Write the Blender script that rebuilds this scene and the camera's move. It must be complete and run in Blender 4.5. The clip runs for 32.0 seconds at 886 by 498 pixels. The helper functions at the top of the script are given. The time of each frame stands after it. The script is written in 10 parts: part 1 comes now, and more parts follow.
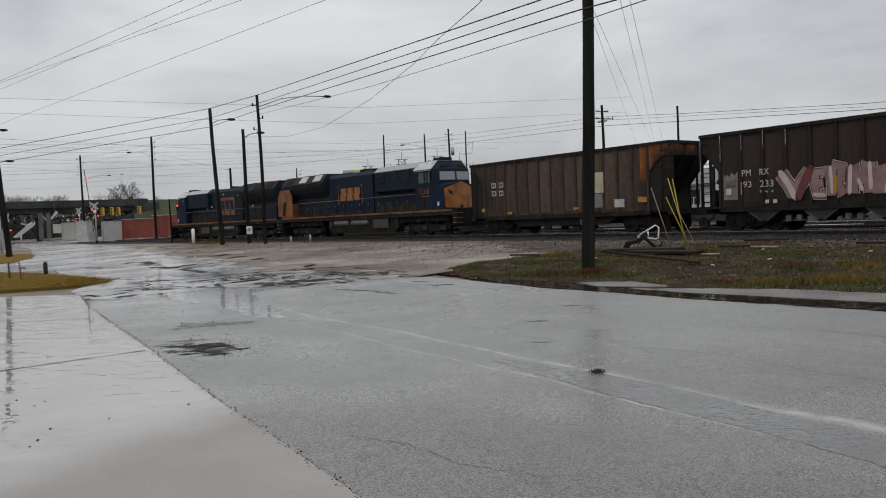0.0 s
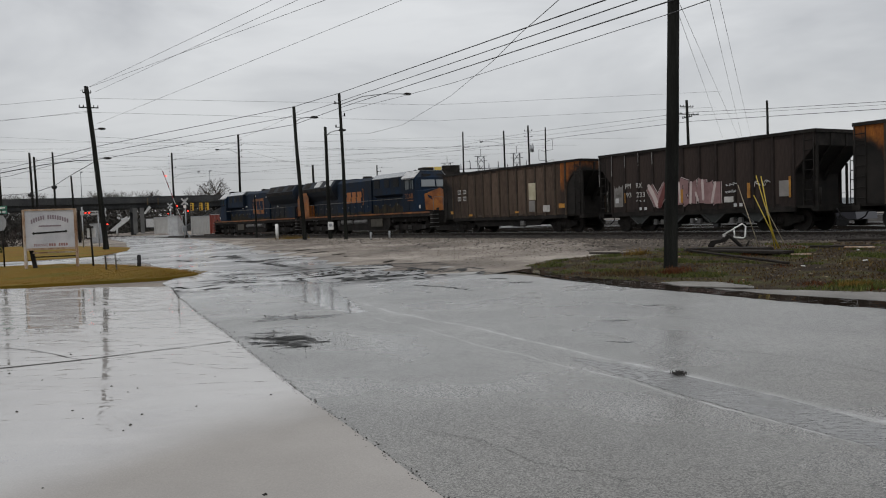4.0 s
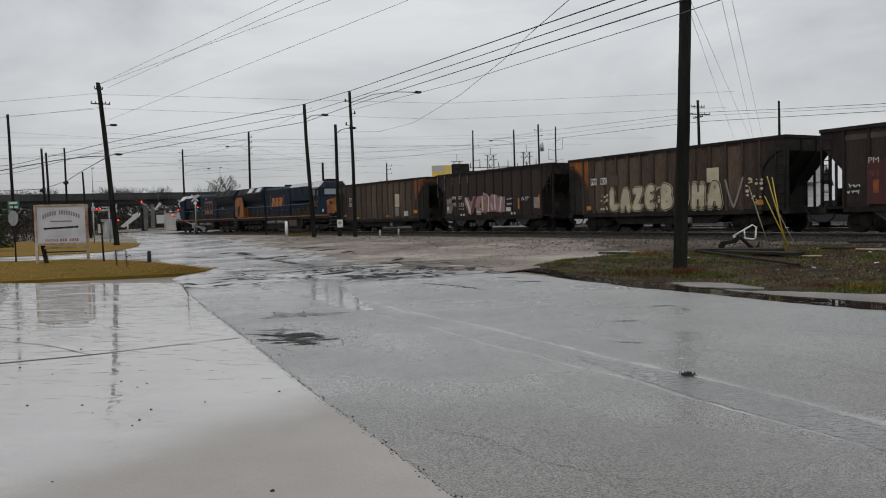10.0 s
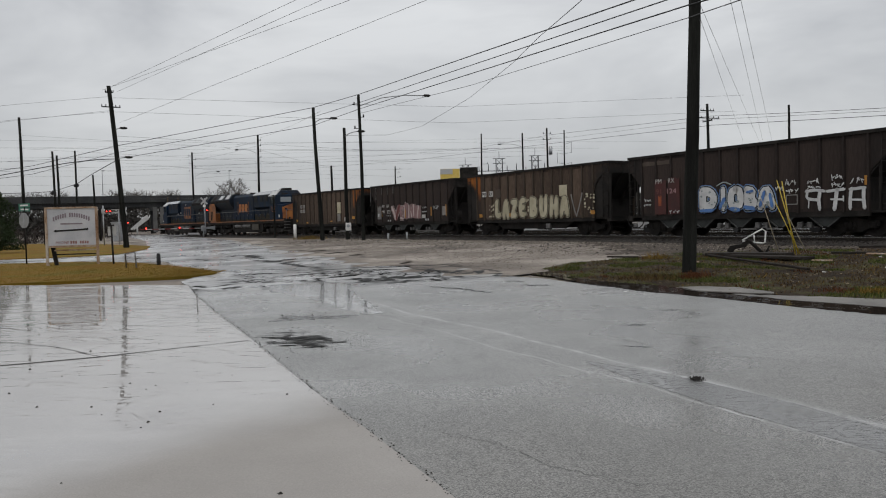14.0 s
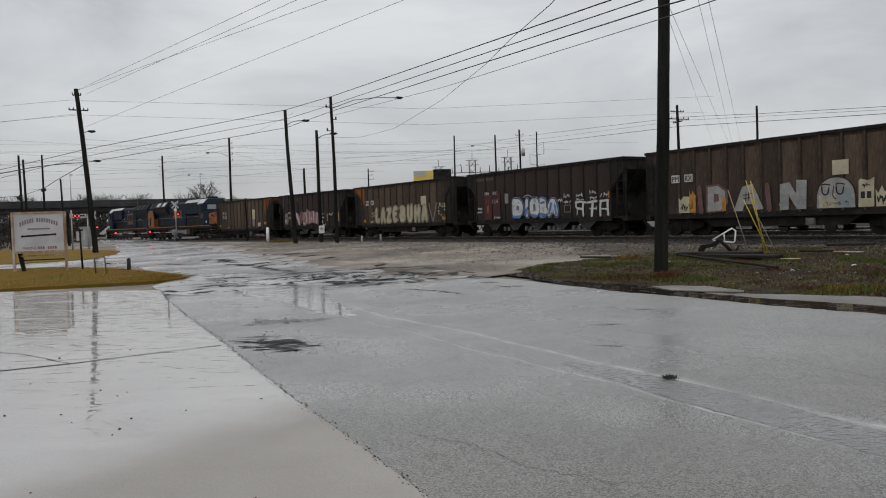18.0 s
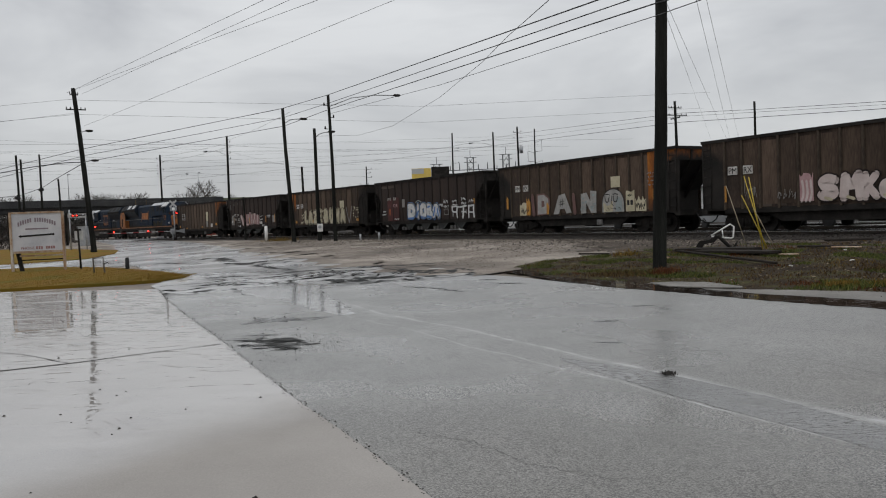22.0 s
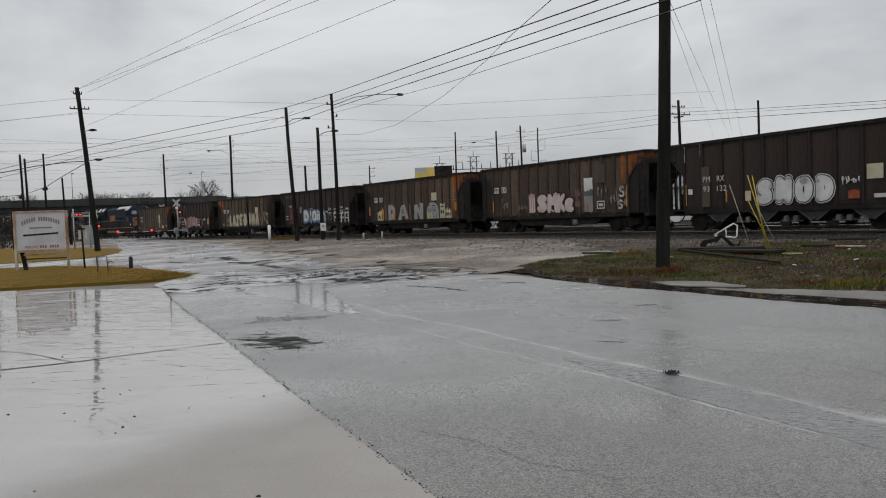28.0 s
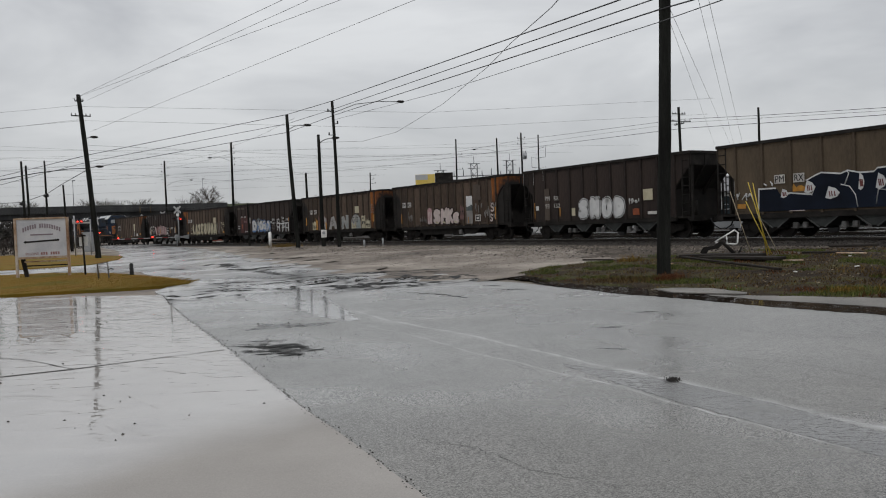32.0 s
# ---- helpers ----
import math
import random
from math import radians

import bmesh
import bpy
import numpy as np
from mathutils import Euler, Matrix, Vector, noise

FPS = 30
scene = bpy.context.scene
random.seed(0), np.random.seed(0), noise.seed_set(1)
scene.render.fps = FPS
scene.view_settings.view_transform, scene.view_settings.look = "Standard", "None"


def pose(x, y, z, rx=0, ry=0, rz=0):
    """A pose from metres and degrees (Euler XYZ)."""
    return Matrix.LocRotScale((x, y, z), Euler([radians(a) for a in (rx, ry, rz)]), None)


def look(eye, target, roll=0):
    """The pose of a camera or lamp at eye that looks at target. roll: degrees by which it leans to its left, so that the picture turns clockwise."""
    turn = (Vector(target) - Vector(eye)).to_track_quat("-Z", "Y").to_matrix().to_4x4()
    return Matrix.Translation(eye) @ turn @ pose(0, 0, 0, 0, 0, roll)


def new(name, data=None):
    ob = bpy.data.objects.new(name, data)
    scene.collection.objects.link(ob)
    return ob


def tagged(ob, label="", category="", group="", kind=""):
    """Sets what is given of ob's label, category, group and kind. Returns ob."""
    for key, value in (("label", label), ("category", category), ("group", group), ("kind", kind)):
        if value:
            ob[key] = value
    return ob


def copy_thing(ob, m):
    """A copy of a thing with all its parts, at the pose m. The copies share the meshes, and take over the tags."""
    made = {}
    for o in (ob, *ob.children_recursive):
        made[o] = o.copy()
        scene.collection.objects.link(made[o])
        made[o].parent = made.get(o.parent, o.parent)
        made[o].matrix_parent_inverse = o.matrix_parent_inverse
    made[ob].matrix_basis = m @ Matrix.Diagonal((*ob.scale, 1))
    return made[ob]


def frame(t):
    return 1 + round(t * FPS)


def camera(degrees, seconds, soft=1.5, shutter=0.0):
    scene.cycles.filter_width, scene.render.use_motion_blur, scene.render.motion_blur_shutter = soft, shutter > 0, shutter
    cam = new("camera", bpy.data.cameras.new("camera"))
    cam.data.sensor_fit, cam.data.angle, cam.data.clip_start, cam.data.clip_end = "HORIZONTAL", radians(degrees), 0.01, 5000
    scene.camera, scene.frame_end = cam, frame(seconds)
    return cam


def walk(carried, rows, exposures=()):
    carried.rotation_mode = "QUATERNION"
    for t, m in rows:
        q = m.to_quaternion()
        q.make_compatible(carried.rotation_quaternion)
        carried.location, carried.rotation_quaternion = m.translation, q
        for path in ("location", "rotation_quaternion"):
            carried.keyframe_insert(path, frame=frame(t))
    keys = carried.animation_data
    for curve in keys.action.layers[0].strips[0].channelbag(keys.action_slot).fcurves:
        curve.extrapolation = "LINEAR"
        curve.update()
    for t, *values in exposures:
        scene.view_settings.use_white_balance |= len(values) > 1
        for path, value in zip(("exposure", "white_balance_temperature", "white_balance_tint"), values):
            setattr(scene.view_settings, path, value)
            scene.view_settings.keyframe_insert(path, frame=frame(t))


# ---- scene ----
cam = camera(59.0, 32.0, soft=1.05)
PATH = [
    (0, pose(0, 0, 1.6, 87.795, 2.394, -5.282)),
    (0.5, pose(0, 0, 1.6, 87.785, 2.399, -5.166)),
    (1, pose(0, 0, 1.6, 87.851, 2.401, -4.926)),
    (1.5, pose(0, 0, 1.6, 87.979, 2.365, -4.693)),
    (2, pose(0, 0, 1.6, 87.931, 2.229, -4.337)),
    (2.5, pose(0, 0, 1.6, 87.826, 2.117, -3.094)),
    (3, pose(0, 0, 1.6, 87.777, 2.211, -0.993)),
    (3.5, pose(0, 0, 1.6, 87.788, 2.146, 0.329)),
    (5.5, pose(0, 0, 1.6, 87.768, 1.871, 0.497)),
    (6, pose(0, 0, 1.6, 87.785, 1.901, 0.553)),
    (6.5, pose(0, 0, 1.6, 87.789, 1.944, 0.639)),
    (7, pose(0, 0, 1.6, 87.777, 1.897, 0.681)),
    (7.5, pose(0, 0, 1.6, 87.746, 1.892, 0.735)),
    (8, pose(0, 0, 1.6, 87.734, 1.898, 0.820)),
    (8.5, pose(0, 0, 1.6, 87.736, 1.907, 0.929)),
    (9, pose(0, 0, 1.6, 87.699, 1.838, 0.976)),
    (9.5, pose(0, 0, 1.6, 87.719, 1.626, 1.049)),
    (10, pose(0, 0, 1.6, 87.698, 1.554, 1.122)),
    (10.5, pose(0, 0, 1.6, 87.693, 1.470, 1.191)),
    (11, pose(0, 0, 1.6, 87.726, 1.395, 1.228)),
    (11.5, pose(0, 0, 1.6, 87.959, 1.409, 1.305)),
    (12, pose(0, 0, 1.6, 87.961, 1.390, 1.377)),
    (12.5, pose(0, 0, 1.6, 87.951, 1.419, 1.469)),
    (13, pose(0, 0, 1.6, 87.947, 1.401, 1.551)),
    (13.5, pose(0, 0, 1.6, 87.973, 1.446, 1.651)),
    (14, pose(0, 0, 1.6, 87.959, 1.418, 1.730)),
    (14.5, pose(0, 0, 1.6, 87.941, 1.394, 1.791)),
    (16.5, pose(0, 0, 1.6, 87.969, 1.527, 0.555)),
    (17, pose(0, 0, 1.6, 88.049, 1.642, -0.146)),
    (17.5, pose(0, 0, 1.6, 88.056, 1.757, -0.225)),
    (18, pose(0, 0, 1.6, 88.043, 1.881, -0.194)),
    (18.5, pose(0, 0, 1.6, 87.995, 2.054, -0.198)),
    (19, pose(0, 0, 1.6, 87.969, 2.128, -0.218)),
    (19.5, pose(0, 0, 1.6, 87.934, 2.189, -0.205)),
    (20, pose(0, 0, 1.6, 87.922, 2.213, -0.252)),
    (20.5, pose(0, 0, 1.6, 87.919, 2.193, -0.234)),
    (21, pose(0, 0, 1.6, 87.903, 2.173, -0.259)),
    (21.5, pose(0, 0, 1.6, 87.911, 2.200, -0.269)),
    (22, pose(0, 0, 1.6, 87.858, 2.216, -0.310)),
    (22.5, pose(0, 0, 1.6, 87.870, 2.193, -0.274)),
    (23, pose(0, 0, 1.6, 87.873, 2.160, -0.275)),
    (23.5, pose(0, 0, 1.6, 87.870, 2.109, -0.301)),
    (24, pose(0, 0, 1.6, 87.876, 2.100, -0.316)),
    (24.5, pose(0, 0, 1.6, 87.884, 2.135, -0.315)),
    (25, pose(0, 0, 1.6, 87.855, 2.157, -0.353)),
    (25.5, pose(0, 0, 1.6, 87.855, 2.169, -0.348)),
    (27.5, pose(0, 0, 1.6, 87.799, 2.212, -0.207)),
    (28, pose(0, 0, 1.6, 87.803, 2.202, -0.084)),
    (28.5, pose(0, 0, 1.6, 87.803, 2.207, 0.092)),
    (29, pose(0, 0, 1.6, 87.811, 2.220, 0.211)),
    (29.5, pose(0, 0, 1.6, 87.816, 2.249, 0.292)),
    (30, pose(0, 0, 1.6, 87.959, 2.234, 0.180)),
    (30.5, pose(0, 0, 1.6, 88.171, 2.236, 0.178)),
    (31, pose(0, 0, 1.6, 88.232, 2.216, 0.024)),
    (31.5, pose(0, 0, 1.6, 88.239, 2.258, -0.030)),
    (32, pose(0, 0, 1.6, 88.304, 2.204, -0.037)),
]
walk(cam, PATH, exposures=[(0.0, 0.0), (32.0, 0.0)])

# ---- plan: the track is straight, bends left on an arc, then runs straight again ----
PHI = radians(30.52)
UX, UY = -math.sin(PHI), math.cos(PHI)
NX, NY = math.cos(PHI), math.sin(PHI)
BEND, UNBEND, RADIUS, TRACK = 24.9, 72.5, 374.0, 29.88
CX, CY = (TRACK - RADIUS) * NX + BEND * UX, (TRACK - RADIUS) * NY + BEND * UY
TURN = (UNBEND - BEND) / RADIUS
EX, EY = -math.sin(PHI + TURN), math.cos(PHI + TURN)
MX, MY = math.cos(PHI + TURN), math.sin(PHI + TURN)
RAIL = 0.58


def along(s, off=0.0):
    """Plan place s metres along the track, off metres to its far side, and the heading there."""
    if s <= BEND:
        return (TRACK + off) * NX + s * UX, (TRACK + off) * NY + s * UY, PHI
    a = min(s - BEND, UNBEND - BEND) / RADIUS
    r, d = RADIUS + off, max(0.0, s - UNBEND)
    return (CX + r * math.cos(PHI + a) + d * EX, CY + r * math.sin(PHI + a) + d * EY, PHI + a)


def off_track(x, y):
    """How far a place lies on the near side of the track's middle."""
    if x * UX + y * UY <= BEND:
        return TRACK - (x * NX + y * NY)
    if (x - CX) * EX + (y - CY) * EY <= 0:
        return RADIUS - math.hypot(x - CX, y - CY)
    return RADIUS - ((x - CX) * MX + (y - CY) * MY)


def lift(x, y):
    """Height of the ground."""
    q = off_track(x, y)
    t = min(1, max(0, (24 - q) / 18))
    u = min(1, max(0, (-q - 5) / 22))
    return 0.38 * t * t * (3 - 2 * t) + 0.75 * u * u * (3 - 2 * u)


# ---- sky and light: overcast, wet winter day ----
world = bpy.data.worlds.new("world")
scene.world = world
world.use_nodes = True
wn, wl = world.node_tree.nodes, world.node_tree.links
wn.clear()
w_out = wn.new("ShaderNodeOutputWorld")
w_bg = wn.new("ShaderNodeBackground")
w_sky = wn.new("ShaderNodeTexSky")
w_sky.sky_type = "NISHITA"
w_sky.sun_disc = False
w_sky.sun_elevation = radians(48)
w_sky.sun_rotation = radians(200)
w_co = wn.new("ShaderNodeTexCoord")
w_map = wn.new("ShaderNodeMapping")
w_map.inputs["Scale"].default_value = (1.0, 1.0, 3.2)
w_n1 = wn.new("ShaderNodeTexNoise")
w_n1.inputs["Scale"].default_value = 2.1
w_n1.inputs["Detail"].default_value = 5
w_n1.inputs["Roughness"].default_value = 0.56
w_n1.inputs["Distortion"].default_value = 0.35
w_ramp = wn.new("ShaderNodeValToRGB")
w_ramp.color_ramp.elements[0].position = 0.33
w_ramp.color_ramp.elements[0].color = (0.44, 0.45, 0.468, 1)
w_ramp.color_ramp.elements[1].position = 0.62
w_ramp.color_ramp.elements[1].color = (0.645, 0.655, 0.665, 1)
w_mix = wn.new("ShaderNodeMixRGB")
w_mix.inputs[0].default_value = 0.94
w_dim = wn.new("ShaderNodeMixRGB")
w_dim.blend_type = "MULTIPLY"
w_dim.inputs[0].default_value = 1.0
w_dim.inputs[2].default_value = (0.1, 0.1, 0.1, 1)
wl.new(w_co.outputs["Generated"], w_map.inputs[0])
wl.new(w_map.outputs[0], w_n1.inputs["Vector"])
wl.new(w_n1.outputs["Fac"], w_ramp.inputs[0])
wl.new(w_sky.outputs[0], w_dim.inputs[1])
wl.new(w_dim.outputs[0], w_mix.inputs[1])
wl.new(w_ramp.outputs[0], w_mix.inputs[2])
# an overcast sky is brighter overhead than at the horizon
w_sep = wn.new("ShaderNodeSeparateXYZ")
w_grad = wn.new("ShaderNodeMapRange")
w_grad.inputs["From Min"].default_value, w_grad.inputs["From Max"].default_value = 0.0, 1.0
w_grad.inputs["To Min"].default_value, w_grad.inputs["To Max"].default_value = 0.94, 2.1
wl.new(w_co.outputs["Generated"], w_sep.inputs[0])
wl.new(w_sep.outputs["Z"], w_grad.inputs[0])
w_mul = wn.new("ShaderNodeVectorMath")
w_mul.operation = "SCALE"
wl.new(w_mix.outputs[0], w_mul.inputs[0])
wl.new(w_grad.outputs[0], w_mul.inputs["Scale"])
wl.new(w_mul.outputs[0], w_bg.inputs[0])
w_bg.inputs["Strength"].default_value = 0.932
wl.new(w_bg.outputs[0], w_out.inputs[0])
sun = new("sun", bpy.data.lights.new("sun", "SUN"))
sun.data.energy, sun.data.angle, sun.data.color = 0.5, radians(40), (1.0, 0.97, 0.93)
sun.matrix_world = look((0, 0, 60), (8, 20, 0))


# ---- materials ----
def material(name, colors, scale=3.0, rough=0.7, metal=0.0, bump=0.15, fine=40.0, wet=0.0, spec=0.5, stretch=(1, 1, 1), contrast=(0.3, 0.7), rand=0.0, bump_dist=0.01, rough_var=0.15, coat_rough=0.1):
    """A surface of two or three colours mixed at two scales, with grain relief; wet adds a film of water."""
    m = bpy.data.materials.new(name)
    m.use_nodes = True
    n, l = m.node_tree.nodes, m.node_tree.links
    b = n["Principled BSDF"]
    co = n.new("ShaderNodeTexCoord")
    mp = n.new("ShaderNodeMapping")
    mp.inputs["Scale"].default_value = stretch
    l.new(co.outputs["Object"], mp.inputs[0])
    big = n.new("ShaderNodeTexNoise")
    big.inputs["Scale"].default_value, big.inputs["Detail"].default_value = scale, 6
    big.inputs["Roughness"].default_value = 0.6
    small = n.new("ShaderNodeTexNoise")
    small.inputs["Scale"].default_value, small.inputs["Detail"].default_value = fine, 3
    l.new(mp.outputs[0], big.inputs["Vector"])
    l.new(mp.outputs[0], small.inputs["Vector"])
    add = n.new("ShaderNodeMath")
    add.operation = "MULTIPLY_ADD"
    l.new(small.outputs["Fac"], add.inputs[0])
    add.inputs[1].default_value = 0.35
    sub = n.new("ShaderNodeMath")
    sub.operation = "MULTIPLY_ADD"
    l.new(big.outputs["Fac"], sub.inputs[0])
    sub.inputs[1].default_value = 1.0
    sub.inputs[2].default_value = -0.175
    l.new(sub.outputs[0], add.inputs[2])
    ramp = n.new("ShaderNodeValToRGB")
    els = ramp.color_ramp.elements
    els[0].position, els[1].position = contrast
    els[0].color, els[1].color = (*colors[0], 1), (*colors[-1], 1)
    if len(colors) == 3:
        e = els.new(sum(contrast) / 2)
        e.color = (*colors[1], 1)
    l.new(add.outputs[0], ramp.inputs[0])
    col = ramp.outputs[0]
    if rand:
        info = n.new("ShaderNodeObjectInfo")
        hsv = n.new("ShaderNodeHueSaturation")
        rng = n.new("ShaderNodeMapRange")
        rng.inputs["To Min"].default_value, rng.inputs["To Max"].default_value = 1 - rand, 1 + rand
        l.new(info.outputs["Random"], rng.inputs[0])
        l.new(rng.outputs[0], hsv.inputs["Value"])
        l.new(col, hsv.inputs["Color"])
        col = hsv.outputs[0]
    l.new(col, b.inputs["Base Color"])
    rr = n.new("ShaderNodeMapRange")
    rr.inputs["To Min"].default_value, rr.inputs["To Max"].default_value = max(0.02, rough - rough_var), min(1, rough + rough_var)
    l.new(big.outputs["Fac"], rr.inputs[0])
    l.new(rr.outputs[0], b.inputs["Roughness"])
    b.inputs["Metallic"].default_value = metal
    b.inputs["Specular IOR Level"].default_value = spec
    if wet:
        b.inputs["Coat Weight"].default_value = wet
        b.inputs["Coat Roughness"].default_value = coat_rough
        b.inputs["Coat IOR"].default_value = 1.33
    if bump:
        bp = n.new("ShaderNodeBump")
        bp.inputs["Strength"].default_value, bp.inputs["Distance"].default_value = bump, bump_dist
        l.new(small.outputs["Fac"], bp.inputs["Height"])
        l.new(bp.outputs[0], b.inputs["Normal"])
    return m


def plain(name, color, rough=0.6, metal=0.0, emit=0.0):
    m = bpy.data.materials.new(name)
    m.use_nodes = True
    b = m.node_tree.nodes["Principled BSDF"]
    b.inputs["Base Color"].default_value = (*color, 1)
    b.inputs["Roughness"].default_value, b.inputs["Metallic"].default_value = rough, metal
    if emit:
        b.inputs["Emission Color"].default_value = (*color, 1)
        b.inputs["Emission Strength"].default_value = emit
    return m


def water_film(name, base, lo, hi, scale, rough_lo, rough_hi, ripple=0.02, spec=0.5, speckle=0.0, film=0.0, dry=None, comb=0.0, waves=(2.2, 6.5), index=1.5):
    """Wet paving: dark where soaked, mirror-like where water stands."""
    m = material(name, base, scale=0.35, fine=90.0, bump=0.0, rough=0.3, contrast=(0.25, 0.75))
    n, l = m.node_tree.nodes, m.node_tree.links
    b = n["Principled BSDF"]
    co = n["Texture Coordinate"]
    pud = n.new("ShaderNodeTexNoise")
    pud.inputs["Scale"].default_value, pud.inputs["Detail"].default_value = scale, 4
    l.new(co.outputs["Object"], pud.inputs["Vector"])
    rng = n.new("ShaderNodeMapRange")
    rng.interpolation_type = "SMOOTHSTEP"
    rng.inputs["From Min"].default_value, rng.inputs["From Max"].default_value = lo, hi
    rng.inputs["To Min"].default_value, rng.inputs["To Max"].default_value = rough_lo, rough_hi
    l.new(pud.outputs["Fac"], rng.inputs[0])
    l.new(rng.outputs[0], b.inputs["Roughness"])
    b.inputs["IOR"].default_value = 1.36
    if speckle:
        vor = n.new("ShaderNodeTexVoronoi")
        vor.inputs["Scale"].default_value = 120.0
        l.new(co.outputs["Object"], vor.inputs["Vector"])
        sep = n.new("ShaderNodeSeparateColor")
        l.new(vor.outputs["Color"], sep.inputs[0])
        amt = n.new("ShaderNodeMapRange")
        amt.inputs["To Min"].default_value, amt.inputs["To Max"].default_value = 1 - speckle, 1 + speckle
        l.new(sep.outputs[0], amt.inputs[0])
        hsv = n.new("ShaderNodeHueSaturation")
        l.new(n["Color Ramp"].outputs[0], hsv.inputs["Color"])
        l.new(amt.outputs[0], hsv.inputs["Value"])
        l.new(hsv.outputs[0], b.inputs["Base Color"])
        if speckle > 0.5:
            # hairline crazing of the old surface, only in some areas
            crk = n.new("ShaderNodeTexVoronoi")
            crk.feature = "DISTANCE_TO_EDGE"
            crk.inputs["Scale"].default_value = 2.6
            warp = n.new("ShaderNodeTexNoise")
            warp.inputs["Scale"].default_value, warp.inputs["Detail"].default_value = 4.0, 4
            l.new(co.outputs["Object"], warp.inputs["Vector"])
            bend = n.new("ShaderNodeVectorMath")
            bend.operation = "MULTIPLY_ADD"
            bend.inputs[1].default_value = (0.35, 0.35, 0.35)
            l.new(warp.outputs["Color"], bend.inputs[0])
            l.new(co.outputs["Object"], bend.inputs[2])
            l.new(bend.outputs[0], crk.inputs["Vector"])
            thin = n.new("ShaderNodeMapRange")
            thin.inputs["From Min"].default_value, thin.inputs["From Max"].default_value = 0.004, 0.022
            thin.inputs["To Min"].default_value, thin.inputs["To Max"].default_value = 1.0, 0.0
            l.new(crk.outputs["Distance"], thin.inputs[0])
            area = n.new("ShaderNodeTexNoise")
            area.inputs["Scale"].default_value, area.inputs["Detail"].default_value = 0.7, 3
            l.new(co.outputs["Object"], area.inputs["Vector"])
            some = n.new("ShaderNodeMapRange")
            some.inputs["From Min"].default_value, some.inputs["From Max"].default_value = 0.47, 0.60
            some.inputs["To Min"].default_value, some.inputs["To Max"].default_value = 0.0, 0.62
            l.new(area.outputs["Fac"], some.inputs[0])
            amount = n.new("ShaderNodeMath")
            amount.operation = "MULTIPLY"
            l.new(thin.outputs[0], amount.inputs[0])
            l.new(some.outputs[0], amount.inputs[1])
            dirt = n.new("ShaderNodeMixRGB")
            dirt.inputs[2].default_value = (0.035, 0.034, 0.032, 1)
            l.new(amount.outputs[0], dirt.inputs[0])
            l.new(hsv.outputs[0], dirt.inputs[1])
            l.new(dirt.outputs[0], b.inputs["Base Color"])
    b.inputs["Specular IOR Level"].default_value = spec
    if film:
        b.inputs["Coat Weight"].default_value = film
        b.inputs["Coat IOR"].default_value = index
        wetness = rng.outputs[0]
        if dry:
            # the film runs out towards the drained side
            sxyz = n.new("ShaderNodeSeparateXYZ")
            l.new(co.outputs["Object"], sxyz.inputs[0])
            slant = n.new("ShaderNodeMath")
            slant.operation = "MULTIPLY_ADD"
            slant.inputs[1].default_value = -1.3
            l.new(sxyz.outputs["X"], slant.inputs[0])
            l.new(sxyz.outputs["Y"], slant.inputs[2])
            jit = n.new("ShaderNodeMath")
            jit.operation = "MULTIPLY_ADD"
            jit.inputs[1].default_value = 5.5
            l.new(pud.outputs["Fac"], jit.inputs[0])
            l.new(slant.outputs[0], jit.inputs[2])
            edge = n.new("ShaderNodeMapRange")
            edge.interpolation_type = "SMOOTHSTEP"
            edge.inputs["From Min"].default_value, edge.inputs["From Max"].default_value = dry[0] + 3.4, dry[1] + 3.0
            edge.inputs["To Min"].default_value, edge.inputs["To Max"].default_value = 0.0, film
            l.new(jit.outputs[0], edge.inputs[0])
            l.new(edge.outputs[0], b.inputs["Coat Weight"])
            # soaked slab is darker than the drained one
            soak = n.new("ShaderNodeMapRange")
            soak.inputs["To Min"].default_value, soak.inputs["To Max"].default_value = 0.80, 0.84
            l.new(edge.outputs[0], soak.inputs[0])
            drk = n.new("ShaderNodeHueSaturation")
            l.new(b.inputs["Base Color"].links[0].from_socket, drk.inputs["Color"])
            l.new(soak.outputs[0], drk.inputs["Value"])
            l.new(drk.outputs[0], b.inputs["Base Color"])
        l.new(wetness, b.inputs["Coat Roughness"])
        b.inputs["Roughness"].default_value = 0.5
        for link_ in list(b.inputs["Roughness"].links):
            l.remove(link_)
    if dry:
        # calm strips of film lie between drained, rougher ones
        bm_ = n.new("ShaderNodeMapping")
        bm_.inputs["Scale"].default_value = (0.45, 1.15, 1.0)
        bm_.inputs["Rotation"].default_value = (0, 0, radians(-6))
        l.new(co.outputs["Object"], bm_.inputs[0])
        bn = n.new("ShaderNodeTexNoise")
        bn.inputs["Scale"].default_value, bn.inputs["Detail"].default_value = 1.0, 4
        bn.inputs["Roughness"].default_value = 0.65
        l.new(bm_.outputs[0], bn.inputs["Vector"])
        br = n.new("ShaderNodeMapRange")
        br.interpolation_type = "SMOOTHSTEP"
        br.inputs["From Min"].default_value, br.inputs["From Max"].default_value = 0.50, 0.66
        br.inputs["To Min"].default_value, br.inputs["To Max"].default_value = rough_lo, 0.24
        l.new(bn.outputs["Fac"], br.inputs[0])
        l.new(br.outputs[0], b.inputs["Coat Roughness"])
    grain = n.new("ShaderNodeTexNoise")
    grain.inputs["Scale"].default_value, grain.inputs["Detail"].default_value = 110, 2
    l.new(co.outputs["Object"], grain.inputs["Vector"])
    st = n.new("ShaderNodeMapRange")
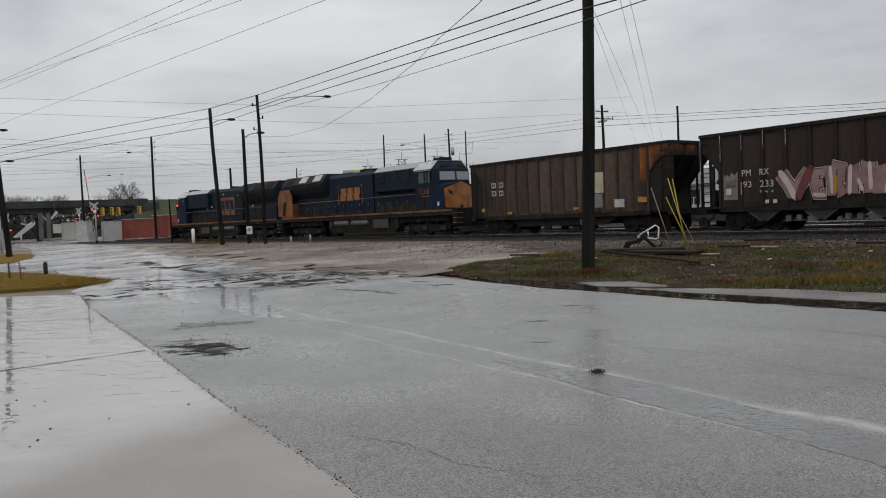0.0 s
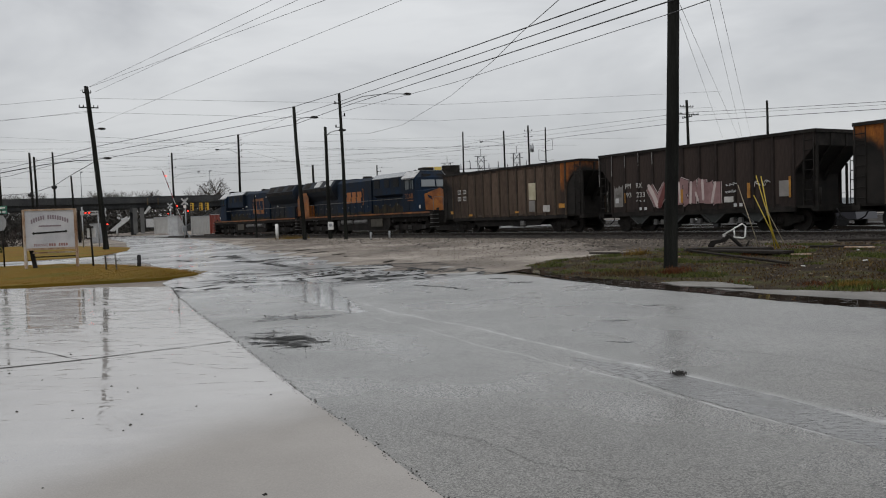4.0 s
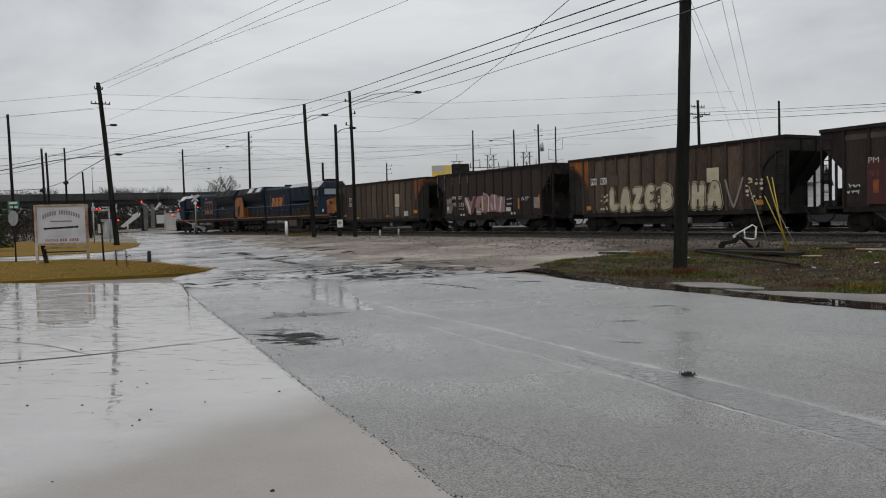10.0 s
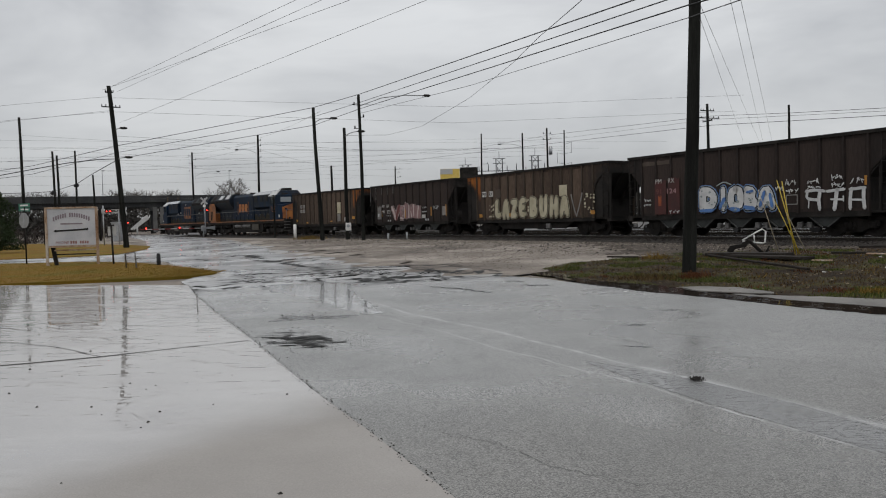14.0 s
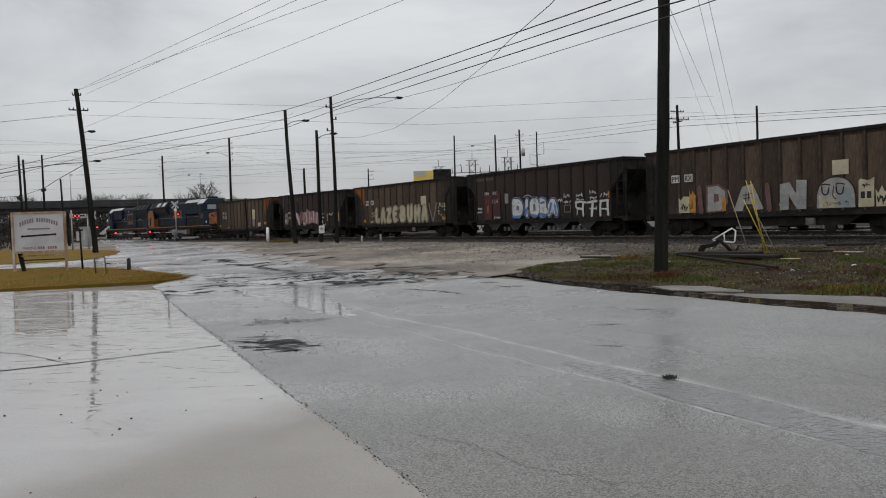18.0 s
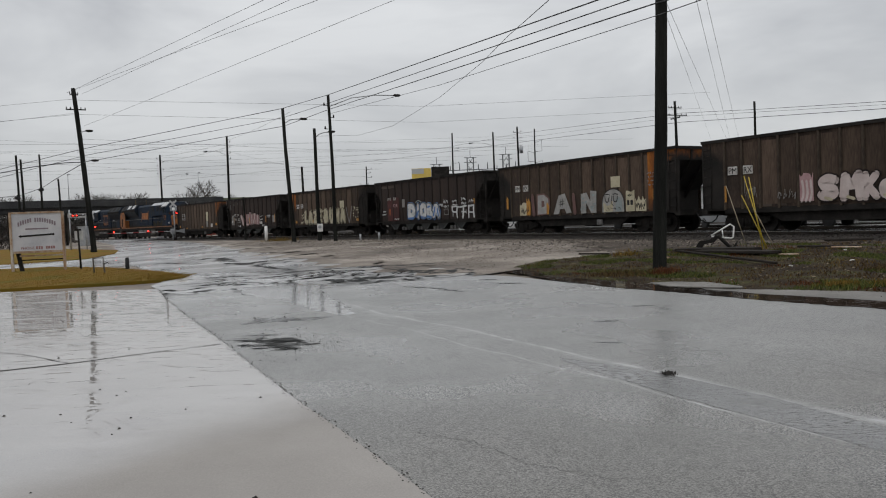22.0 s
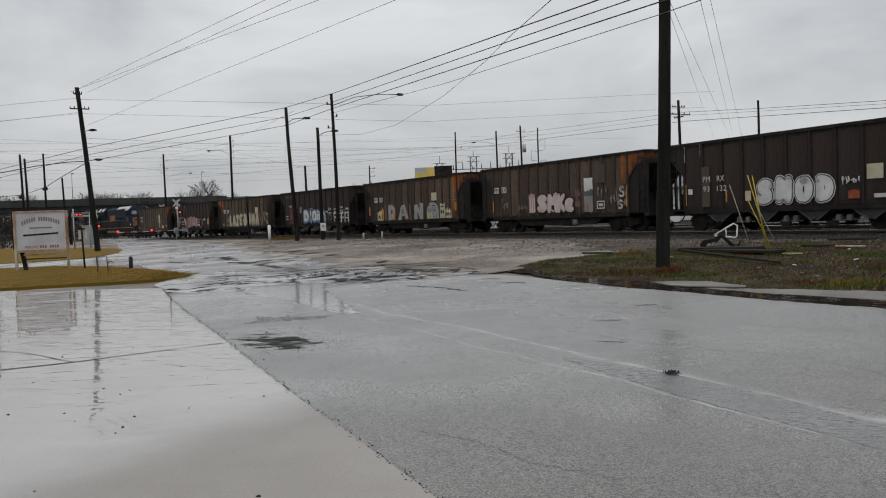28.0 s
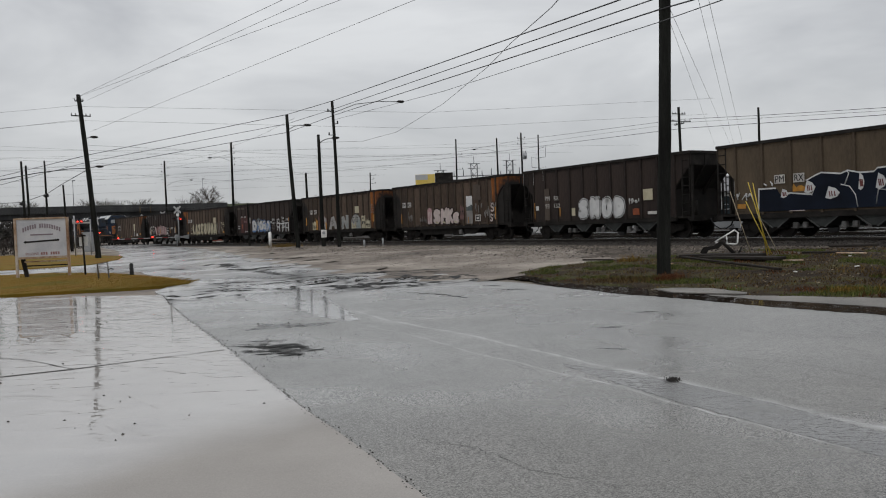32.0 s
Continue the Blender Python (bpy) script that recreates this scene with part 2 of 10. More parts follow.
    st.inputs["From Min"].default_value, st.inputs["From Max"].default_value = lo, hi
    st.inputs["To Min"].default_value, st.inputs["To Max"].default_value = 0.02, 0.5
    l.new(pud.outputs["Fac"], st.inputs[0])
    bp = n.new("ShaderNodeBump")
    bp.inputs["Distance"].default_value = 0.006
    l.new(st.outputs[0], bp.inputs["Strength"])
    l.new(grain.outputs["Fac"], bp.inputs["Height"])
    wav = n.new("ShaderNodeTexNoise")
    wav.inputs["Scale"].default_value, wav.inputs["Detail"].default_value = 3.0, 2
    l.new(co.outputs["Object"], wav.inputs["Vector"])
    bw = n.new("ShaderNodeBump")
    bw.inputs["Strength"].default_value, bw.inputs["Distance"].default_value = ripple, 0.05
    l.new(wav.outputs["Fac"], bw.inputs["Height"])
    l.new(bp.outputs[0], bw.inputs["Normal"])
    l.new(bw.outputs[0], b.inputs["Normal"])
    if film:
        # ripples on the film, combed along the broom marks of the slab
        cm = n.new("ShaderNodeMapping")
        cm.inputs["Scale"].default_value = (*waves, 1.0)
        l.new(co.outputs["Object"], cm.inputs[0])
        cn = n.new("ShaderNodeTexNoise")
        cn.inputs["Scale"].default_value, cn.inputs["Detail"].default_value = 1.0, 2
        l.new(cm.outputs[0], cn.inputs["Vector"])
        # calm water between ruffled patches
        calm = n.new("ShaderNodeMapRange")
        calm.interpolation_type = "SMOOTHSTEP"
        calm.inputs["From Min"].default_value, calm.inputs["From Max"].default_value = 0.47, 0.75
        l.new(cn.outputs["Fac"], calm.inputs[0])
        cb = n.new("ShaderNodeBump")
        cb.inputs["Strength"].default_value, cb.inputs["Distance"].default_value = 1.0, comb
        l.new(calm.outputs[0], cb.inputs["Height"])
        l.new(cb.outputs[0], b.inputs["Coat Normal"])
    return m


M_ASPHALT = water_film("wet_asphalt", [(0.157, 0.157, 0.152), (0.196, 0.196, 0.190), (0.243, 0.241, 0.233)], 0.36, 0.58, 0.3, 0.20, 0.40, 0.02, 0.85, 0.78)


def soaked(m, y0, y1):
    """Asphalt that turns to an older, water-covered surface beyond y0, its base paled for reflected sky, cut by a net
    of dark seams.
    """
    n, l = m.node_tree.nodes, m.node_tree.links
    b, co = n["Principled BSDF"], n["Texture Coordinate"]

    def field(scale, detail, warp=0.0):
        q = n.new("ShaderNodeTexNoise")
        q.inputs["Scale"].default_value, q.inputs["Detail"].default_value = scale, detail
        q.inputs["Distortion"].default_value = warp
        l.new(co.outputs["Object"], q.inputs["Vector"])
        return q.outputs["Fac"]

    def calc(op, a, c):
        q = n.new("ShaderNodeMath")
        q.operation = op
        for k, v in enumerate((a, c)):
            if isinstance(v, (int, float)):
                q.inputs[k].default_value = v
            else:
                l.new(v, q.inputs[k])
        return q.outputs[0]

    def soft(v, lo, hi, a=0.0, c=1.0):
        q = n.new("ShaderNodeMapRange")
        q.interpolation_type = "SMOOTHSTEP"
        q.inputs["From Min"].default_value, q.inputs["From Max"].default_value = lo, hi
        q.inputs["To Min"].default_value, q.inputs["To Max"].default_value = a, c
        l.new(v, q.inputs[0])
        return q.outputs[0]

    sep = n.new("ShaderNodeSeparateXYZ")
    l.new(co.outputs["Object"], sep.inputs[0])
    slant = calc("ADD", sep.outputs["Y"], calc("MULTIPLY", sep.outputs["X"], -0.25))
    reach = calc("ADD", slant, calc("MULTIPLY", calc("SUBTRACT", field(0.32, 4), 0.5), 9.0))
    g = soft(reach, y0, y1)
    # darker, browner tint towards the apron, with an uneven edge
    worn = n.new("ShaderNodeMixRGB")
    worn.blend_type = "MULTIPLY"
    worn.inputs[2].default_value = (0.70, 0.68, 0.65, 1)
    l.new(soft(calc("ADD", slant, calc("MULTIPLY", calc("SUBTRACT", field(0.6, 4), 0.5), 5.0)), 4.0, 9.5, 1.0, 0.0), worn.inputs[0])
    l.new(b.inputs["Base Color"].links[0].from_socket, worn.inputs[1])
    # two pale lines: silty water down the lane, its sheen painted into the base
    across = calc("ADD", calc("MULTIPLY", sep.outputs["X"], 0.886), calc("MULTIPLY", sep.outputs["Y"], 0.464))
    bent = calc("ADD", across, calc("MULTIPLY", calc("SUBTRACT", field(0.5, 3), 0.5), 0.5))
    away = calc("ABSOLUTE", calc("SUBTRACT", bent, 5.44), 0.0)
    wide = calc("MULTIPLY", soft(away, 0.0, 0.16, 0.8, 0.0), soft(sep.outputs["Y"], 7.2, 8.8, 1.0, 0.25))
    upper = calc("MULTIPLY", calc("MAXIMUM", wide, soft(away, 0.01, 0.05, 0.95, 0.0)), soft(sep.outputs["Y"], 14.5, 20.0, 1.0, 0.0))
    lower = calc("MULTIPLY", soft(calc("ABSOLUTE", calc("SUBTRACT", bent, 4.80), 0.0), 0.0, 0.035, 0.8, 0.0), soft(sep.outputs["Y"], 11.0, 15.0, 1.0, 0.0))
    # silt: mixes the base colour towards the painted sheen
    silt = n.new("ShaderNodeMixRGB")
    l.new(calc("MULTIPLY", calc("MAXIMUM", upper, lower), soft(field(2.5, 3), 0.36, 0.56, 0.3, 1.0)), silt.inputs[0])
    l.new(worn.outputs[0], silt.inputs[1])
    silt.inputs[2].default_value = (0.37, 0.37, 0.365, 1)
    # far end mixed paler, standing in for sky reflected at a low angle
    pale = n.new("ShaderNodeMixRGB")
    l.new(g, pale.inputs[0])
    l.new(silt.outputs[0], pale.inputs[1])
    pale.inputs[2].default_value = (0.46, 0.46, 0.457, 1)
    # thin seams: ridges of a warped field, only where the old surface has broken up
    ridge = calc("ABSOLUTE", calc("SUBTRACT", field(0.55, 3, 0.6), 0.5), 0.0)
    thin = soft(ridge, 0.012, 0.045, 1.0, 0.0)
    fine = calc("ABSOLUTE", calc("SUBTRACT", field(1.6, 3, 0.4), 0.5), 0.0)
    thin = calc("MAXIMUM", thin, calc("MULTIPLY", soft(fine, 0.02, 0.06, 1.0, 0.0), soft(field(0.4, 2), 0.43, 0.53)))
    where = calc("MULTIPLY", soft(slant, 19.0, 21.5), soft(slant, 27.0, 36.0, 1.0, 0.12))
    torn = calc("MULTIPLY", thin, calc("MULTIPLY", where, soft(field(0.22, 3), 0.32, 0.42)))
    dark = n.new("ShaderNodeMixRGB")
    l.new(torn, dark.inputs[0])
    l.new(pale.outputs[0], dark.inputs[1])
    dark.inputs[2].default_value = (0.022, 0.022, 0.021, 1)
    l.new(dark.outputs[0], b.inputs["Base Color"])
    film = calc("MULTIPLY", calc("MULTIPLY", g, 0.9), calc("SUBTRACT", 1.0, torn))
    l.new(film, b.inputs["Coat Weight"])
    b.inputs["Coat IOR"].default_value = 1.75
    l.new(soft(field(0.25, 3), 0.40, 0.62, 0.10, 0.18), b.inputs["Coat Roughness"])
    l.new(calc("MULTIPLY", calc("SUBTRACT", 1.0, torn), 0.85), b.inputs["Specular IOR Level"])


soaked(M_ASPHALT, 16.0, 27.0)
M_CONCRETE = water_film("wet_concrete", [(0.255, 0.235, 0.215), (0.335, 0.312, 0.288), (0.41, 0.385, 0.36)], 0.50, 0.78, 0.22, 0.008, 0.05, 0.01, 0.4, 0.06, 1.0, (6.7, 9.3), 0.003, (2.4, 5.5), 5.6)
M_KERB = material("weathered_kerb", [(0.055, 0.05, 0.044), (0.12, 0.112, 0.10), (0.185, 0.174, 0.16)], scale=1.2, fine=25, rough=0.6, bump=0.3)
M_DIRT = material("wet_dirt", [(0.055, 0.042, 0.032), (0.11, 0.09, 0.072), (0.16, 0.14, 0.12)], scale=0.5, fine=14, rough=0.6, bump=0.8, bump_dist=0.04)
M_GRAVEL = material("gravel", [(0.062, 0.048, 0.039), (0.178, 0.15, 0.124), (0.37, 0.33, 0.285)], scale=0.22, fine=16, rough=0.75, spec=0.3, bump=1.0, bump_dist=0.06)
# coal-dark base; it also carries the shade under the train
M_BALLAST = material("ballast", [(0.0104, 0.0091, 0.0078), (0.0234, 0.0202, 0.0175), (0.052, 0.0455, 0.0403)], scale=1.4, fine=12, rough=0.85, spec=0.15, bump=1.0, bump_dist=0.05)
M_GRASS = material("dead_grass", [(0.1357, 0.0661, 0.0118), (0.1593, 0.0968, 0.0142), (0.0968, 0.0885, 0.0165)], scale=0.3, fine=60, rough=0.95, spec=0.1, bump=0.4, bump_dist=0.02)
M_SOIL = material("trampled_soil", [(0.022, 0.017, 0.013), (0.060, 0.048, 0.038), (0.14, 0.12, 0.098)], scale=0.9, fine=18, rough=0.85, spec=0.15, bump=1.0, bump_dist=0.05)
M_WEEDS = material("weedy_soil", [(0.011, 0.008, 0.006), (0.040, 0.029, 0.018), (0.062, 0.066, 0.022)], scale=1.3, fine=24, rough=0.95, spec=0.08, bump=1.0, bump_dist=0.04)
M_WATER = water_film("standing_water", [(0.24, 0.24, 0.238), (0.30, 0.30, 0.297)], 0.85, 1.0, 0.5, 0.09, 0.16, 0.0, 0.5, 0.0, 1.0, None, 0.003, (3.5, 9.0), 2.6)
M_RUSTRAIL = material("rusty_rail", [(0.010, 0.008, 0.0065), (0.022, 0.0175, 0.0145), (0.05, 0.041, 0.035)], scale=3, rough=0.8, spec=0.12)
M_TIE = material("creosote_tie", [(0.0149, 0.0121, 0.0101), (0.0378, 0.0324, 0.0284)], scale=2, rough=0.85, spec=0.12, stretch=(1, 6, 6))
M_RAIL = material("rail_steel", [(0.018, 0.014, 0.011), (0.045, 0.036, 0.03)], scale=3, rough=0.6, metal=0.2, spec=0.3)
M_RAILTOP = plain("polished_rail", (0.62, 0.63, 0.64), 0.16, 1.0)
M_POLE = material("weathered_pole", [(0.0066, 0.0066, 0.0059), (0.0132, 0.0135, 0.0118), (0.0252, 0.0262, 0.023)], scale=1.2, fine=22, spec=0.1, rough=0.9, bump=0.6, stretch=(3, 3, 0.35))
M_WIRE = plain("cable_black", (0.02, 0.02, 0.022), 0.6)
M_GALV = material("galvanised_steel", [(0.26, 0.27, 0.28), (0.38, 0.39, 0.40)], scale=4, rough=0.5, metal=0.5)
M_STEEL_DARK = material("sooty_steel", [(0.0102, 0.0093, 0.0088), (0.0202, 0.0183, 0.0167), (0.0372, 0.0333, 0.0302)], scale=1.5, rough=0.85, spec=0.12, bump=0.2)
M_WHEEL = material("wheel_steel", [(0.0128, 0.0115, 0.0106), (0.032, 0.0288, 0.0264)], scale=3, rough=0.75, spec=0.15)
M_BROWN = material("oxide_brown_paint", [(0.0176, 0.0121, 0.0097), (0.0473, 0.0314, 0.0229), (0.0946, 0.066, 0.0479)], scale=0.8, fine=14, rough=0.8, spec=0.25, stretch=(1.8, 1, 0.25), bump=0.25, rand=0.38)
M_RIB = material("worn_rib_paint", [(0.0242, 0.0174, 0.0127), (0.0572, 0.0424, 0.0308), (0.11, 0.0858, 0.0616)], scale=1.5, fine=14, rough=0.8, spec=0.25, stretch=(1.5, 1, 0.35), bump=0.25)
M_BLACKBROWN = material("sooty_brown_paint", [(0.0106, 0.0083, 0.0075), (0.0231, 0.0165, 0.0143), (0.0425, 0.0298, 0.0248)], scale=0.7, fine=14, rough=0.8, spec=0.25, stretch=(1.8, 1, 0.25), bump=0.25, rand=0.1)
M_TAN = material("weathered_tan_paint", [(0.04, 0.028, 0.018), (0.075, 0.055, 0.036), (0.105, 0.078, 0.05)], scale=0.8, fine=14, spec=0.3, rough=0.75, stretch=(1.5, 1, 0.4), bump=0.25)
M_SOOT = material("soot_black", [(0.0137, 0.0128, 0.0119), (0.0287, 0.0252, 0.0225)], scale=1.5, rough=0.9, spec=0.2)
M_BLUE = material("dull_blue_paint", [(0.009, 0.0085, 0.0085), (0.0044, 0.0112, 0.0235), (0.0056, 0.0205, 0.047)], scale=0.9, fine=12, rough=0.65, spec=0.18, stretch=(1.2, 1, 0.45), contrast=(0.26, 0.72))
M_DARKBLUE = material("sooty_blue_paint", [(0.004, 0.0042, 0.005), (0.006, 0.0088, 0.0135), (0.0075, 0.0145, 0.027)], scale=0.9, fine=12, rough=0.7, spec=0.3, stretch=(1, 1, 0.5))
M_YELLOW = material("grimy_yellow_paint", [(0.035, 0.013, 0.006), (0.16, 0.052, 0.009), (0.30, 0.10, 0.012)], scale=1.6, fine=16, rough=0.6, contrast=(0.32, 0.68))
M_GLASS = plain("dark_glass", (0.03, 0.04, 0.045), 0.06)
M_WHITE = material("chalky_white_paint", [(0.55, 0.54, 0.52), (0.74, 0.73, 0.71)], scale=2.0, rough=0.6, bump=0.1)
M_STENCIL = material("worn_stencil_white", [(0.30, 0.28, 0.26), (0.6, 0.58, 0.55)], scale=3.0, rough=0.7, bump=0)
M_RED = plain("red_lamp_glow", (1.0, 0.04, 0.025), 0.3, 0, 3.5)
M_LENS_OFF = plain("dark_red_lens", (0.12, 0.01, 0.01), 0.2)
M_BLACK = plain("matt_black", (0.009, 0.009, 0.0095), 0.85)
M_LATCH = material("dull_grey_steel", [(0.07, 0.067, 0.063), (0.20, 0.195, 0.19)], scale=5, rough=0.6, spec=0.3)
M_FLANGE = material("worn_flange_steel", [(0.035, 0.036, 0.034), (0.085, 0.087, 0.083)], scale=3, rough=0.6, spec=0.25)
M_CHUTE = material("chute_steel", [(0.018, 0.0195, 0.0185), (0.042, 0.045, 0.043)], scale=3, rough=0.6, spec=0.25)


def sooted(name, colors, low, zlow):
    """Corner paint of a coal car: paint that turns to the body's brown low down, burnt black round the open bay."""
    m = material(name, colors, scale=1.3, fine=14, rough=0.75, spec=0.25, contrast=(0.30, 0.68), stretch=(1.5, 1, 0.5))
    n, l = m.node_tree.nodes, m.node_tree.links
    b, co, ramp = n["Principled BSDF"], n["Texture Coordinate"], n["Color Ramp"]

    def calc(op, a, c=None):
        q = n.new("ShaderNodeMath")
        q.operation = op
        for i, v in enumerate((a, c)):
            if v is None:
                continue
            if isinstance(v, (int, float)):
                q.inputs[i].default_value = v
            else:
                l.new(v, q.inputs[i])
        return q.outputs[0]

    def soft(v, lo, hi):
        q = n.new("ShaderNodeMapRange")
        q.interpolation_type = "SMOOTHSTEP"
        q.inputs["From Min"].default_value, q.inputs["From Max"].default_value = lo, hi
        l.new(v, q.inputs[0])
        return q.outputs[0]

    def blend(f, a, c):
        q = n.new("ShaderNodeMixRGB")
        l.new(f, q.inputs[0])
        l.new(a, q.inputs[1])
        q.inputs[2].default_value = (*c, 1)
        return q.outputs[0]

    sep = n.new("ShaderNodeSeparateXYZ")
    l.new(co.outputs["Object"], sep.inputs[0])
    ns = n.new("ShaderNodeTexNoise")
    ns.inputs["Scale"].default_value, ns.inputs["Detail"].default_value = 2.2, 5
    l.new(co.outputs["Object"], ns.inputs["Vector"])
    wob = calc("MULTIPLY", calc("SUBTRACT", ns.outputs["Fac"], 0.5), 0.75)
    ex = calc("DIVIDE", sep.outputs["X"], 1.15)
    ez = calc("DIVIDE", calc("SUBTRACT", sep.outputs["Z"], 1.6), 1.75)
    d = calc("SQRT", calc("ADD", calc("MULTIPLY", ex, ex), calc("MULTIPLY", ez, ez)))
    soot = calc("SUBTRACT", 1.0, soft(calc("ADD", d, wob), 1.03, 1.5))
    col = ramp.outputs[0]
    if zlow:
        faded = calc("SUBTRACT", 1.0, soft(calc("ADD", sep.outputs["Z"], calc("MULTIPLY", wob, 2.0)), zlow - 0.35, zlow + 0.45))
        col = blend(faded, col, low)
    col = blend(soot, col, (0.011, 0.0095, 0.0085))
    l.new(col, b.inputs["Base Color"])
    return m


ORANGES = [(0.06, 0.02, 0.008), (0.21, 0.066, 0.013), (0.34, 0.12, 0.018)]
BROWNS = [(0.016, 0.011, 0.0088), (0.036, 0.024, 0.0176), (0.062, 0.043, 0.031)]
M_CORNER = (sooted("sooty_brown_corner", BROWNS, (0.03, 0.02, 0.015), 0.0), sooted("half_faded_orange_corner", ORANGES, (0.036, 0.024, 0.0176), 2.55), sooted("orange_corner", ORANGES, (0.05, 0.026, 0.015), 1.35))


# ---- building helpers ----
def box(bm, x0, x1, y0, y1, z0, z1, bevel=0.0):
    vs = [bm.verts.new((x, y, z)) for x in (x0, x1) for y in (y0, y1) for z in (z0, z1)]
    fs = [bm.faces.new([vs[i] for i in f]) for f in ((0, 1, 3, 2), (4, 6, 7, 5), (0, 4, 5, 1), (2, 3, 7, 6), (0, 2, 6, 4), (1, 5, 7, 3))]
    if bevel:
        es = {e for f in fs for e in f.edges}
        bmesh.ops.bevel(bm, geom=list(es), offset=bevel, segments=1, affect="EDGES")
    return bm


def prism(bm, profile, lo, hi, axis="y"):
    """A profile of (a, z) pushed from lo to hi along y (a is x) or along x (a is y) or z (profile is x, y)."""
    def place(a, b, c):
        return (a, c, b) if axis == "y" else (c, a, b) if axis == "x" else (a, b, c)
    p = [bm.verts.new(place(a, b, lo)) for a, b in profile]
    q = [bm.verts.new(place(a, b, hi)) for a, b in profile]
    n = len(p)
    bm.faces.new(p)
    bm.faces.new(q[::-1])
    for i in range(n):
        bm.faces.new([p[i], q[i], q[(i + 1) % n], p[(i + 1) % n]])
    return bm


def tube(bm, a, b, r0, r1=None, sides=8, caps=True):
    a, b = Vector(a), Vector(b)
    r1 = r0 if r1 is None else r1
    m = (b - a).to_track_quat("Z", "Y").to_matrix()
    ring = []
    for c, r in ((a, r0), (b, r1)):
        ring.append([bm.verts.new(c + m @ Vector((r * math.cos(6.2832 * i / sides), r * math.sin(6.2832 * i / sides), 0))) for i in range(sides)])
    for i in range(sides):
        j = (i + 1) % sides
        f = bm.faces.new([ring[0][i], ring[0][j], ring[1][j], ring[1][i]])
        f.smooth = True
    if caps:
        bm.faces.new(ring[0][::-1])
        bm.faces.new(ring[1])
    return bm


def line(bm, pts, r, sides=5):
    """A round bar swept along points."""
    pts = [Vector(p) for p in pts]
    rings = []
    for i, p in enumerate(pts):
        d = (pts[min(i + 1, len(pts) - 1)] - pts[max(i - 1, 0)]).normalized()
        m = d.to_track_quat("Z", "Y").to_matrix()
        rings.append([bm.verts.new(p + m @ Vector((r * math.cos(6.2832 * k / sides), r * math.sin(6.2832 * k / sides), 0))) for k in range(sides)])
    for a, b in zip(rings[:-1], rings[1:]):
        o = min(range(sides), key=lambda q: sum((a[k].co - b[(k + q) % sides].co).length for k in range(sides)))
        for k in range(sides):
            bm.faces.new([a[k], a[(k + 1) % sides], b[(k + 1 + o) % sides], b[(k + o) % sides]]).smooth = True
    bm.faces.new(rings[0][::-1])
    bm.faces.new(rings[-1])
    return bm


def link(name, bm, mat, normals=True):
    if normals:
        bmesh.ops.recalc_face_normals(bm, faces=bm.faces)
    me = bpy.data.meshes.new(name)
    bm.to_mesh(me)
    bm.free()
    if mat:
        me.materials.append(mat)
    return new(name, me)


def part(name, bm, mat, parent, label="", at=None):
    ob = link(name, bm, mat)
    ob.parent = parent
    if at is not None:
        ob.matrix_basis = at
    if label:
        ob["label"] = label
    return ob


def again(ob, at, parent=None):
    """Another piece on the same mesh."""
    o = ob.copy()
    scene.collection.objects.link(o)
    o.parent = parent or ob.parent
    o.matrix_basis = at
    return o


def thing(name, label, category, at=None, group="", kind=""):
    ob = new(name)
    ob.empty_display_size = 0.2
    if at is not None:
        ob.matrix_basis = at
    return tagged(ob, label, category, group, kind)


SIDE = Matrix(((-1, 0, 0, 0), (0, 0, 1, 0), (0, 1, 0, 0), (0, 0, 0, 1)))   # writing on a side that faces +y


def lettering(name, words, size, mat, parent, at, label="", fat=0.0, squeeze=1.0, deep=0.004):
    """Letters in the built-in face as one flat mesh."""
    cu = bpy.data.curves.new(name, "FONT")
    cu.body, cu.size, cu.offset, cu.extrude = words, size, fat, deep
    cu.resolution_u = 3
    tmp = bpy.data.objects.new(name, cu)
    scene.collection.objects.link(tmp)
    me = bpy.data.meshes.new_from_object(tmp.evaluated_get(bpy.context.evaluated_depsgraph_get()))
    bpy.data.objects.remove(tmp)
    bpy.data.curves.remove(cu)
    me.transform(Matrix.Diagonal((squeeze, 1, 1, 1)))
    me.materials.clear()
    me.materials.append(mat)
    ob = new(name, me)
    ob.parent = parent
    ob.matrix_basis = at @ SIDE
    if label:
        ob["label"] = label
    return ob


def sheet(name, rows, mat, up=0.0, label="", category="", skirt=0.0, cols=1):
    """Ground cover between pairs of edge points, laid on the ground."""
    bm = bmesh.new()
    grid = []
    for (ax, ay), (bx, by) in rows:
        grid.append([bm.verts.new((ax + (bx - ax) * i / cols, ay + (by - ay) * i / cols, lift(ax + (bx - ax) * i / cols, ay + (by - ay) * i / cols) + up)) for i in range(cols + 1)])
    for r0, r1 in zip(grid[:-1], grid[1:]):
        for i in range(cols):
            bm.faces.new([r0[i], r0[i + 1], r1[i + 1], r1[i]])
    if skirt:
        edge = [e for e in bm.edges if e.is_boundary]
        made = bmesh.ops.extrude_edge_only(bm, edges=edge)["geom"]
        for v in made:
            if isinstance(v, bmesh.types.BMVert):
                v.co.z -= skirt
    bmesh.ops.recalc_face_normals(bm, faces=bm.faces)
    if sum(f.normal.z * f.calc_area() for f in bm.faces) < 0:
        bmesh.ops.reverse_faces(bm, faces=bm.faces)
    ob = link(name, bm, mat, False)
    return tagged(ob, label, category, kind="structure")


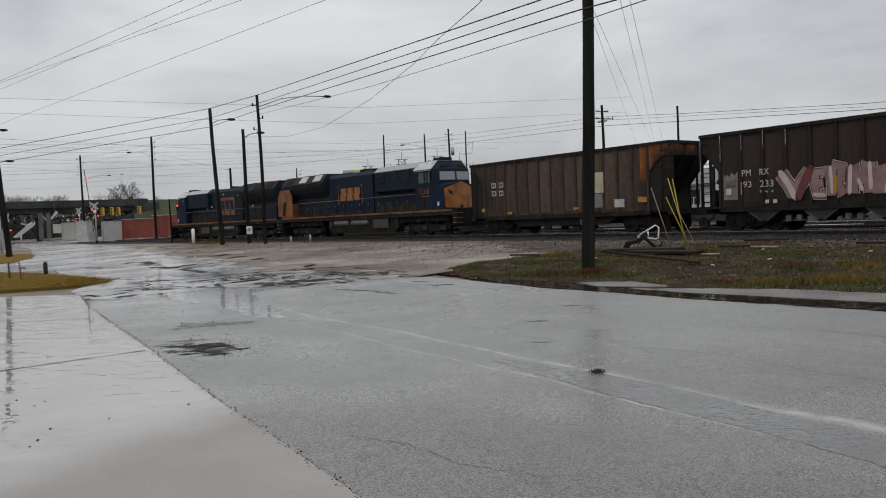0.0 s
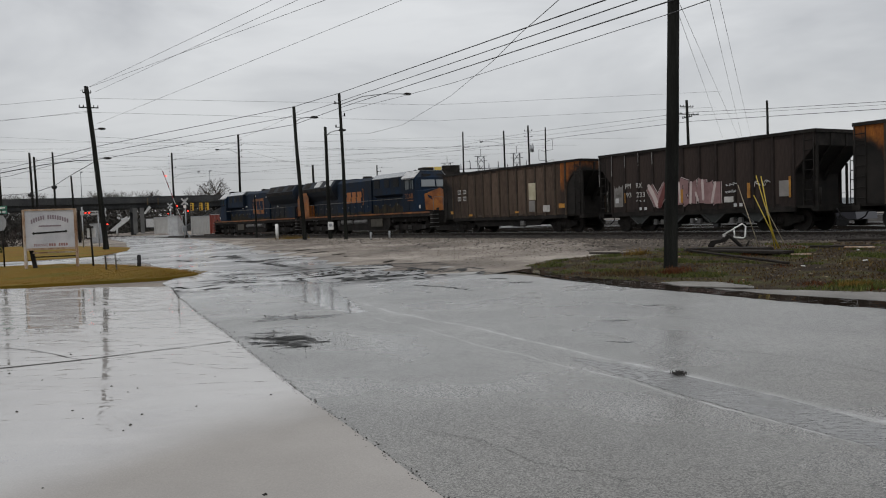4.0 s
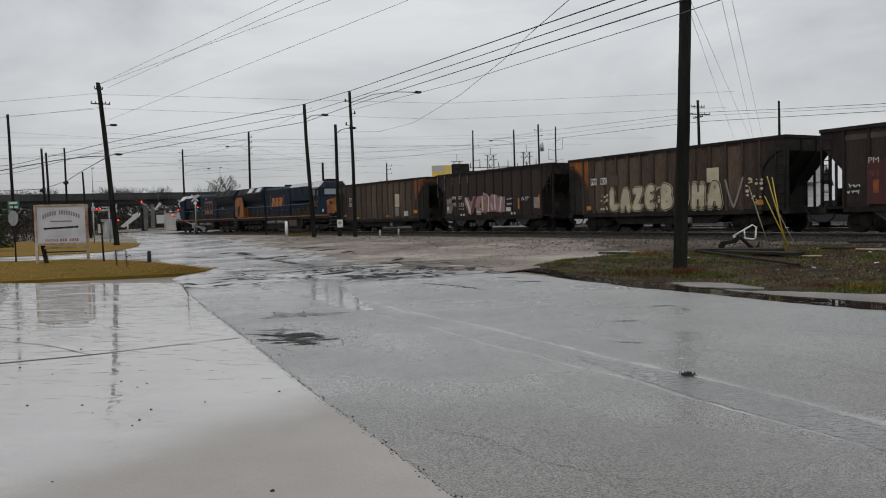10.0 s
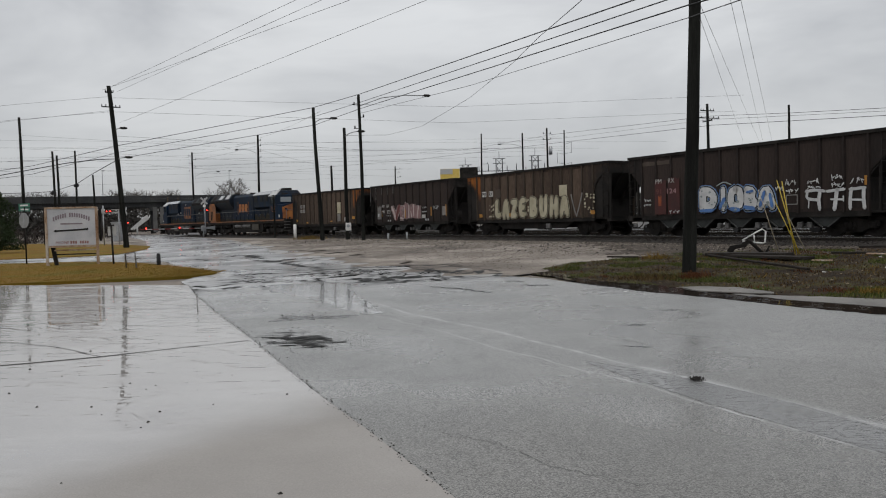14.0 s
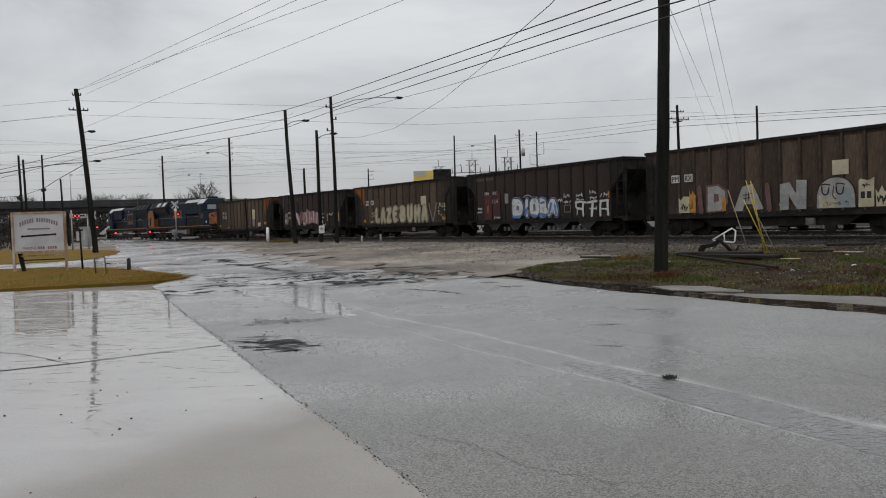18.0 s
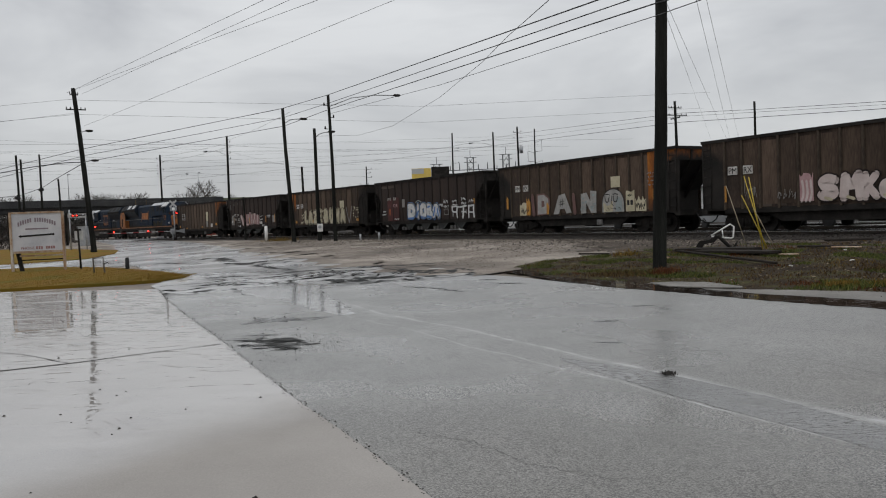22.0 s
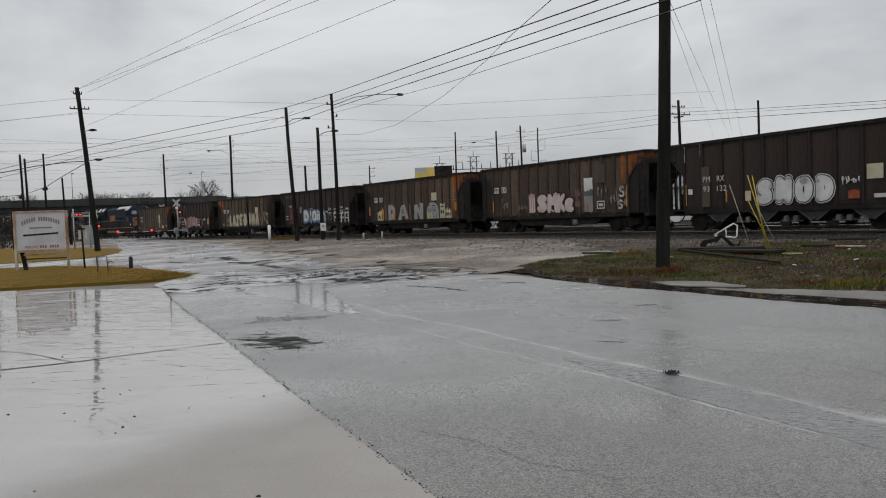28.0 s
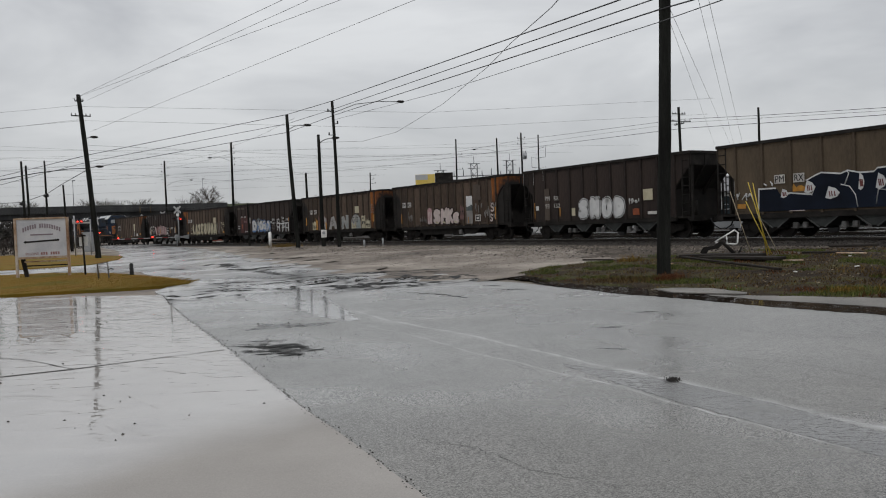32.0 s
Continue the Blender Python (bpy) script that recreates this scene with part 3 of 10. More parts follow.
def spread(pts, n):
    """n points evenly along a broken line."""
    ds = [0]
    for a, b in zip(pts[:-1], pts[1:]):
        ds.append(ds[-1] + math.dist(a, b))
    return [(float(np.interp(ds[-1] * i / (n - 1), ds, [p[0] for p in pts])), float(np.interp(ds[-1] * i / (n - 1), ds, [p[1] for p in pts]))) for i in range(n)]


# ---- ground ----
def ground():
    bm = bmesh.new()
    ticks = sorted({*range(-60, 61, 2), *range(60, 200, 10), *range(-200, -60, 10), -3000, -1200, -500, 3000, 1200, 500})
    ys = sorted({*range(-20, 170, 2), *range(170, 300, 10), -600, -200, -60, 500, 1200, 3000, -3000})
    vs = [[bm.verts.new((x, y, lift(x, y) - 0.03)) for x in ticks] for y in ys]
    for a, b in zip(vs[:-1], vs[1:]):
        for i in range(len(ticks) - 1):
            bm.faces.new([a[i], a[i + 1], b[i + 1], b[i]])
    tagged(link("ground", bm, M_GRAVEL, False), "wet brown gravel and dirt ground", "ground", kind="structure")


ground()
CONC_EDGE = [(1.9, 0.3), (1.0, 2.0), (-0.13, 4.44), (-0.8, 5.89), (-1.43, 7.18), (-2.36, 9.24), (-3.25, 11.22), (-4.69, 14.29), (-6.32, 17.93), (-7.6, 21.0)]
conc = spread(CONC_EDGE, 60)
conc_left = spread([(-30, -9), (-26, 8), (-22, 17), (-14.0, 22.6)], 60)
sheet("concrete_apron", list(zip(conc_left, conc)), M_CONCRETE, 0.035, "wet pale concrete apron with expansion joints", "apron", 0.08, 6)
road_right = [(20, -9), (12.5, 3.0), (6.3, 11.2), (5.4, 12.6), (4.34, 14.51), (2.7, 17.6), (1.6, 20.3), (-0.6, 23.0), (-2.93, 28.0), (-7.18, 37.6), (-14.5, 55.0), (-24.0, 76), (-36, 100), (-55, 140)]
road_left = [(3.0, -9), (1.9, 0.0), (0.0, 4.2), (-1.43, 7.0), (-3.1, 10.9), (-4.69, 14.1), (-7.4, 20.6), (-8.3, 22.0), (-8.9, 25.6), (-11.5, 31), (-15, 38.0), (-24, 58), (-34, 82), (-46, 106), (-64, 144)]
rr, rl = spread(road_right, 70), spread(road_left, 70)
cut = next(i for i, p in enumerate(rl) if p[1] > 23.5)
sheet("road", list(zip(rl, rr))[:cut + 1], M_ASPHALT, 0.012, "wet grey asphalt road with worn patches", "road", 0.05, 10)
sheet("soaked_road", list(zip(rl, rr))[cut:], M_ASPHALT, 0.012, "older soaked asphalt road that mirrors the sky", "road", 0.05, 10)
GRASS_F = spread([(-40, 15.0), (-22, 20.4), (-13.1, 22.9), (-11.7, 23.5), (-10.1, 23.9), (-8.8, 24.4), (-8.5, 25.6)], 40)
GRASS_B = spread([(-44, 37), (-26, 37.5), (-20.97, 37.2), (-18.65, 37.6), (-14.9, 34.9), (-10.4, 29.4), (-8.5, 26.2)], 40)
sheet("grass_island", list(zip(GRASS_B, GRASS_F)), M_GRASS, 0.07, "island of yellow-brown winter grass", "grass", 0.1, 6)
sheet("side_street", list(zip(spread([(-60, 46), (-32, 47), (-24.5, 51), (-24.2, 60)], 24), spread([(-60, 37.6), (-26, 37.6), (-18.65, 37.7), (-14.3, 36.6)], 24))), M_ASPHALT, 0.008, "wet narrow side street", "road", 0.03, 3)
sheet("grass_verge", list(zip(spread([(-95, 86), (-60, 86), (-50.5, 91), (-42, 84), (-26, 63.5)], 30), spread([(-75, 42.5), (-32, 43.4), (-25, 44.4), (-21.8, 48), (-23.6, 57)], 30))), M_GRASS, 0.05, "strip of damp brown grass beside the road", "grass", 0.1, 4)
sheet("trampled_soil", [(along(t, -4.3)[:2], along(t, -4.6 - 8.4 * min(1, (31 - t) / 13) * (1 + 0.13 * math.sin(2.1 * t) + 0.08 * math.sin(5.3 * t)))[:2]) for t in np.linspace(-14, 31, 90)], M_SOIL, -0.022, "trampled brown soil and gravel beside the track", "soil", 0.02, 4)
sheet("weed_strip", list(zip(spread([(1.7, 21.4), (2.6, 24.4), (6.6, 26.2), (11.9, 22.6), (24, 5), (34, -12)], 30), spread([(1.9, 20.6), (3.0, 18.4), (4.75, 16.2), (6.3, 13.6), (12.6, 4.0), (22, -10)], 30))), M_WEEDS, -0.018, "weedy patch of soil between road and track", "weeds", 0.02, 6)


# ---- track ----
def track(shift=0.0, s0=-14, s1=64, ties=230):
    bm = bmesh.new()
    prof = [(-4.5, 0.1), (-3.7, 0.415), (-1.75, 0.425), (-1.4, 0.44), (1.4, 0.44), (1.75, 0.425), (3.4, 0.36)]
    prev = None
    for k in range(s0, s1):
        s = k * 4.0
        cur = []
        for off, z in prof:
            x, y, _ = along(s, off + shift)
            cur.append(bm.verts.new((x, y, max(z, lift(x, y) - 0.1))))
        if prev:
            for i in range(len(prof) - 1):
                bm.faces.new([prev[i], prev[i + 1], cur[i + 1], cur[i]])
        prev = cur
    bmesh.ops.recalc_face_normals(bm, faces=bm.faces)
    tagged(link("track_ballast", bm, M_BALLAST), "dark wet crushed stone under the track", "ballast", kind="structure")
    for off in (-0.75, 0.75):
        bm = bmesh.new()
        prev = None
        shape = [(-0.07, 0.42), (-0.03, 0.45), (-0.035, 0.54), (-0.036, RAIL), (0.036, RAIL), (0.035, 0.54), (0.03, 0.45), (0.07, 0.42)]
        for k in range(s0, s1):
            cur = []
            for o, z in shape:
                x, y, _ = along(k * 4.0, shift + off + o)
                cur.append(bm.verts.new((x, y, z)))
            if prev:
                for i in range(len(shape) - 1):
                    f = bm.faces.new([prev[i], prev[i + 1], cur[i + 1], cur[i]])
                    f.material_index = 1 if i == 3 or (i in (2, 4) and not shift) else 0
            prev = cur
        ob = link("rail", bm, M_RAIL)
        ob.data.materials.append(M_RAILTOP)
        tagged(ob, "worn steel rail with a polished top", "rail", "rails of the track", "structure")
    bm = bmesh.new()
    box(bm, -0.11, 0.11, -1.3, 1.3, 0.36, 0.47)
    tie = link("track_tie", bm, M_TIE)
    x, y, a = along(-20, shift)
    tie.matrix_basis = pose(x, y, 0, 0, 0, math.degrees(a) + 90)
    tagged(tie, "dark creosoted timber track tie", "railway tie", "ties under the track", "structure")
    for k in range(1, ties):
        x, y, a = along(-20 + k * 0.56, shift)
        again(tie, pose(x, y, random.uniform(-0.01, 0.01), 0, 0, math.degrees(a) + 90 + random.uniform(-1, 1)), None)


track()
track(5.2, -6, 30, 150)
track(10.4, -6, 30, 150)
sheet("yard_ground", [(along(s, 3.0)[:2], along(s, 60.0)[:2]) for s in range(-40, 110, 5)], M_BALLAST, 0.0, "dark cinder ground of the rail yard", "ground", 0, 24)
# pale strip painted as the sky-bright wet ground seen below the cars
M_SKYSTRIP = material("pale_sky_strip", [(0.38, 0.375, 0.36), (0.55, 0.545, 0.53)], scale=1.5, rough=0.4, bump=0.1)
sheet("yard_walkway", [(along(s, 8.0)[:2], along(s, 9.1)[:2]) for s in range(19, 38, 2)], M_SKYSTRIP, 0.06, "pale strip painted as sky-bright wet ground between yard tracks", "path", 0.05, 2)
sheet("yard_road", [(along(s, 20.0)[:2], along(s, 26.0)[:2]) for s in range(-40, 110, 5)], M_DIRT, 0.02, "wet dirt service road beyond the rail yard", "road", 0, 3)


# ---- train ----
def bogie(parent, x, axles, side_len, name="bogie"):
    """A wheel truck: side frames, bolster, springs, and wheelsets as sub-parts."""
    bm = bmesh.new()
    for y in (-1.02, 1.02):
        prof = [(-side_len, 0.42), (-side_len, 0.62), (-side_len + 0.35, 0.66), (-0.35, 0.74), (0.35, 0.74), (side_len - 0.35, 0.66), (side_len, 0.62), (side_len, 0.42), (side_len - 0.3, 0.40), (0.42, 0.20), (-0.42, 0.20), (-side_len + 0.3, 0.40)]
        prism(bm, prof, y - 0.07, y + 0.07)
        for dx in (-0.17, 0.0, 0.17):
            tube(bm, (dx, y + 0.09 * (1 if y > 0 else -1), 0.26), (dx, y + 0.09 * (1 if y > 0 else -1), 0.58), 0.07, 0.07, 8)
        for ax in axles:
            box(bm, ax - 0.16, ax + 0.16, y - 0.11, y + 0.11, 0.34, 0.58, 0.02)
    box(bm, -0.2, 0.2, -1.0, 1.0, 0.5, 0.85)
    b = part(name, bm, M_STEEL_DARK, parent, at=pose(x, 0, 0))
    sets = []
    for ax in axles:
        bm = bmesh.new()
        tube(bm, (0, -0.95, 0), (0, 0.95, 0), 0.085, 0.085, 10)
        for s in (-1, 1):
            tube(bm, (0, s * 0.70, 0), (0, s * 0.83, 0), 0.457, 0.457, 20)
            tube(bm, (0, s * 0.665, 0), (0, s * 0.70, 0), 0.49, 0.49, 20)
            tube(bm, (0, s * 0.83, 0), (0, s * 0.90, 0), 0.17, 0.15, 10)
            for k in range(3):
                a = k * 2.094
                tube(bm, (0.28 * math.cos(a), s * 0.832, 0.28 * math.sin(a)), (0.28 * math.cos(a), s * 0.838, 0.28 * math.sin(a)), 0.06, 0.06, 6)
        w = part("wheelset", bm, M_WHEEL, b, at=pose(ax, 0, 0.457))
        sets.append(w)
    return b, sets


WHEELS = []


def coal_car(kind, at, label, body, tip_paint, length, inset, n):
    """An open-top coal car: ribbed sides, sloped ends with an open bay, trucks, and chutes on the hopper kind."""
    car = thing("coal_car", label, "rail car", at, "coal cars of the train")
    tip, root, z0, z1 = length / 2, length / 2 - inset, 1.03, 4.0
    # the open corner bays are arched
    arch = [(root, 2.35), (root + 0.12 * inset, 2.75), (root + 0.34 * inset, 3.12), (root + 0.64 * inset, 3.36), (tip, 3.46)] if kind == "flat" else [(root, 2.45), (tip, 3.42)]
    side = [(-root, z0), (root, z0), *arch, (tip, z1), (-tip, z1), *[(-x, z) for x, z in reversed(arch)]]
    for y in (1.5, -1.5):
        part("side_panel", prism(bmesh.new(), side, y - 0.02, y + 0.02), body, car)
    bm = bmesh.new()
    box(bm, -tip, tip, 1.44, 1.60, z1 - 0.06, z1 + 0.07)
    box(bm, -tip, tip, -1.60, -1.44, z1 - 0.06, z1 + 0.07)
    for x in (-tip, tip):
        box(bm, x - 0.06, x + 0.06, -1.5, 1.5, z1 - 0.06, z1 + 0.07)
    part("top_chord", bm, M_STEEL_DARK, car, "sooty top rim")
    bm = bmesh.new()
    for y in (1.5, -1.5):
        box(bm, -root - 0.05, root + 0.05, y - 0.05, y + 0.05, z0 - 0.22, z0)
    part("side_sill", bm, M_STEEL_DARK, car, "black side sills")
    part("centre_sill", box(bmesh.new(), -tip + 0.1, tip - 0.1, -0.3, 0.3, 0.70, 1.05), M_STEEL_DARK, car)
    bm = bmesh.new()
    prism(bm, [(-0.07, 0.0), (-0.045, 0.07), (0.045, 0.07), (0.07, 0.0)], z0 - 0.05, z1 - 0.06, "z")
    rib = part("rib", bm, M_RIB if kind == "flat" else body, car, at=pose(-root, 1.52, 0))
    for k in range(1, n):
        again(rib, pose(-root + 2 * root * k / (n - 1), 1.52, 0))
    for k in range(n):
        again(rib, pose(-root + 2 * root * k / (n - 1), -1.52, 0, 0, 0, 180))
    # bent edge of every side sheet: a shallow horizontal seam
    w = root / (n - 1) - 0.09
    pan = part("side_sheet", prism(bmesh.new(), [(-w, 1.521), (w, 1.521), (w * 0.9, 1.532), (-w * 0.9, 1.532)], z0 + 0.12, z1 - 0.2, "z"), body, car, at=pose(-root + root / (n - 1), 0, 0))
    for k in range(1, n - 1):
        again(pan, pose(-root + 2 * root * (k + 0.5) / (n - 1), 0, 0))
    # corner bays: paint and soot round the open arch
    if kind == "flat":
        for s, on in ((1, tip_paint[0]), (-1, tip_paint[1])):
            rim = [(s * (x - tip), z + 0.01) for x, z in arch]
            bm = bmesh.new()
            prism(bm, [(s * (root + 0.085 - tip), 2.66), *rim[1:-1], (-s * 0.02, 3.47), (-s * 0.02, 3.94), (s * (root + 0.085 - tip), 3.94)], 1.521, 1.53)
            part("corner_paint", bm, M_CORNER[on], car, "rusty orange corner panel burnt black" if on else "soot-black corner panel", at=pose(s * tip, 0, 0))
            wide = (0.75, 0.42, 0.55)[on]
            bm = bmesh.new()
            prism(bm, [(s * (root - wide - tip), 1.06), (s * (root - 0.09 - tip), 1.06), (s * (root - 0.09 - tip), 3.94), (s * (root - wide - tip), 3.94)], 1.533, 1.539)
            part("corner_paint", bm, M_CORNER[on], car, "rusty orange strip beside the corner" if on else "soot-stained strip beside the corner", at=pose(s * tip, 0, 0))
    ends = tip_paint
    for s in (-1, 1):
        bm = bmesh.new()
        prism(bm, [(0, 3.42), (0, z1), (-s * 0.03, z1), (-s * 0.03, 3.42)], -1.48, 1.48)
        part("end_plate", bm, M_CORNER[ends[0 if s > 0 else 1]] if kind == "flat" else M_STEEL_DARK, car, at=pose(s * tip, 0, 0))
        # soot black that also paints the deep shade under the slope
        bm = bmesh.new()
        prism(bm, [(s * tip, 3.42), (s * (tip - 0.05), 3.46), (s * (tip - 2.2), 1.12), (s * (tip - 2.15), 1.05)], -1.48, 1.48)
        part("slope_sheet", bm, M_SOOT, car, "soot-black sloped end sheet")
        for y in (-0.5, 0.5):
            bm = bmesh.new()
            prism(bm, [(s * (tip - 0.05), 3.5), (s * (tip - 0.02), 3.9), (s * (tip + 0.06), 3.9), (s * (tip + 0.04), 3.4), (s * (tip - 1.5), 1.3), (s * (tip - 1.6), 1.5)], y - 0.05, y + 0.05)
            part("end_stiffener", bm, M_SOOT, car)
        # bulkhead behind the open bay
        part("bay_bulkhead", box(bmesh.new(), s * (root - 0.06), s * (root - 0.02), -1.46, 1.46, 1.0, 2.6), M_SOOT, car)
        for y in (1.42, -1.42):
            bm = bmesh.new()
            box(bm, s * tip - 0.05, s * tip + 0.05, y - 0.05, y + 0.05, 1.0, 3.45)
            post = part("end_post", bm, M_SOOT if kind == "flat" else M_STEEL_DARK, car)
            bm = bmesh.new()
            box(bm, s * (root + inset * 0.4) - 0.04, s * (root + inset * 0.4) + 0.04, y - 0.04, y + 0.04, 1.0, 2.75)
            part("bay_post", bm, M_SOOT if kind == "flat" else M_STEEL_DARK, car)
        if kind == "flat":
            # black sheet added over the open bay in place of its dark inside
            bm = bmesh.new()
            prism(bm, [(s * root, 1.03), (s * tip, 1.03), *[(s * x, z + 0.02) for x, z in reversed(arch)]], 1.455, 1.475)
            part("bay_sheet", bm, M_SOOT, car, "black sheet closing the open corner bay")
        for y in (1.535, -1.535):
            bm = bmesh.new()
            for r in (0.0, 0.42):
                tube(bm, (s * (tip - 0.06 - r), y, 1.0), (s * (tip - 0.06 - r), y, z1 - 0.1), 0.022, sides=5)
            for k in range(7):
                tube(bm, (s * (tip - 0.06), y, 1.25 + 0.4 * k), (s * (tip - 0.48), y, 1.25 + 0.4 * k), 0.018, sides=5)
            part("ladder", bm, M_STEEL_DARK, car, "thin steel ladder")
        part("end_platform", box(bmesh.new(), s * root, s * (tip + 0.05), -1.45, 1.45, 0.94, 1.04), M_STEEL_DARK, car)
        part("end_beam", box(bmesh.new(), s * (tip - 0.2), s * (tip + 0.1), -1.5, 1.5, 0.80, 1.06), M_STEEL_DARK, car)
        part("coupler", box(bmesh.new(), s * (tip + 0.05), s * (tip + 0.80), -0.14, 0.14, 0.72, 0.98, 0.03), M_STEEL_DARK, car)
        bm = bmesh.new()
        line(bm, [(s * (tip + 0.1), 0.35, 0.9), (s * (tip + 0.3), 0.33, 0.55), (s * (tip + 0.6), 0.3, 0.4), (s * (tip + 0.8), 0.2, 0.42)], 0.03, 6)
        part("brake_hose", bm, M_BLACK, car)
        bm = bmesh.new()
        tube(bm, (s * (root + 0.6), 0.9, 1.05), (s * (root + 0.6), 0.9, 1.75), 0.16, 0.16, 10)
        part("brake_cylinder", bm, M_STEEL_DARK, car)
    bm = bmesh.new()
    prism(bm, [(-tip + 2.1, 1.1), (tip - 2.1, 1.1), (tip - 0.3, 3.1), (tip - 0.3, 3.3), (-tip + 0.3, 3.3), (-tip + 0.3, 3.1)], -1.46, 1.46)
    part("load", bm, M_SOOT, car, "dark coal load below the rim")
    axle = tip - 2.0
    if kind == "hopper":
        m, gap = (4, 2.3) if length < 13 else (5, 2.1)
        for k in range(m):
            x = (k - (m - 1) / 2) * gap
            for y in (0.5, -1.46):
                bm = bmesh.new()
                prism(bm, [(x - 0.90, 1.02), (x + 0.90, 1.02), (x + 0.84, 0.94), (x + 0.10, 0.44), (x - 0.10, 0.44), (x - 0.84, 0.94)], y, y + 0.96)
                chute = part("chute", bm, M_CHUTE, car, "grey steel discharge chute")
                for s in (-1, 1):
                    part("chute_flange", prism(bmesh.new(), [(x + s * 0.86, 0.96), (x + s * 0.92, 0.96), (x + s * 0.15, 0.40), (x + s * 0.09, 0.42)], y + 0.96, y + 1.0), M_FLANGE, chute, "worn grey flange")
                part("chute_door", box(bmesh.new(), x - 0.16, x + 0.16, y + 0.1, y + 0.9, 0.36, 0.44, 0.012), M_STEEL_DARK, chute)
        for k in range(m - 1):
            x = (k - (m - 2) / 2) * gap
            lock = part("door_lock", box(bmesh.new(), x - 0.36, x + 0.36, 1.0, 1.2, 0.44, 0.52), M_CHUTE, car, "grey steel door locks")
            for dx in (-0.22, 0.22):
                part("lock_lug", box(bmesh.new(), x + dx - 0.11, x + dx + 0.11, 1.18, 1.36, 0.36, 0.62, 0.03), M_LATCH, lock, "pale worn lug")
            part("lock_rod", tube(bmesh.new(), (x - 0.5, 1.2, 0.40), (x + 0.5, 1.2, 0.40), 0.03, 0.03, 6), M_LATCH, lock)
    else:
        for y in (1.3, -1.3):
            bm = bmesh.new()
            prism(bm, [(-axle + 1.2, 0.83), (axle - 1.2, 0.83), (axle - 1.9, 0.42), (-axle + 1.9, 0.42)], y - 0.05, y + 0.05)
            part("skirt", bm, M_STEEL_DARK, car)
        bm = bmesh.new()
        tube(bm, (-0.9, 0.6, 0.55), (0.3, 0.6, 0.55), 0.2, 0.2, 12)
        part("air_reservoir", bm, M_STEEL_DARK, car)
        part("brake_valve", box(bmesh.new(), -1.9, -1.5, 1.36, 1.5, 0.42, 0.72, 0.03), M_LATCH, car, "pale valve block")
    for x in (-axle, axle):
        WHEELS.append(bogie(car, x, (-0.88, 0.88), 1.15)[1])
    return car


# pale paint that stands in for sky sheen on wet roof slopes
M_DULLPANEL = material("pale_sheen_panel", [(0.30, 0.30, 0.30), (0.45, 0.45, 0.445)], scale=2, rough=0.3, bump=0)
M_CABROOF = material("wet_blue_grey_roof", [(0.05, 0.06, 0.07), (0.11, 0.125, 0.14)], scale=2, rough=0.22, bump=0, wet=1.0)
M_GRIME = material("brown_road_grime", [(0.012, 0.010, 0.008), (0.028, 0.024, 0.016), (0.05, 0.04, 0.022)], scale=1.6, fine=14, rough=0.8, spec=0.2, stretch=(1.4, 1, 0.4))
M_TRUCK = material("dusty_truck_steel", [(0.010, 0.009, 0.008), (0.030, 0.028, 0.026), (0.07, 0.066, 0.062)], scale=2.5, fine=16, rough=0.8, spec=0.25)


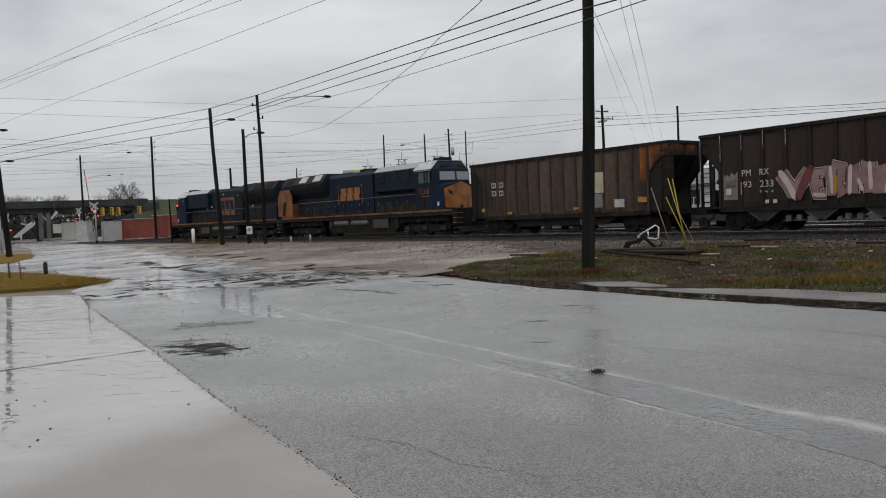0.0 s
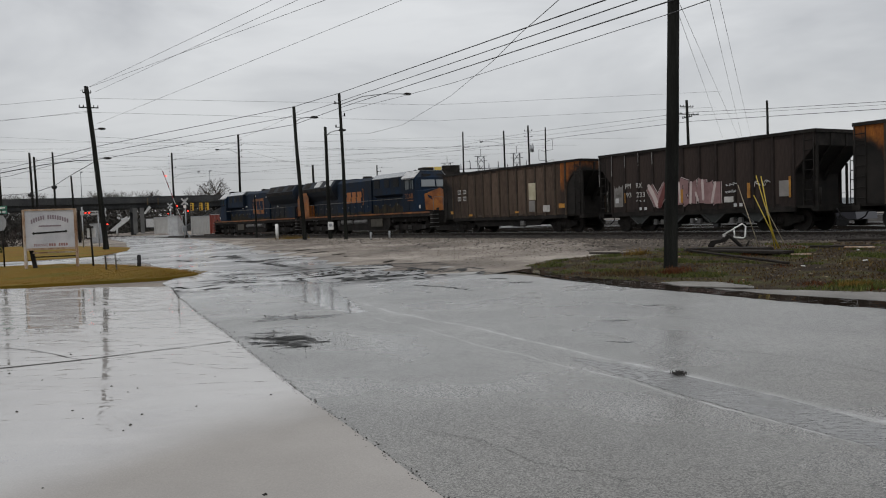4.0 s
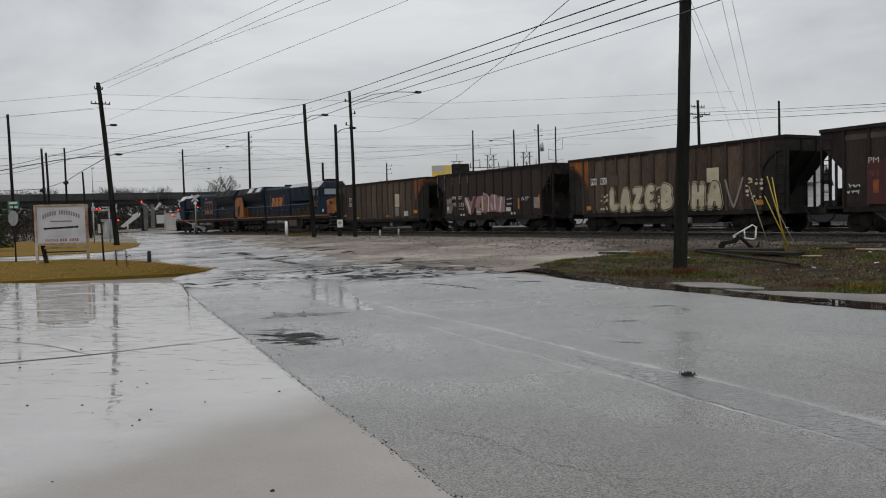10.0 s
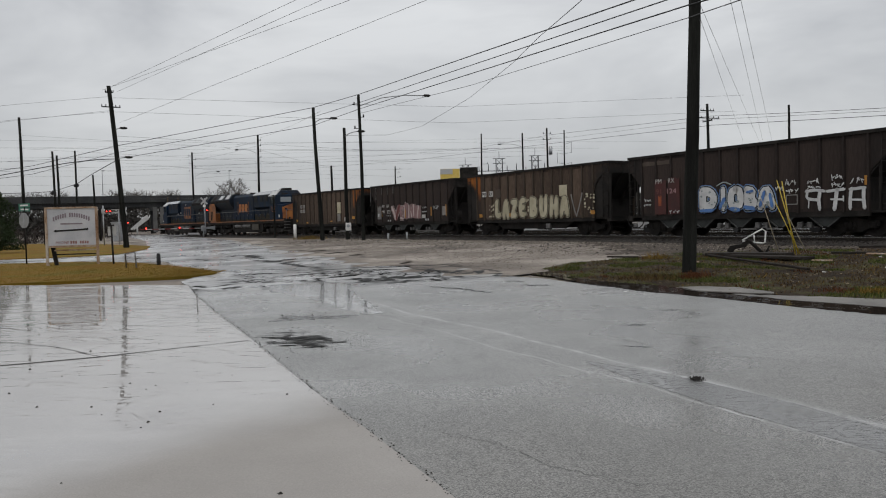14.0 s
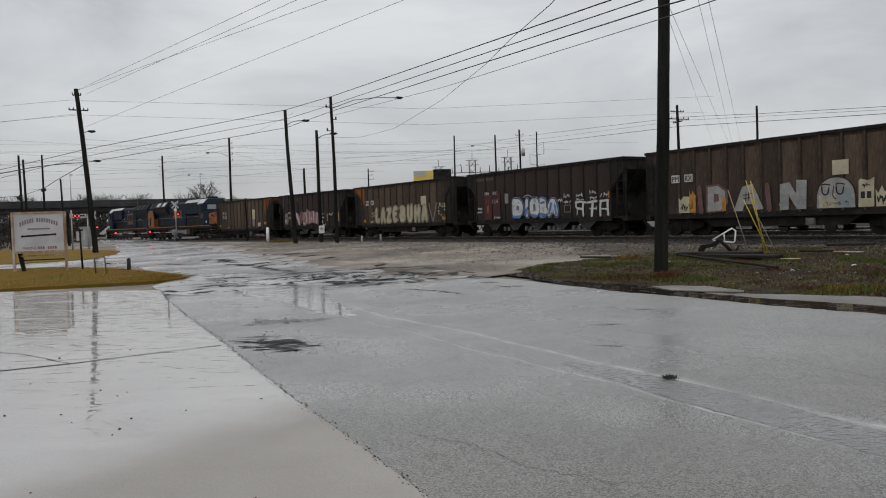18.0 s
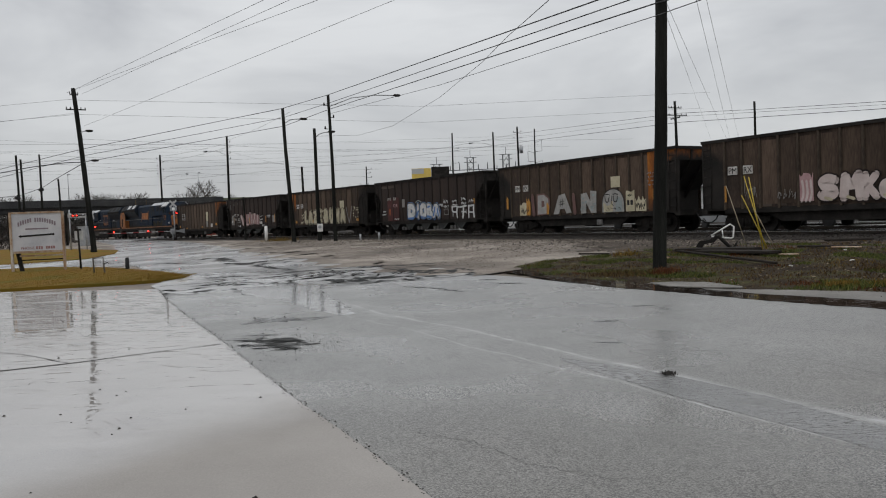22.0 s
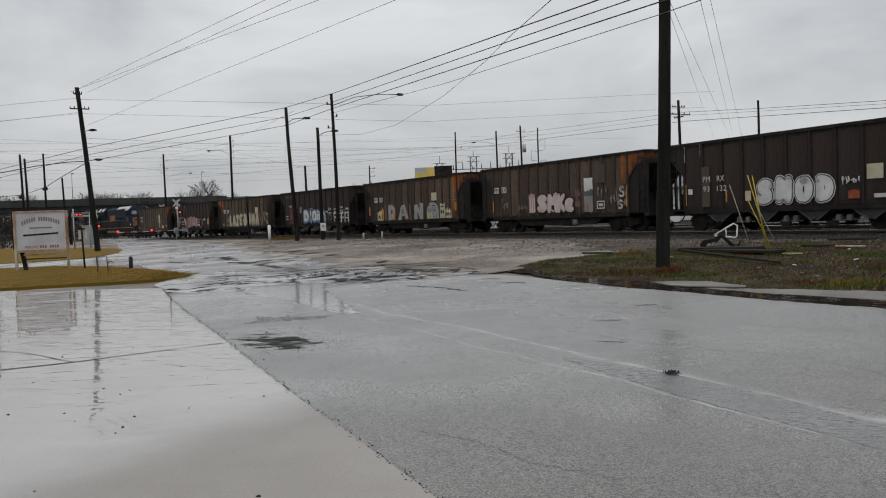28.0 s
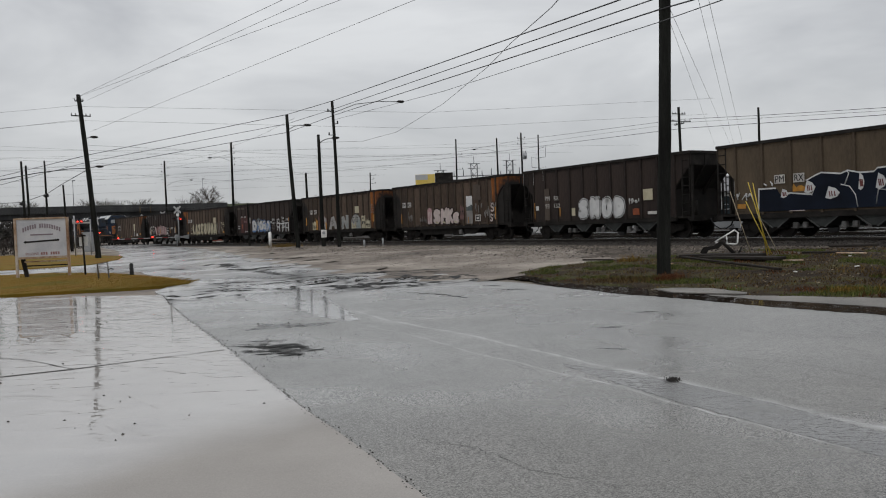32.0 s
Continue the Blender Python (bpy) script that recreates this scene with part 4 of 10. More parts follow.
def locomotive(at, label, facing_back):
    """A six-axle wide-nose road locomotive, cab at +x."""
    lo = thing("locomotive", label, "locomotive", at, "locomotives of the train")
    bm = bmesh.new()
    box(bm, -11.6, 10.3, -1.5, 1.5, 1.25, 1.62)
    box(bm, -11.9, -11.5, -1.5, 1.5, 0.6, 1.6)
    box(bm, 10.2, 10.6, -1.5, 1.5, 0.6, 1.6)
    part("underframe", bm, M_STEEL_DARK, lo, "grimy black underframe")
    for x in (-12.15, 10.85):
        part("coupler", box(bmesh.new(), x - 0.25, x + 0.25, -0.14, 0.14, 0.72, 0.98, 0.03), M_STEEL_DARK, lo)
    for y in (-1.515, 1.515):
        part("walkway_stripe", box(bmesh.new(), -11.5, 10.2, y - 0.012, y + 0.012, 1.49, 1.60), M_YELLOW, lo, "grimy yellow stripe")
        part("walkway_edge", box(bmesh.new(), -11.5, 10.2, y * 0.985 - 0.012, y * 0.985 + 0.012, 1.605, 1.64), M_STEEL_DARK, lo)
    # engine hood in three lengths: radiator end, engine, alternator
    hood = [(-0.95, 1.62), (-0.95, 4.28), (-0.68, 4.56), (0.68, 4.56), (0.95, 4.28), (0.95, 1.62)]
    part("hood", prism(bmesh.new(), hood, -11.5, -4.7, "x"), M_DARKBLUE, lo, "soot-darkened blue engine hood")
    wide = [(-1.08, 1.62), (-1.08, 4.36), (-0.82, 4.62), (0.82, 4.62), (1.08, 4.36), (1.08, 1.62)]
    part("hood", prism(bmesh.new(), wide, -4.7, 1.2, "x"), M_BLUE, lo, "dull blue engine hood")
    part("hood", prism(bmesh.new(), hood, 1.2, 6.6, "x"), M_BLUE, lo, "dull blue engine hood")
    # radiator wings with roof panels, some painted pale for wet shine
    wing = [(-1.30, 3.45), (-1.5, 3.85), (-1.5, 4.18), (-1.0, 4.80), (1.0, 4.80), (1.5, 4.18), (1.5, 3.85), (1.30, 3.45), (0.9, 2.95), (-0.9, 2.95)]
    part("radiator_housing", prism(bmesh.new(), wing, -11.3, -4.9, "x"), M_DARKBLUE, lo, "flared dark radiator housing")
    for k in range(13):
        for y in (-1.505, 1.505):
            part("radiator_grille", box(bmesh.new(), -11.15 + k * 0.48, -10.77 + k * 0.48, y - 0.02, y + 0.02, 3.87, 4.16), M_STEEL_DARK, lo)
    for x in (-10.2, -8.0, -5.9):
        for s in (-1, 1):
            shine = facing_back and x > -9
            part("radiator_shutter", prism(bmesh.new(), [(s * 1.06, 4.742), (s * 1.44, 4.27), (s * 1.46, 4.285), (s * 1.08, 4.757)], x - 0.55, x + 0.55, "x"), M_DULLPANEL if shine else M_STEEL_DARK, lo, "roof panel painted pale for its shine" if shine else "")
    for x in (-8.5, -6.4):
        part("radiator_fan", tube(bmesh.new(), (x, 0, 4.78), (x, 0, 4.86), 0.75, 0.72, 16), M_STEEL_DARK, lo)
    # blower and inverter cabinets behind the cab, with dark intakes
    cab_box = [(-1.32, 3.05), (-1.32, 4.36), (-1.0, 4.66), (1.0, 4.66), (1.32, 4.36), (1.32, 3.05), (0.95, 2.85), (-0.95, 2.85)]
    part("blower_housing", prism(bmesh.new(), cab_box, 1.9, 6.6, "x"), M_BLUE, lo, "dull blue equipment housing")
    part("roof_ledge", prism(bmesh.new(), [(-1.36, 4.38), (-0.9, 4.74), (0.9, 4.74), (1.36, 4.38), (1.36, 4.33), (-1.36, 4.33)], 1.8, 6.6, "x"), M_CABROOF, lo, "wet roof ledge")
    for x, w in ((2.55, 0.42), (4.1, 0.36), (5.45, 0.40)):
        for s in (-1, 1):
            g = part("intake_grille", box(bmesh.new(), x - w, x + w, s * 1.335 - 0.015, s * 1.335 + 0.015, 3.62, 4.24), M_BLACK, lo, "black intake grille")
            for k in range(4):
                part("louvre", box(bmesh.new(), x - w, x + w, s * 1.355 - 0.02, s * 1.355 + 0.02, 3.66 + 0.15 * k, 3.69 + 0.15 * k), M_DARKBLUE, g)
    part("exhaust", tube(bmesh.new(), (-1.2, 0, 4.6), (-1.2, 0, 4.84), 0.42, 0.4, 12), M_STEEL_DARK, lo)
    part("roof_hatch", box(bmesh.new(), -3.9, -2.4, -0.6, 0.6, 4.6, 4.72, 0.04), M_DARKBLUE, lo)
    # hood doors, latches, grime along the walkway
    for k in range(16):
        x = -11.3 + k * 1.1
        half = 1.085 if -4.7 <= x <= 0.2 else 0.955
        for s in (-1, 1):
            part("hood_door", box(bmesh.new(), x, x + 0.98, s * half - 0.014, s * half + 0.014, 1.82, 3.0), M_DARKBLUE if x < -4.8 else M_BLUE, lo)
            part("door_latch", box(bmesh.new(), x + 0.86, x + 0.93, s * (half + 0.02) - 0.012, s * (half + 0.02) + 0.012, 2.2, 2.32), M_LATCH, lo)
    for x0, x1, h in ((1.3, 6.5, 0.75), (-4.6, 1.1, 0.22), (-11.3, -4.8, 0.3)):
        half = 1.10 if x0 == -4.6 else 0.972
        for s in (-1, 1):
            top = [(x1 - (x1 - x0) * i / 9, 1.64 + h * (0.75 + 0.35 * math.sin(4.1 * i + x0))) for i in range(10)]
            part("grime", prism(bmesh.new(), [(x0, 1.62), (x1, 1.62), *top], s * half - 0.004, s * half + 0.004), M_GRIME, lo, "brown grime along the walkway")
    for x, z in ((-3.9, 3.9), (-1.0, 4.1), (1.6, 3.05), (2.6, 2.9), (6.3, 3.1), (-6.6, 2.85), (-8.9, 2.5)):
        part("marker_lamp", box(bmesh.new(), x - 0.05, x + 0.05, 1.0, 1.14, z - 0.05, z + 0.05, 0.015), M_WHITE, lo, "small white step lamp")
    if facing_back:
        for s in (-1, 1):
            pan = prism(bmesh.new(), [(-12.0, 1.75), (-12.0, 3.3), (-11.6, 3.85), (-10.0, 3.85), (-9.55, 3.3), (-9.55, 1.75)], s * 1.53 - 0.008, s * 1.53 + 0.008)
            pan = part("rear_panel", pan, M_YELLOW, lo, "faded yellow rear panel")
            part("rear_ladder", prism(bmesh.new(), [(-11.3, 1.8), (-10.8, 1.8), (-10.5, 2.9), (-11.0, 2.9)], s * 1.548 - 0.006, s * 1.548 + 0.006), M_STEEL_DARK, pan)
    part("rear_locker", box(bmesh.new(), -11.5, -9.6, -1.5, 1.5, 1.62, 2.7, 0.03), M_BLUE if not facing_back else M_YELLOW, lo)
    # cab with sloped roof edges
    shell = [(-1.5, 1.62), (-1.5, 4.16), (-1.0, 4.66), (1.0, 4.66), (1.5, 4.16), (1.5, 1.62)]
    part("cab", prism(bmesh.new(), shell, 6.6, 8.3, "x"), M_BLUE, lo, "dull blue cab")
    bm = bmesh.new()
    front = [(8.3, 1.5), (8.75, 1.28), (8.9, 0.0), (8.75, -1.28), (8.3, -1.5)]
    low = [bm.verts.new((x, y, 3.2)) for x, y in front]
    mid = [bm.verts.new((x - 0.08 * (i in (1, 2, 3)), y * 0.98, 4.16)) for i, (x, y) in enumerate(front)]
    top = [bm.verts.new((x - 0.35 * (i in (1, 2, 3)), y * 0.7, 4.62)) for i, (x, y) in enumerate(front)]
    for a, b in ((low, mid), (mid, top)):
        for i in range(4):
            bm.faces.new([a[i], a[i + 1], b[i + 1], b[i]])
    bm.faces.new(top)
    bm.faces.new(low[::-1])
    part("cab_front", bm, M_BLUE, lo, "angled dull blue cab front")
    for s in (-1, 1):
        # roof edges painted pale for the sky they reflect
        part("cab_roof", prism(bmesh.new(), [(s * 0.98, 4.675), (s * 1.53, 4.145), (s * 1.55, 4.17), (s * 1.0, 4.70)], 6.5, 8.35, "x"), M_DULLPANEL, lo, "sloping cab roof edge painted pale as reflected sky")
        part("sun_shade", box(bmesh.new(), 6.9, 8.25, s * 1.62 - 0.12, s * 1.62 + 0.12, 4.06, 4.09), M_DULLPANEL, lo, "pale window awning")
    part("cab_roof", box(bmesh.new(), 6.5, 8.4, -1.0, 1.0, 4.67, 4.72), M_CABROOF, lo, "wet cab roof")
    part("air_conditioner", box(bmesh.new(), 7.2, 8.1, -0.45, 0.45, 4.72, 4.95, 0.05), M_STEEL_DARK, lo)
    # wide nose with a pointed front
    nose = [(8.3, 1.5), (9.25, 1.22), (9.65, 0.0), (9.25, -1.22), (8.3, -1.5)]
    bm = bmesh.new()
    low = [bm.verts.new((x, y, 1.62)) for x, y in nose]
    top = [bm.verts.new((x - 0.25 * (i == 2) - 0.12 * (i in (1, 3)), y, 3.35 if i == 2 else 3.12 if i in (1, 3) else 3.2)) for i, (x, y) in enumerate(nose)]
    for i in range(4):
        bm.faces.new([low[i], low[i + 1], top[i + 1], top[i]])
    bm.faces.new(low[::-1])
    bm.faces.new(top)
    part("nose", bm, M_BLUE, lo, "dull blue wide nose")
    if facing_back:
        for s in (-1, 1):
            bm = bmesh.new()
            q = [(9.265, s * 1.22, 1.72), (9.665, 0, 1.66), (9.425, 0, 3.34), (9.145, s * 1.22, 2.9)]
            back = [bm.verts.new((x, y, z)) for x, y, z in q]
            fore = [bm.verts.new((x + 0.015, y, z)) for x, y, z in q]
            bm.faces.new(back[::-1])
            bm.faces.new(fore)
            for i in range(4):
                bm.faces.new([back[i], back[(i + 1) % 4], fore[(i + 1) % 4], fore[i]])
            part("nose_panel", bm, M_NOSE, lo, "dull orange-yellow nose panel")
    part("nose_door", box(bmesh.new(), 8.55, 9.05, 1.36, 1.42, 1.75, 3.0), M_DARKBLUE, lo)
    for s in (-1, 1):
        bm = bmesh.new()
        q = [(8.78, s * 1.2, 3.46), (8.925, s * 0.08, 3.46), (8.86, s * 0.08, 3.98), (8.72, s * 1.16, 3.98)]
        back = [bm.verts.new((x - 0.04, y, z)) for x, y, z in q]
        fore = [bm.verts.new((x + 0.02, y, z)) for x, y, z in q]
        bm.faces.new(back[::-1])
        bm.faces.new(fore)
        for i in range(4):
            bm.faces.new([back[i], back[(i + 1) % 4], fore[(i + 1) % 4], fore[i]])
        part("windshield", bm, M_WINDSHIELD, lo, "pale reflecting windshield")
        part("number_board", box(bmesh.new(), 8.58, 8.7, s * 0.62 - 0.34, s * 0.62 + 0.34, 4.2, 4.42), M_BLACK, lo)
    for s in (-1, 1):
        w = part("cab_window", box(bmesh.new(), 6.9, 8.22, s * 1.503 - 0.012, s * 1.503 + 0.012, 3.32, 4.0), M_GLASS, lo, "dark cab side window")
        for x in (6.92, 7.6, 7.86, 8.2):
            part("window_frame", box(bmesh.new(), x - 0.04, x + 0.04, s * 1.52 - 0.02, s * 1.52 + 0.02, 3.28, 4.04), M_DULLPANEL if x in (7.62, 7.9) else M_BLUE, w)
        part("cab_door_panel", box(bmesh.new(), 6.7, 7.5, s * 1.51 - 0.01, s * 1.51 + 0.01, 1.75, 3.15), M_BLUE, lo)
        m = pose(8.25 if s > 0 else 6.95, s * 1.527, 2.62, 0, 0, 0 if s > 0 else 180)
        if facing_back:
            lettering("engine_number", "3268", 0.56, M_YELLOW, lo, m, "faded yellow numerals")
            part("number_bar", box(bmesh.new(), 7.3, 8.1, s * 1.525 - 0.006, s * 1.525 + 0.006, 2.44, 2.52), M_YELLOW, lo)
        part("cab_label", box(bmesh.new(), 8.72, 8.86, s * 1.44 - 0.006, s * 1.40 + 0.006, 1.85, 2.1), M_WHITE, lo)
    bm = bmesh.new()
    prism(bm, [(-4.4, 1.25), (4.4, 1.25), (4.4, 0.6), (4.0, 0.28), (-4.0, 0.28), (-4.4, 0.6)], -1.35, 1.35)
    part("fuel_tank", bm, M_STEEL_DARK, lo, "long grimy fuel tank")
    for s in (-1, 1):
        for x0, x1 in ((-3.5, -1.6), (-1.2, 0.9)):
            part("air_tank", tube(bmesh.new(), (x0, s * 1.3, 1.0), (x1, s * 1.3, 1.0), 0.2, 0.2, 12), M_LATCH, lo, "grey air tank")
        part("tool_box", box(bmesh.new(), 1.6, 3.4, s * 1.42 - 0.06, s * 1.42 + 0.06, 0.55, 1.2, 0.03), M_GRIMEBOX, lo, "dusty brown equipment box")
        part("filler_plate", box(bmesh.new(), -4.2, -3.8, s * 1.42 - 0.03, s * 1.42 + 0.03, 0.7, 1.15, 0.02), M_TRUCK, lo)
    # handrails
    for s in (-1, 1):
        xs = [-11.4 + 1.2 * k for k in range(16)]
        bm = bmesh.new()
        line(bm, [(xs[0], s * 1.46, 2.68), (xs[-1], s * 1.46, 2.68)], 0.022)
        rail = part("handrail", bm, M_LATCH, lo, "dull grey handrail")
        for x in xs:
            part("stanchion", tube(bmesh.new(), (x, s * 1.46, 1.62), (x, s * 1.46, 2.68), 0.02, sides=5), M_BLUE, rail)
    for x in (-11.85, 10.55):
        for s in (-1, 1):
            bm = bmesh.new()
            line(bm, [(x, s * 1.42, 0.9), (x, s * 1.42, 2.45), (x, s * 1.30, 2.62), (x, s * 0.62, 2.62), (x, s * 0.5, 2.5), (x, s * 0.5, 1.5)], 0.022, 6)
            part("end_rail", bm, M_YELLOW if x < 0 else M_LATCH, lo, "bent end handrail")
            for k in range(4):
                part("step", box(bmesh.new(), x - 0.15, x + 0.12, s * 1.35 - 0.3, s * 1.35 + 0.3, 0.45 + 0.3 * k, 0.49 + 0.3 * k), M_LATCH, lo, "worn steel step")
        s = 1 if x > 0 else -1
        part("plow", prism(bmesh.new(), [(x, 0.6), (x + 0.35 * s, 0.2), (x + 0.3 * s, 0.15), (x - 0.1 * s, 0.45)], -1.4, 1.4), M_STEEL_DARK, lo)
    # emblem: plain slanted blocks between brackets, on a yellow block on the leading engine
    for s in (-1, 1):
        y = s * 1.10
        if not facing_back:
            part("emblem_block", box(bmesh.new(), -3.2, -0.3, y - 0.008, y + 0.008, 2.2, 3.8), M_YELLOW, lo, "faded yellow block")
        y2 = s * 1.113
        for k in range(3):
            x = -2.6 + 0.9 * k
            bm = bmesh.new()
            prism(bm, [(x - 0.42, 2.62), (x + 0.34, 2.62), (x + 0.26, 3.02), (x + 0.42, 3.06), (x + 0.36, 3.54), (x - 0.36, 3.54), (x - 0.26, 3.14), (x - 0.42, 3.10)], y2 - 0.006, y2 + 0.006)
            part("emblem_block", bm, M_EMBLEM if facing_back else M_BLUE, lo, "plain block of the railroad emblem")
        for e in (-1, 1):
            bm = bmesh.new()
            x = -1.7 + e * 1.62
            prism(bm, [(x, 2.40), (x, 3.76), (x - e * 0.22, 3.76), (x - e * 0.22, 3.69), (x - e * 0.06, 3.69), (x - e * 0.06, 2.47), (x - e * 0.22, 2.47), (x - e * 0.22, 2.40)], y2 - 0.006, y2 + 0.006)
            part("emblem_bracket", bm, M_YELLOW if facing_back else M_BLUE, lo)
    for k in range(3):
        part("horn", tube(bmesh.new(), (6.2, -0.25 + 0.25 * k, 4.72), (6.6 + 0.1 * k, -0.25 + 0.25 * k, 4.78), 0.03, 0.09, 8), M_STEEL_DARK, lo)
    for y in (-1.1, 1.1):
        part("ditch_light", tube(bmesh.new(), (10.6, y, 1.75), (10.68, y, 1.75), 0.1, 0.1, 10), M_GLASS, lo)
    for x in (-8.0, 7.0):
        for dx in (-1.85, 0.0, 1.85):
            # dark boxes in the motors' place, added to darken the open bogies
            part("traction_motor", box(bmesh.new(), x + dx - 0.6, x + dx + 0.6, -0.62, 0.62, 0.22, 1.25, 0.05), M_STEEL_DARK, lo)
            for s in (-1, 1):
                part("journal_box", box(bmesh.new(), x + dx - 0.26, x + dx + 0.26, s * 1.14 - 0.08, s * 1.14 + 0.08, 0.3, 0.62, 0.05), M_TRUCK, lo, "dusty grey journal box")
                part("brake_cylinder", tube(bmesh.new(), (x + dx - 0.55, s * 1.2, 0.95), (x + dx - 0.2, s * 1.2, 0.95), 0.12, 0.1, 10), M_TRUCK, lo)
        for y in (-1.16, 1.16):
            part("brake_rigging", prism(bmesh.new(), [(x - 2.6, 0.9), (x + 2.6, 0.9), (x + 2.5, 1.22), (x - 2.5, 1.22)], y - 0.06, y + 0.06), M_STEEL_DARK, lo)
        WHEELS.append(bogie(lo, x, (-1.85, 0, 1.85), 2.5)[1])
    return lo


M_NOSE = material("rusty_orange_nose_paint", [(0.11, 0.032, 0.008), (0.24, 0.075, 0.012), (0.36, 0.13, 0.018)], scale=1.4, fine=14, rough=0.6, contrast=(0.28, 0.7))
M_EMBLEM = material("dull_orange_emblem_paint", [(0.15, 0.045, 0.012), (0.29, 0.095, 0.02), (0.36, 0.14, 0.03)], scale=1.8, fine=14, rough=0.65, contrast=(0.28, 0.7), bump=0.05)
M_GRIMEBOX = material("dusty_brown_box", [(0.03, 0.025, 0.018), (0.075, 0.065, 0.05)], scale=2.2, rough=0.75)
# pale base stands in for sky reflected in the windshield
M_WINDSHIELD = plain("sky_grey_glass", (0.22, 0.24, 0.25), 0.12)


LOCO = 22.9
GAP = 1.6
# where the seventh car's leading end is along the track, by time
RUN = [(0, -56.45), (3, -47.8), (6, -39.1), (9, -30.25), (12, -21.6), (14.4, -14.6), (17, -6.5), (19, -0.25), (21, 5.75), (23, 11.8), (25, 17.9), (28, 26.65), (30, 32.3), (32, 38.05)]
TRAIN = []


def on_track(s):
    x, y, a = along(s)
    return pose(x, y, RAIL, 0, 0, math.degrees(a) + 90)


# kind, length, inset of the full-height side, ribs, paint, end paint, label
CARS = [
    ("flat", 14.1, 1.25, 14, M_BROWN, (0, 1), "brown ribbed coal car with orange corners and a pale patch"),
    ("hopper", 12.6, 0.95, 12, M_BLACKBROWN, (0, 0), "dark brown coal hopper with pink and white graffiti"),
    ("flat", 14.1, 1.25, 14, M_BROWN, (1, 0), "brown coal car with cream bubble-letter graffiti"),
    ("hopper", 14.1, 1.0, 13, M_BLACKBROWN, (0, 0), "dark brown coal hopper with blue and white graffiti"),
    ("flat", 14.1, 1.25, 14, M_BROWN, (0, 2), "brown coal car with cream letters and a pale blue face"),
    ("flat", 14.1, 1.25, 14, M_BROWN, (0, 1), "weathered brown coal car with white and red graffiti"),
    ("hopper", 12.6, 0.95, 11, M_BLACKBROWN, (0, 0), "dark brown coal hopper with white graffiti"),
    ("hopper", 14.1, 1.0, 10, M_TAN, (0, 0), "tan ribbed coal hopper with navy graffiti"),
    ("flat", 14.1, 1.25, 14, M_BROWN, (0, 1), "brown ribbed open coal car"),
]
tips = [0.0] * 9
for k in range(5, -1, -1):
    tips[k] = tips[k + 1] + GAP + CARS[k][1]
for k in (7, 8):
    tips[k] = tips[k - 1] - GAP - CARS[k - 1][1]
COAL = []
for k, (kind, length, inset, n, paint, tip, label) in enumerate(CARS):
    c = coal_car(kind, on_track(0), label, paint, tip, length, inset, n)
    COAL.append((c, length / 2))
    TRAIN.append((c, tips[k] - length / 2, False))
lead = tips[0] + GAP / 2
l2 = locomotive(on_track(0), "dirty dark blue locomotive with a yellow nose facing back", True)
TRAIN.append((l2, lead + LOCO / 2, True))
l1 = locomotive(on_track(0), "dirty dark blue leading locomotive with a yellow stripe", False)
# the leading engine is a somewhat shorter model
SHORT = 0.935
for piece_ in l1.children:
    if piece_.location.length > 0:
        piece_.location.x *= SHORT
        continue
    for mesh_ in {q.data for q in (piece_, *piece_.children) if q.data}:
        mesh_.transform(Matrix.Diagonal((SHORT, 1, 1, 1)))
TRAIN.append((l1, lead + LOCO * 1.5 + 0.25, False))

# ---- poles ----
def utility_pole(x, y, h, lean=(0, 0), r=0.15, label="weathered dark wooden utility pole", base=None, arms=(), pins=(), loops=()):
    z = lift(x, y) if base is None else base
    p = thing("utility_pole", label, "utility pole", pose(x, y, z), "utility poles")
    bm = bmesh.new()
    steps, sides, rings = 10, 12, []
    for k in range(steps + 1):
        a = k / steps
        rad = r * (1 - 0.3 * a)
        rings.append([bm.verts.new((lean[0] * a + 0.03 * math.sin(5 * a + x) + rad * math.cos(6.2832 * i / sides) * random.uniform(0.94, 1.06), lean[1] * a + rad * math.sin(6.2832 * i / sides), h * a - (0.3 if k == 0 else 0))) for i in range(sides)])
    for r0, r1 in zip(rings[:-1], rings[1:]):
        for i in range(sides):
            bm.faces.new([r0[i], r0[(i + 1) % sides], r1[(i + 1) % sides], r1[i]]).smooth = True
    bm.faces.new(rings[-1])
    part("shaft", bm, M_POLE, p)
    for zz, half, ang in arms:
        bm = bmesh.new()
        box(bm, -half, half, -0.04, 0.04, -0.04, 0.04)
        arm = part("crossarm", bm, M_POLE, p, at=pose(lean[0] * zz / h, lean[1] * zz / h, zz, 0, 0, ang))
        for k in (-1, -0.55, 0.55, 1):
            part("insulator", tube(bmesh.new(), (half * 0.95 * k, 0, 0.03), (half * 0.95 * k, 0, 0.2), 0.045, 0.025, 6), M_STEEL_DARK, arm)
    for zz, reach in pins:
        bm = bmesh.new()
        tube(bm, (0, 0, 0), (reach, 0, 0.03), 0.03, 0.025, 6)
        tube(bm, (reach, 0, 0.0), (reach, 0, 0.22), 0.06, 0.04, 6)
        part("standoff_pin", bm, M_STEEL_DARK, p, at=pose(lean[0] * zz / h, lean[1] * zz / h, zz))
    for zz, reach in loops:
        bm = bmesh.new()
        line(bm, [(0, 0, 0), (reach, 0, 0.12), (reach, 0, 1.55), (0, 0, 1.25)], 0.03, 5)
        part("bracket", bm, M_STEEL_DARK, p, "square steel bracket", at=pose(lean[0] * zz / h, lean[1] * zz / h, zz))
    return p


